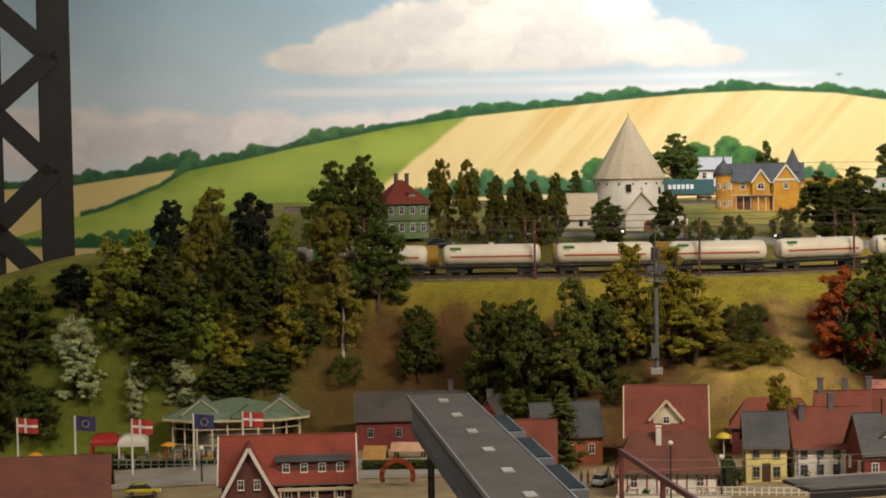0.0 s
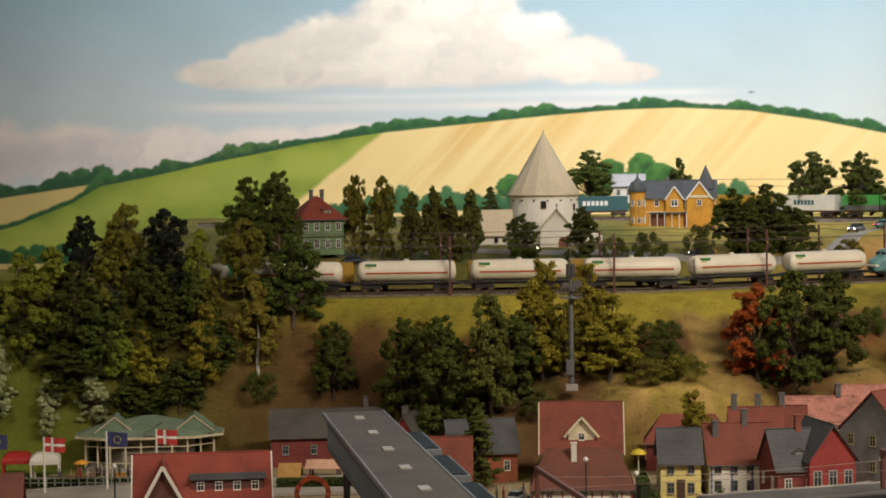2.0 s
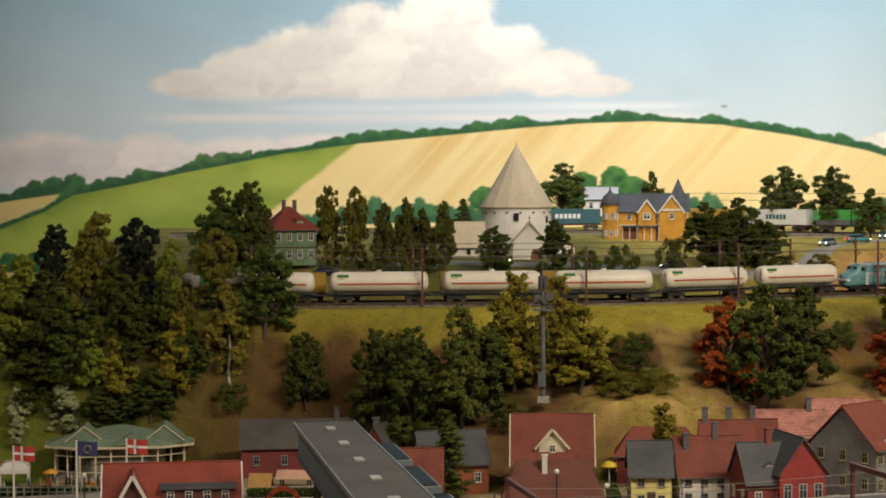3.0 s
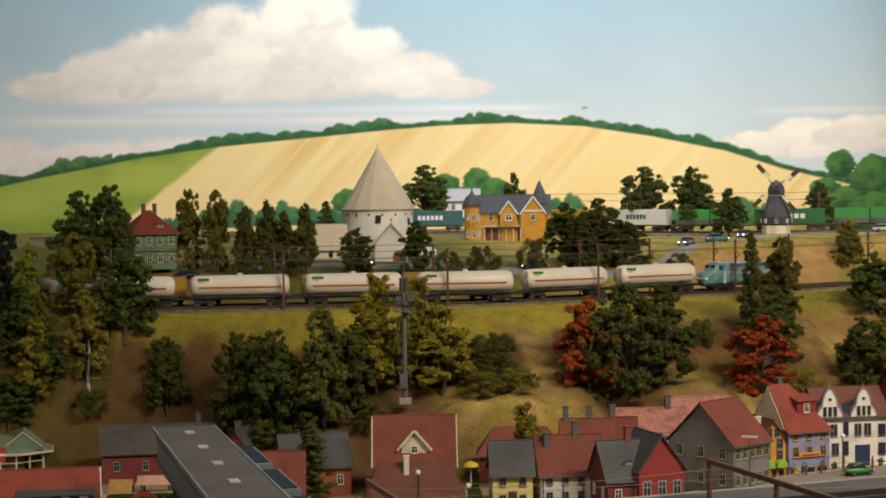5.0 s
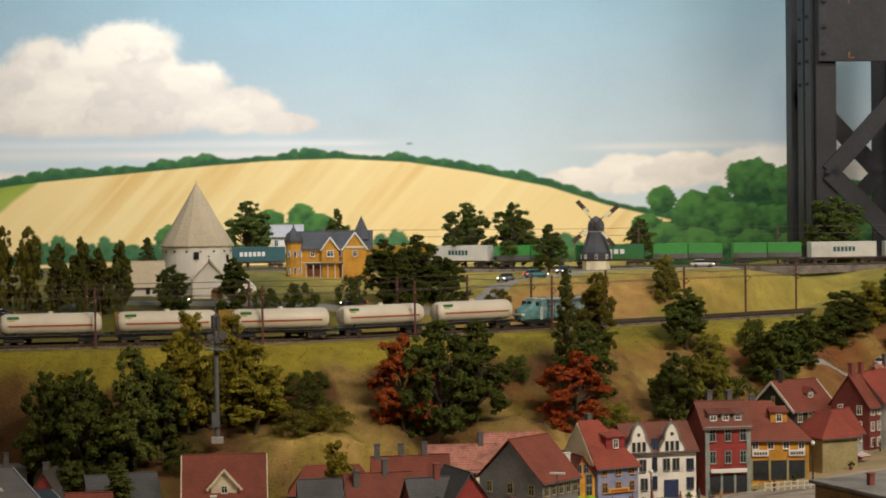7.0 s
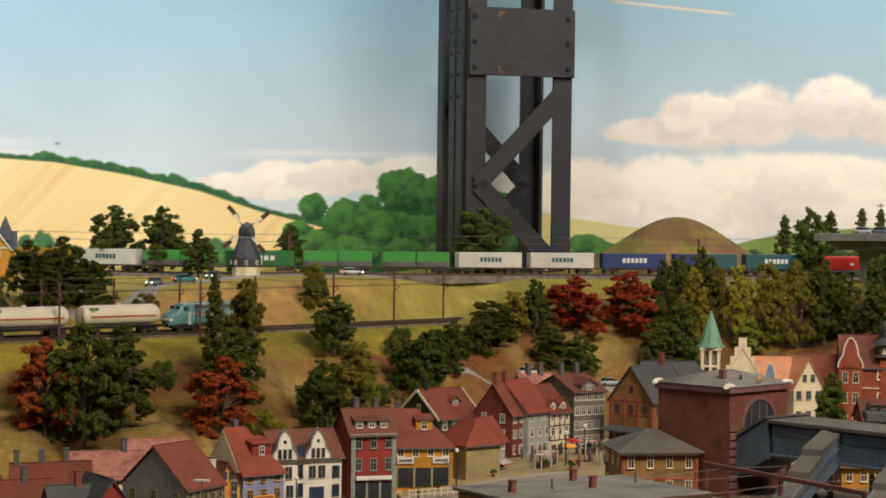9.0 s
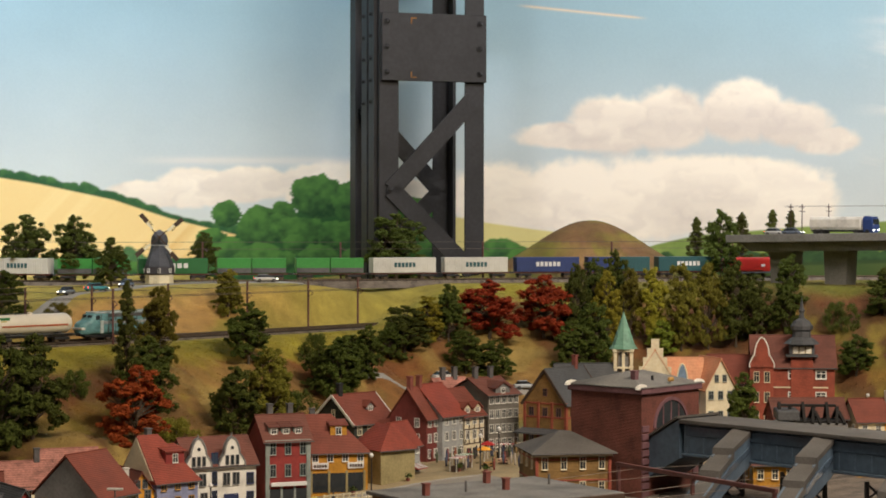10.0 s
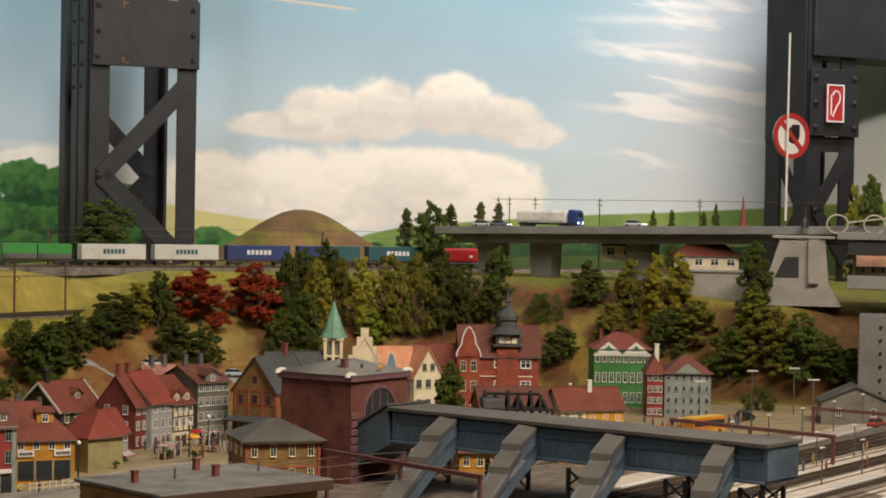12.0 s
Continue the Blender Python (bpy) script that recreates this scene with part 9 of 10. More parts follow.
# model figures as plain pegs
FIG_COLS = [material("figure_" + n, c, 0.7, 0.1, 30, 100, 0.0) for n, c in (("red", (0.22, 0.05, 0.04)), ("blue", (0.06, 0.07, 0.12)), ("yellow", (0.30, 0.20, 0.09)), ("pale", (0.42, 0.36, 0.30)), ("dark", (0.05, 0.045, 0.045)), ("green", (0.07, 0.09, 0.05)))]
FIG = [mesh_of("figurine", lathe(((0.0013, 0), (0.0016, 0.005), (0.0022, 0.010), (0.0018, 0.0135), (0.0008, 0.0141), (0.0013, 0.016), (0.0009, 0.0178), (0.0002, 0.0182)), 8), m, True) for m in FIG_COLS]
rngf = random.Random(9)
spots = [(rngf.uniform(1.30, 1.52), rngf.uniform(2.70, 2.86)) for _ in range(60)] + [(rngf.uniform(2.12, 2.34), rngf.uniform(2.56, 2.68)) for _ in range(22)] + [(rngf.uniform(0.15, 0.27), rngf.uniform(2.55, 2.63)) for _ in range(16)]
spots += [(rngf.uniform(0.78, 1.05), rngf.uniform(2.56, 2.60)) for _ in range(14)] + [(rngf.uniform(-0.5, -0.2), rngf.uniform(2.94, 3.0)) for _ in range(26)] + [(rngf.uniform(1.8, 2.3), rngf.uniform(1.98, 2.2)) for _ in range(26)]
for fx, fy in spots:
    o = new("figurine", FIG[rngf.randrange(6)])
    o.matrix_basis = pose(fx, fy, town_z(fx) + (0.003 if fy > 2.3 else 0.006), 0, 0, rngf.uniform(0, 360))
    tagged(o, "tiny plain painted model figure standing in town", "figurine", "model figures", "")

# ---------------------------------------------------------------- trees


bark = material("grey_brown_bark", (0.10, 0.075, 0.05), 0.9, 0.3, 60, 400, 0.6)
birch_bark = material("birch_bark", (0.5, 0.47, 0.42), 0.85, 0.4, 80, 400, 0.4)
KINDS = {
    "D": (leaf_mat("dark_green_foliage", (0.102, 0.128, 0.022), (0.054, 0.070, 0.013)), "round", bark, "dark green broadleaf model tree", 6),
    "O": (leaf_mat("olive_foliage", (0.205, 0.185, 0.026), (0.130, 0.120, 0.018)), "round", bark, "olive green broadleaf model tree", 4),
    "Y": (leaf_mat("yellow_green_foliage", (0.33, 0.28, 0.030), (0.19, 0.165, 0.019)), "oval", bark, "yellow-green autumn model tree", 2),
    "B": (leaf_mat("birch_foliage", (0.31, 0.265, 0.045), (0.19, 0.17, 0.026)), "oval", birch_bark, "birch model tree with a white trunk", 1),
    "R": (leaf_mat("red_foliage", (0.38, 0.058, 0.019), (0.24, 0.036, 0.013), 0.12), "round", bark, "rust-red autumn model tree", 2),
    "W": (leaf_mat("blossom_foliage", (0.56, 0.60, 0.33), (0.33, 0.38, 0.18), 0.1), "oval", bark, "pale blossoming model tree", 2),
    "L": (leaf_mat("light_green_foliage", (0.25, 0.30, 0.036), (0.18, 0.215, 0.026)), "oval", bark, "light green broadleaf model tree", 2),
    "K": (leaf_mat("blackish_foliage", (0.030, 0.042, 0.024), (0.012, 0.018, 0.011)), "round", bark, "blackish green model tree", 1),
    "P": (leaf_mat("yard_foliage", (0.150, 0.155, 0.030), (0.072, 0.078, 0.016)), "oval", bark, "slim dark green broadleaf model tree", 4),
    "C": (leaf_mat("pine_foliage", (0.100, 0.108, 0.022), (0.062, 0.068, 0.014)), "cone", bark, "slim dark green model conifer", 3),
}


ASPECT = {"round": 0.60, "oval": 0.46, "cone": 0.36, "bush": 1.5}


def tree_meshes(shape, leaf, wood, seed):
    """A tree of height 1: a bent trunk with limbs, and a crown of leaf tufts set in loose clumps."""
    rng = random.Random(seed)
    half = ASPECT[shape] / 2
    clumps = []
    if shape == "cone":
        for k in range(84):
            z = 0.10 + 0.88 * (k / 83) ** 0.95
            r = half * (1.12 * (1 - z) ** 0.7) * rng.uniform(0.30, 1.15)
            a = k * 2.4 + rng.uniform(-0.7, 0.7)
            clumps.append((Vector((r * math.cos(a), r * math.sin(a), z + rng.uniform(-0.02, 0.02))), rng.uniform(0.026, 0.060) * (1.3 - 0.6 * z), 0.6))
        clumps.append((Vector((0, 0, 0.975)), 0.020, 1.4))
    elif shape == "bush":
        for k in range(40):
            z = 0.05 + 0.85 * (k + 0.5) / 40
            cr = rng.uniform(0.10, 0.20)
            a = k * 2.4 + rng.uniform(-0.9, 0.9)
            r = max(0.0, half * math.sin(math.pi * min(0.97, max(0.06, z)) ** 0.72) ** 0.55 - cr * 0.6) * rng.choice((0.3, 0.75, 0.95, 1.0, 1.06))
            clumps.append((Vector((r * math.cos(a), r * math.sin(a), z + rng.uniform(-0.025, 0.025))), cr, 0.75))
    else:
        # boughs of unlike size round the stem, each a loose heap of clumps, with gaps between them
        slim = shape == "oval"
        boughs = [(rng.uniform(-0.2, 0.2) * half, rng.uniform(-0.2, 0.2) * half, 0.83, half * 0.56, 0.13), (rng.uniform(-0.15, 0.15) * half, rng.uniform(-0.15, 0.15) * half, 0.62, half * 0.70, 0.16)]
        n = 9 if slim else 11
        for k in range(n):
            z = 0.12 + 0.65 * (k + rng.random()) / n
            a = k * 2.4 + rng.uniform(-0.6, 0.6)
            size = half * rng.uniform(0.38, 0.60)
            off = (half - size * 0.75) * rng.uniform(0.85, 1.12) * (1 - 0.35 * max(0.0, z - 0.5) / 0.3)
            boughs.append((off * math.cos(a), off * math.sin(a), z, size, rng.uniform(0.09, 0.14)))
        for bx, by, bz, br, bh in boughs:
            m = rng.randrange(17, 25)
            for k in range(m):
                d = Vector((rng.gauss(0, 1), rng.gauss(0, 1), rng.gauss(0, 1) + 0.25)).normalized()
                q = rng.uniform(0.45, 1.0)
                cr = rng.uniform(0.018, 0.050)
                clumps.append((Vector((bx + d.x * br * q, by + d.y * br * q, bz + d.z * bh * q)), cr, 0.85))
        for _ in range(5):
            clumps.append((Vector((rng.uniform(-0.22, 0.22) * half, rng.uniform(-0.22, 0.22) * half, rng.uniform(0.90, 0.97))), 0.027, 0.9))
    bm = bmesh.new()
    pts = [Vector((0, 0, 0))]
    for k in range(1, 6):
        pts.append(Vector((rng.uniform(-0.02, 0.02), rng.uniform(-0.02, 0.02), 0.17 * k)))
    for k in range(5):
        tube(bm, pts[k], pts[k + 1], 0.020 * (1 - k * 0.17), 0.020 * (1 - (k + 1) * 0.17), 7, k == 0)
    for c, r, f in ([q for q in clumps[::2] if q[0].z > 0.34] if wood is not birch_bark else ()):
        s = pts[min(4, max(1, int(c.z * 0.7 / 0.17)))]
        tube(bm, s, c, 0.006, 0.002, 4, False)
    trunk = mesh_of("trunk", bm, wood)
    vs, fs = [], []
    big = 2.0 if shape == "bush" else 1.0
    for c, r, flat in clumps:
        cnt = int(42 + 1500 * r / big)
        for _ in range(cnt):
            d = Vector((rng.gauss(0, 1), rng.gauss(0, 1), rng.gauss(0, 1) * 0.9 + 0.2)).normalized()
            p = c + Vector((d.x, d.y, d.z * flat)) * r * (rng.uniform(0.5, 1.05) if rng.random() < 0.85 else rng.uniform(1.05, 1.4))
            nrm = (d + Vector((rng.uniform(-1, 1), rng.uniform(-1, 1), rng.uniform(-0.4, 1))) * 0.5).normalized()
            t1 = Matrix.Rotation(rng.uniform(0, math.tau), 3, nrm) @ nrm.orthogonal().normalized()
            t2 = nrm.cross(t1)
            s = rng.uniform(0.006, 0.012) * big
            i = len(vs)
            up = nrm * s * 0.4
            vs += [p - t1 * s - t2 * s * 0.6, p + t1 * s * 0.9 - t2 * s * 0.7 + up, p + t1 * s * 0.8 + t2 * s * 0.8, p - t1 * s * 0.7 + t2 * s * 0.7 + up]
            fs.append((i, i + 1, i + 2, i + 3))
    crown = bpy.data.meshes.new("crown")
    crown.from_pydata([tuple(v) for v in vs], [], fs)
    crown.materials.append(leaf)
    return trunk, crown


PROTO = {}
for key, (leaf, shape, wood, lb, nvar) in KINDS.items():
    PROTO[key + "bush"] = [tree_meshes("bush", leaf, wood, 7 + ord(key))]
    PROTO[key] = [tree_meshes(shape, leaf, wood, hash_seed) for hash_seed in range(ord(key) * 10, ord(key) * 10 + nvar)]
TREE_RNG = random.Random(77)


def tree(kind, x, y, h, w):
    leaf, shape, wood, lb, nvar = KINDS[kind]
    bushy = h < 0.07 or h < w * 0.95
    if bushy:
        tm, cm = PROTO[kind + "bush"][0]
    else:
        tm, cm = PROTO[kind][int(x * 1000) % nvar if kind == "R" else TREE_RNG.randrange(nvar)]
    t = thing("shrub" if bushy else "tree", x, y, ground_z(x, y) - 0.004, TREE_RNG.uniform(0, 360), lb.replace("model tree", "model shrub") if bushy else lb, "shrub" if bushy else "tree", "trees on the slopes")
    s = w * 1.06 / ASPECT["bush" if bushy else shape]
    for nm, me in (("trunk", tm), ("crown", cm)):
        o = new(nm, me)
        o.parent, o.scale = t, (s, s, h * 1.03)
    return t


tree("D", -0.190, 3.440, 0.179, 0.093)
tree("D", 1.935, 3.562, 0.152, 0.057)
tree("D", 1.991, 3.583, 0.152, 0.060)
tree("D", 2.050, 3.607, 0.152, 0.065)
tree("Y", 1.985, 3.523, 0.158, 0.055)
tree("O", 2.056, 3.552, 0.144, 0.056)
tree("Y", 2.087, 3.517, 0.166, 0.060)
tree("O", 2.145, 3.501, 0.181, 0.072)
tree("O", 2.197, 3.481, 0.180, 0.072)
tree("D", 2.252, 3.464, 0.175, 0.084)
tree("D", 2.291, 3.451, 0.139, 0.065)
tree("L", 2.090, 3.487, 0.079, 0.053)
tree("D", 3.268, 3.281, 0.248, 0.078)
tree("O", 3.243, 3.305, 0.223, 0.057)
tree("D", -0.132, 3.417, 0.195, 0.082)
tree("D", -0.105, 3.151, 0.148, 0.100)
tree("O", -0.181, 3.166, 0.133, 0.072)
tree("L", -0.253, 3.165, 0.116, 0.045)
tree("K", -0.303, 3.165, 0.151, 0.076)
tree("O", -0.367, 3.166, 0.157, 0.068)
tree("K", -0.457, 3.329, 0.109, 0.059)
tree("O", -0.391, 3.161, 0.113, 0.063)
tree("L", -0.485, 3.153, 0.140, 0.068)
tree("L", -0.529, 3.146, 0.171, 0.068)
tree("D", -0.444, 3.149, 0.145, 0.086)
tree("D", -0.328, 3.153, 0.129, 0.085)
tree("D", -0.409, 3.144, 0.137, 0.085)
tree("D", -0.256, 3.145, 0.123, 0.067)
tree("B", -0.160, 3.134, 0.158, 0.066)
tree("O", -0.232, 3.146, 0.105, 0.055)
tree("L", -0.374, 3.139, 0.102, 0.042)
tree("Y", -0.335, 3.134, 0.108, 0.056)
tree("D", -0.305, 3.145, 0.114, 0.076)
tree("W", -0.579, 3.142, 0.068, 0.074)
tree("W", -0.487, 3.129, 0.094, 0.042)
tree("W", -0.418, 3.131, 0.080, 0.050)
tree("D", -0.355, 3.127, 0.082, 0.083)
tree("D", -0.284, 3.127, 0.083, 0.082)
tree("D", -0.440, 3.140, 0.077, 0.073)
tree("D", -0.521, 3.147, 0.090, 0.068)
tree("D", -0.462, 3.141, 0.103, 0.072)
tree("K", -0.579, 3.152, 0.084, 0.073)
tree("D", -0.659, 3.137, 0.147, 0.104)
tree("D", -0.688, 3.120, 0.177, 0.077)
tree("D", -0.640, 3.120, 0.084, 0.068)
tree("D", -0.696, 3.113, 0.095, 0.059)
tree("D", -0.221, 3.137, 0.079, 0.062)
tree("D", -0.041, 3.125, 0.121, 0.069)
tree("D", 0.066, 3.034, 0.169, 0.076)
tree("D", 0.124, 2.982, 0.171, 0.083)
tree("P", 0.195, 2.949, 0.190, 0.074)
tree("Y", 0.102, 3.048, 0.101, 0.048)
tree("D", 0.157, 2.961, 0.121, 0.071)
tree("Y", 0.276, 3.002, 0.183, 0.075)
tree("Y", 0.345, 3.010, 0.171, 0.064)
tree("Y", 0.376, 2.997, 0.136, 0.086)
tree("D", 0.235, 2.981, 0.138, 0.078)
tree("O", 0.309, 2.999, 0.118, 0.051)
tree("O", -0.004, 3.580, 0.149, 0.051)
tree("O", 0.044, 3.550, 0.153, 0.052)
tree("P", 0.096, 3.519, 0.131, 0.045)
tree("P", 0.134, 3.522, 0.140, 0.045)
tree("P", 0.164, 3.516, 0.123, 0.045)
tree("P", 0.202, 3.539, 0.129, 0.042)
tree("C", 0.308, 4.585, 0.080, 0.047)
tree("D", 0.292, 3.533, 0.086, 0.062)
tree("D", 0.398, 3.528, 0.098, 0.062)
tree("D", 0.534, 4.569, 0.154, 0.117)
tree("D", 0.456, 3.526, 0.046, 0.052)
tree("D", 0.518, 3.537, 0.056, 0.063)
tree("D", 0.616, 3.582, 0.063, 0.054)
tree("D", 0.737, 4.541, 0.143, 0.060)
tree("D", 0.692, 3.663, 0.112, 0.079)
tree("D", 0.750, 3.631, 0.132, 0.086)
tree("D", 0.711, 3.598, 0.105, 0.083)
tree("D", 0.981, 4.267, 0.150, 0.102)
tree("D", 1.063, 4.170, 0.147, 0.095)
tree("D", 1.099, 4.005, 0.102, 0.068)
tree("D", 1.423, 4.415, 0.112, 0.076)
tree("D", 0.798, 3.631, 0.089, 0.086)
tree("O", 1.258, 3.727, 0.090, 0.056)
tree("O", 0.901, 3.617, 0.034, 0.049)
tree("R", 0.604, 2.992, 0.150, 0.091)
tree("D", 0.654, 2.967, 0.195, 0.107)
tree("D", 0.716, 2.994, 0.160, 0.100)
tree("D", 0.811, 3.125, 0.045, 0.050)
tree("C", 0.903, 3.152, 0.180, 0.045)
tree("O", 0.985, 3.252, 0.137, 0.069)
tree("D", 0.924, 3.088, 0.130, 0.084)
tree("R", 0.876, 3.006, 0.122, 0.098)
tree("O", 0.945, 3.014, 0.047, 0.076)
tree("D", 0.462, 3.053, 0.041, 0.073)
tree("D", 0.463, 3.012, 0.042, 0.060)
tree("O", 0.436, 2.981, 0.038, 0.077)
tree("O", 0.483, 2.974, 0.037, 0.078)
tree("D", 0.265, 2.945, 0.033, 0.060)
tree("D", 1.171, 3.337, 0.111, 0.078)
tree("D", 1.059, 3.068, 0.120, 0.078)
tree("O", 1.134, 3.117, 0.153, 0.086)
tree("D", 1.314, 3.391, 0.062, 0.053)
tree("D", 1.320, 3.280, 0.106, 0.080)
tree("D", 1.194, 3.148, 0.078, 0.087)
tree("D", 1.294, 3.311, 0.084, 0.062)
tree("D", 1.360, 3.325, 0.078, 0.068)
tree("D", 1.387, 3.320, 0.100, 0.056)
tree("D", 1.314, 3.282, 0.062, 0.074)
tree("D", 1.545, 3.520, 0.0925, 0.095)
tree("Y", 1.605, 3.550, 0.097, 0.062)
tree("D", 1.508, 3.500, 0.074, 0.065)
tree("D", 1.660, 3.570, 0.118, 0.070)
tree("R", 1.757, 3.590, 0.118, 0.118)
tree("R", 1.872, 3.577, 0.128, 0.110)
tree("D", 1.648, 3.463, 0.086, 0.080)
tree("D", 1.700, 3.445, 0.076, 0.074)
tree("D", 1.863, 3.433, 0.113, 0.071)
tree("D", 1.906, 3.433, 0.144, 0.083)
tree("R", 1.934, 3.491, 0.045, 0.047)
tree("B", 1.263, 3.735, 0.090, 0.044)
tree("D", 1.792, 4.157, 0.157, 0.140)
tree("D", 2.368, 3.442, 0.119, 0.066)
tree("D", 2.337, 3.415, 0.095, 0.061)
tree("D", 2.495, 3.297, 0.099, 0.072)
tree("D", 2.408, 3.323, 0.062, 0.072)
tree("D", 2.374, 3.225, 0.083, 0.070)
tree("O", 2.520, 3.191, 0.143, 0.062)
tree("Y", 2.554, 3.151, 0.139, 0.057)
tree("O", 2.467, 3.181, 0.096, 0.070)
tree("Y", 2.587, 3.112, 0.123, 0.052)
tree("O", 2.580, 3.053, 0.094, 0.081)
tree("D", 2.537, 3.088, 0.095, 0.081)
tree("D", 2.660, 2.972, 0.144, 0.065)
tree("L", 2.642, 2.954, 0.092, 0.058)
tree("D", 2.586, 2.957, 0.114, 0.083)
tree("O", 2.636, 2.900, 0.136, 0.105)
tree("D", 2.664, 2.834, 0.134, 0.104)
tree("D", 2.692, 2.794, 0.094, 0.093)
tree("D", 2.512, 2.782, 0.049, 0.065)
tree("D", 2.722, 2.758, 0.083, 0.087)
tree("D", 2.484, 3.897, 0.164, 0.081)
tree("C", 2.515, 4.054, 0.132, 0.052)
tree("C", 2.605, 3.998, 0.156, 0.060)
tree("C", 2.665, 3.959, 0.163, 0.052)
tree("C", 2.700, 3.934, 0.161, 0.052)
tree("C", 2.996, 3.720, 0.147, 0.035)
tree("C", 3.030, 3.693, 0.152, 0.035)
tree("C", 3.088, 3.645, 0.149, 0.035)
tree("C", 3.110, 3.627, 0.164, 0.032)
tree("C", 0.098, 2.968, 0.072, 0.050)
tree("C", 0.160, 2.735, 0.112, 0.062)
tree("Y", 0.455, 2.690, 0.124, 0.052)
tree("D", 1.784, 2.707, 0.118, 0.057)
tree("Y", -0.245, 3.132, 0.138, 0.055)
tree("W", -0.577, 3.132, 0.104, 0.068)
tree("D", -0.157, 3.126, 0.045, 0.058)

# ---------------------------------------------------------------- scattered grass on slopes and meadows
tuft_mat = attribute_mat("grass_fibre", 0.95, 300, 0.0, 0.2, 30.0)


def grass(name, count, seed, h0, h1, label, want):
    rng = random.Random(seed)
    P, C0 = [], []
    while len(P) < count:
        x = rng.uniform(-0.95, 3.0)
        lo, hi = slope_foot(x), slope_head(x)
        y = rng.uniform(lo - 0.03, min(4.75, hi + 0.95))
        if abs(y - front_track(x)) < 0.072 and x < 1.8 or abs(y - upper_road(x)) < 0.034 and x < 2.25 or abs(y - back_track(x)) < 0.045:
            continue
        k = (y - lo) / (hi - lo)
        if rng.random() > want(x, y, k):
            continue
        P.append((x, y, ground_z(x, y)))
    X = np.array(P)
    base = paint_ground(X[:, 0], X[:, 1], X[:, 2])
    vs, fs, cs = [], [], []
    for (x, y, z), c in zip(P, base):
        tint = rng.uniform(0.85, 1.35)
        warm = rng.uniform(0.9, 1.12)
        for _ in range(3):
            a = rng.uniform(0, math.tau)
            h, w = rng.uniform(h0, h1), rng.uniform(0.0008, 0.0016)
            dx, dy = math.cos(a) * w, math.sin(a) * w
            ox, oy = rng.uniform(-0.003, 0.003), rng.uniform(-0.003, 0.003)
            lx, ly = rng.uniform(-0.003, 0.003), rng.uniform(-0.003, 0.003)
            i = len(vs)
            vs += [(x + ox - dx, y + oy - dy, z - 0.0004), (x + ox + dx, y + oy + dy, z - 0.0004), (x + ox + lx, y + oy + ly, z + h)]
            fs.append((i, i + 1, i + 2))
            cs += [(c[0] * tint * warm, c[1] * tint, c[2] * tint * 0.9, 1)] * 3
    me = bpy.data.meshes.new(name)
    me.from_pydata(vs, [], fs)
    at = me.color_attributes.new("paint", "FLOAT_COLOR", "POINT")
    at.data.foreach_set("color", np.array(cs, dtype=np.float32).ravel())
    me.materials.append(tuft_mat)
    tagged(new(name, me), label, "grass", kind="stuff")


grass("meadow_grass", 30000, 4, 0.0003, 0.0009, "short dry grass fibres on the meadows above the railway", lambda x, y, k: 0.12 if k < 0.8 else 1.0)
grass("slope_grass", 40000, 5, 0.0003, 0.0009, "thin brown grass and litter on the bare slopes", lambda x, y, k: 1.0 if k < 1.0 else 0.05)


# ---------------------------------------------------------------- small things in the town
PORTALS = (((0.178, 2.017), (0.225, 1.68)), ((0.553, 2.089), (0.61, 1.78)), ((1.304, 2.246), (1.346, 1.952)), ((1.982, 2.382), (2.049, 2.10)), ((2.321, 2.434), (2.45, 2.10)))
for frac in (0.10, 0.6):
    for dz in (0.0, 0.012):
        pts = []
        for (a, b), (c, d) in zip(PORTALS, PORTALS[1:]):
            for i in range(6):
                k = i / 6
                pa = (a[0] + (b[0] - a[0]) * frac, a[1] + (b[1] - a[1]) * frac)
                pc = (c[0] + (d[0] - c[0]) * frac, c[1] + (d[1] - c[1]) * frac)
                pts.append((pa[0] + (pc[0] - pa[0]) * k, pa[1] + (pc[1] - pa[1]) * k, 1.222 + dz - (0.006 * math.sin(math.pi * k) if dz else 0)))
        w1 = wire("station_wire", pts, 0.0003, material("bright_wire", (0.22, 0.18, 0.15), 0.5, 0.1, 20, 100, 0.0))
        tagged(w1, "thin overhead wire across the station tracks", "wire", kind="structure")


def garden_table(x, y, turn, top):
    t = thing("garden_table", x, y, town_z(x) - 0.001, turn, "small garden table with two benches on the terrace", "table", "terrace tables")
    part("tabletop", rbox(-0.008, -0.004, 0.008, 0.008, 0.004, 0.0092, 0.0002), top, t)
    for s in (-1, 1):
        part("trestle", rbox(s * 0.006 - 0.0006, -0.003, 0, s * 0.006 + 0.0006, 0.003, 0.008, 0.0001), timber, t)
        part("bench", rbox(-0.008, s * 0.007 - 0.0014, 0.0045, 0.008, s * 0.007 + 0.0014, 0.0056, 0.0002), top, t)
    return t


rngt = random.Random(21)
wood_tops = (W["ochre"], W["salmon"], W["olive"], W["orange"])
for k in range(16):
    garden_table(-0.50 + 0.020 * k, 2.955 + 0.022 * (k % 3), rngt.uniform(-25, 25), wood_tops[k % 4])
for k in range(5):
    garden_table(-0.10 + 0.028 * k, 2.845 + 0.008 * (k % 2), rngt.uniform(-20, 20), wood_tops[k % 4])
for k in range(4):
    garden_table(1.36 + 0.035 * k, 2.755 + 0.02 * (k % 2), rngt.uniform(-40, 40), wood_tops[k % 4])


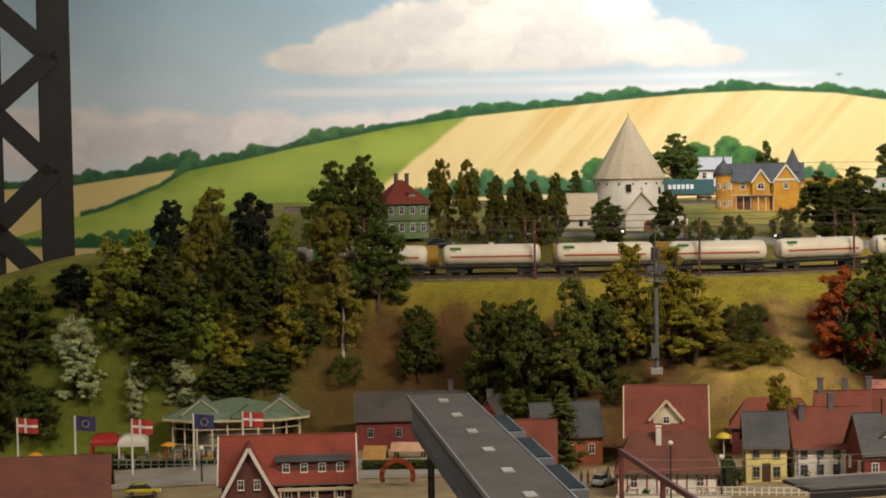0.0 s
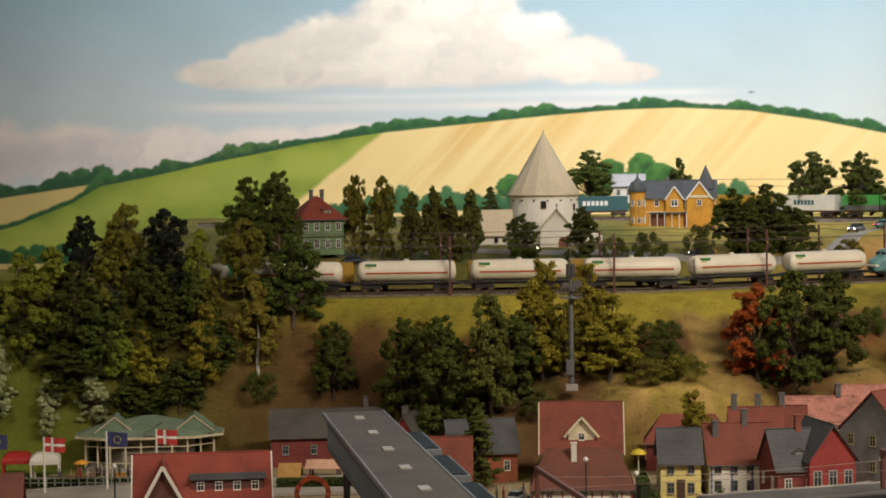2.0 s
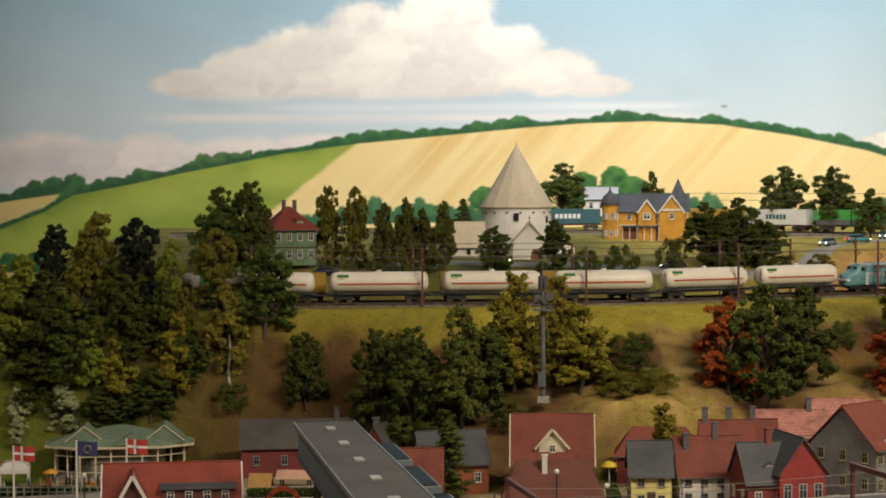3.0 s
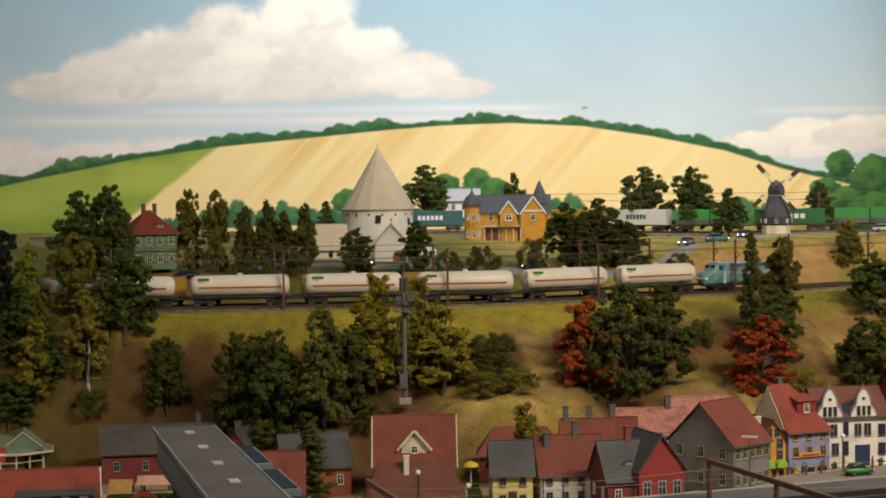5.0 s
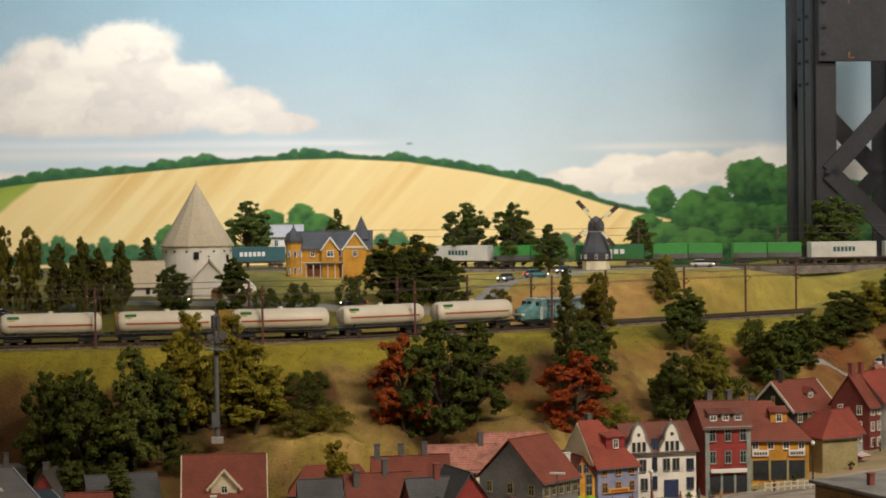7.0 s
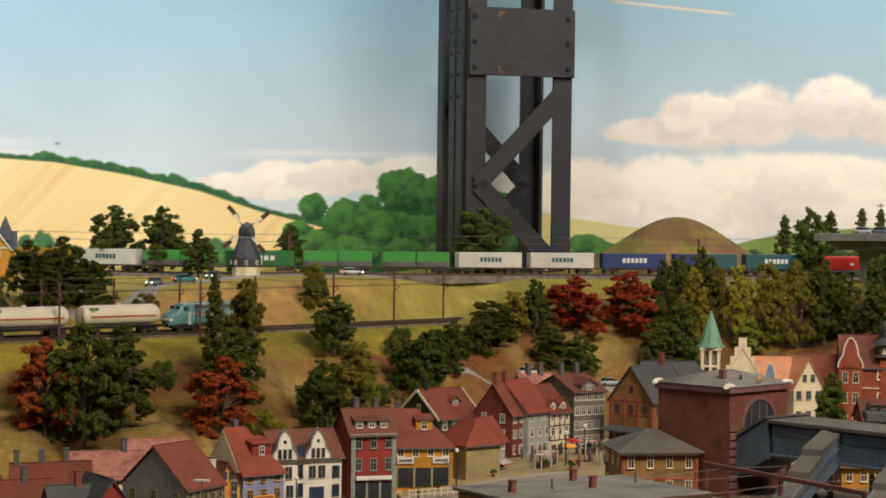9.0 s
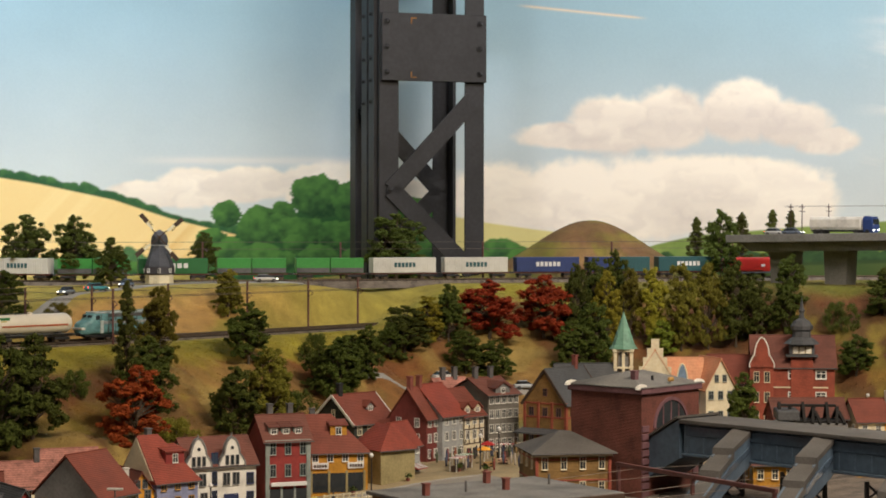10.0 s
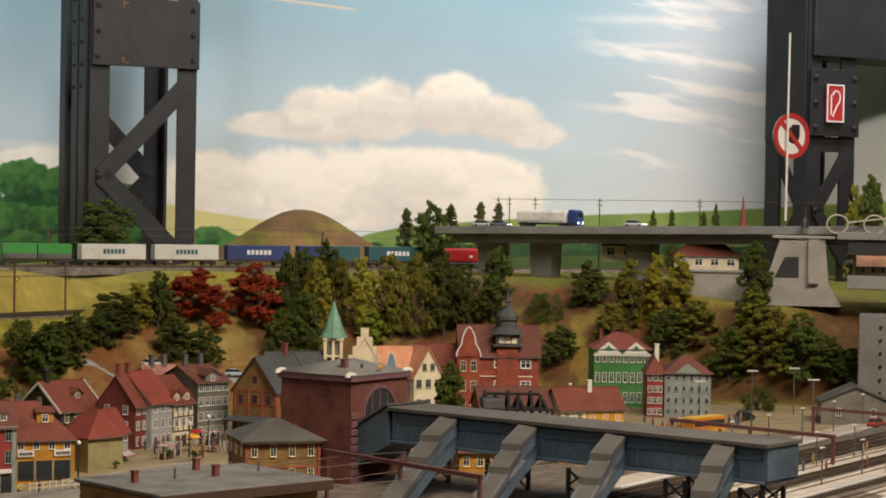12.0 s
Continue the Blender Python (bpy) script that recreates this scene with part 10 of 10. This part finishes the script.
def parasol(x, y, mat, label, h=0.026, r=0.012):
    t = thing("parasol", x, y, town_z(x) - 0.001, 0, label, "parasol", "market parasols")
    bm = bmesh.new()
    tube(bm, (0, 0, 0), (0, 0, h), 0.0006)
    part("pole", bm, white_paint, t)
    o = part("canopy", lathe(((r * 0.97, 0.0), (r, 0.0007), (r * 0.6, 0.004), (0.0004, 0.0062)), 10), mat, t)
    o.location = (0, 0, h - 0.003)


for x, y, m, lb in ((1.402, 2.845, sign_red, "open red parasol on the market square"), (1.44, 2.80, W["cream"], "open cream parasol on the market square"), (1.37, 2.79, W["orange"], "open orange parasol on the market square"), (-0.42, 3.0, W["orange"], "open orange parasol on the terrace"), (-0.62, 2.99, W["orange"], "open orange parasol beside the tents")):
    parasol(x, y, m, lb)


def planter(x, y, z, turn=0.0, flower=None):
    t = thing("flower_tub", x, y, z, turn, "small tub with green plants and flowers", "planter", "flower tubs")
    part("tub", lathe(((0.0024, 0), (0.0032, 0.0045)), 10), chim_red, t)
    rng = random.Random(int(x * 1000))
    vs, fs = [], []
    for _ in range(70):
        p = Vector((rng.gauss(0, 0.0022), rng.gauss(0, 0.0022), 0.006 + abs(rng.gauss(0, 0.0025))))
        n = Vector((rng.uniform(-1, 1), rng.uniform(-1, 1), rng.uniform(0, 1))).normalized()
        a = n.orthogonal().normalized() * 0.0011
        b = n.cross(a)
        i = len(vs)
        vs += [p - a - b, p + a - b, p + a + b, p - a + b]
        fs.append((i, i + 1, i + 2, i + 3))
    me = bpy.data.meshes.new("plant")
    me.from_pydata([tuple(v) for v in vs], [], fs)
    me.materials.append(flower or hedge_leaf)
    o = new("plant", me)
    o.parent = t


for k, (x, y) in enumerate(((0.375, 2.528), (0.43, 2.522), (0.46, 2.528), (0.525, 2.53), (0.74, 2.555), (0.80, 2.57), (0.86, 2.60), (0.93, 2.615), (0.965, 2.615), (1.03, 2.625), (1.10, 2.655), (1.20, 2.69), (1.30, 2.73), (1.46, 2.83), (1.50, 2.85), (1.33, 2.70), (0.25, 2.485), (0.32, 2.475))):
    planter(x, y, town_z(x) + 0.0005, 0, W["yellow"] if k % 4 == 1 else None)


def low_wall(ax, ay, bx, by, h, mat, label):
    ln = math.hypot(bx - ax, by - ay)
    t = thing("garden_wall", ax, ay, town_z((ax + bx) / 2) - 0.002, math.degrees(math.atan2(by - ay, bx - ax)), label, "wall")
    part("wall_body", rbox(0, -0.0015, 0, ln, 0.0015, h, 0.0003), mat, t)
    part("coping", rbox(0, -0.0022, h, ln, 0.0022, h + 0.0014, 0.0003), concrete, t)


low_wall(0.21, 2.46, 0.35, 2.44, 0.010, W["white"], "low white garden wall before the inn")
low_wall(0.62, 2.43, 0.86, 2.50, 0.008, concrete, "low concrete wall along the railway")
low_wall(1.72, 2.80, 1.86, 2.74, 0.012, W["cream"], "low cream yard wall")
low_wall(2.12, 2.66, 2.30, 2.61, 0.010, W["ochre"], "low ochre wall at the square")


def market_stall(x, y, turn, mat):
    t = thing("market_stall", x, y, town_z(x) - 0.001, turn, "small market stall with a striped awning", "stall", "market stalls")
    part("counter", rbox(-0.012, -0.004, 0, 0.012, 0.004, 0.010, 0.0003), timber, t)
    for sx in (-1, 1):
        for sy in (-1, 1):
            part("post", rbox(sx * 0.0115 - 0.0005, sy * 0.006 - 0.0005, 0, sx * 0.0115 + 0.0005, sy * 0.006 + 0.0005, 0.021, 0.0001), white_paint, t)
    for k in range(6):
        part("awning_strip", rbox(-0.0135 + k * 0.0045, -0.009, 0.0212, -0.0092 + k * 0.0045, 0.008, 0.0224, 0.0002), mat if k % 2 else sign_white, t)


for x, y, a, m in ((1.30, 2.735, 30, sign_red), (1.325, 2.765, 30, W["green"]), (1.47, 2.775, -15, sign_red), (1.505, 2.80, -15, W["lilac"]), (1.43, 2.845, 12, sign_red), (2.19, 2.60, -20, sign_red)):
    market_stall(x, y, a, m)

# low station buildings behind the steel bridge
house("goods_office", 1.60, 2.30, -20, 0.10, 0.05, 0.036, 0.050, W["amber"], ROOF_BROWN, "low yellow station office behind the steel bridge", cols=5, floors=1, side=2, frame_mat=W["cream"])
house("platform_hut", 1.735, 2.29, -24, 0.05, 0.04, 0.030, 0.040, W["ochre"], roof_felt, "small ochre platform hut with a felt roof", cols=2, floors=1, side=1, hip=0.4)
sc = thing("signal_cone", 2.742, 2.922, 1.531, 0, "small black pointed signal on the steel bridge", "signal")
part("cone", lathe(((0.0085, 0), (0.0075, 0.010), (0.003, 0.022), (0.0018, 0.044)), 10), black_metal, sc)
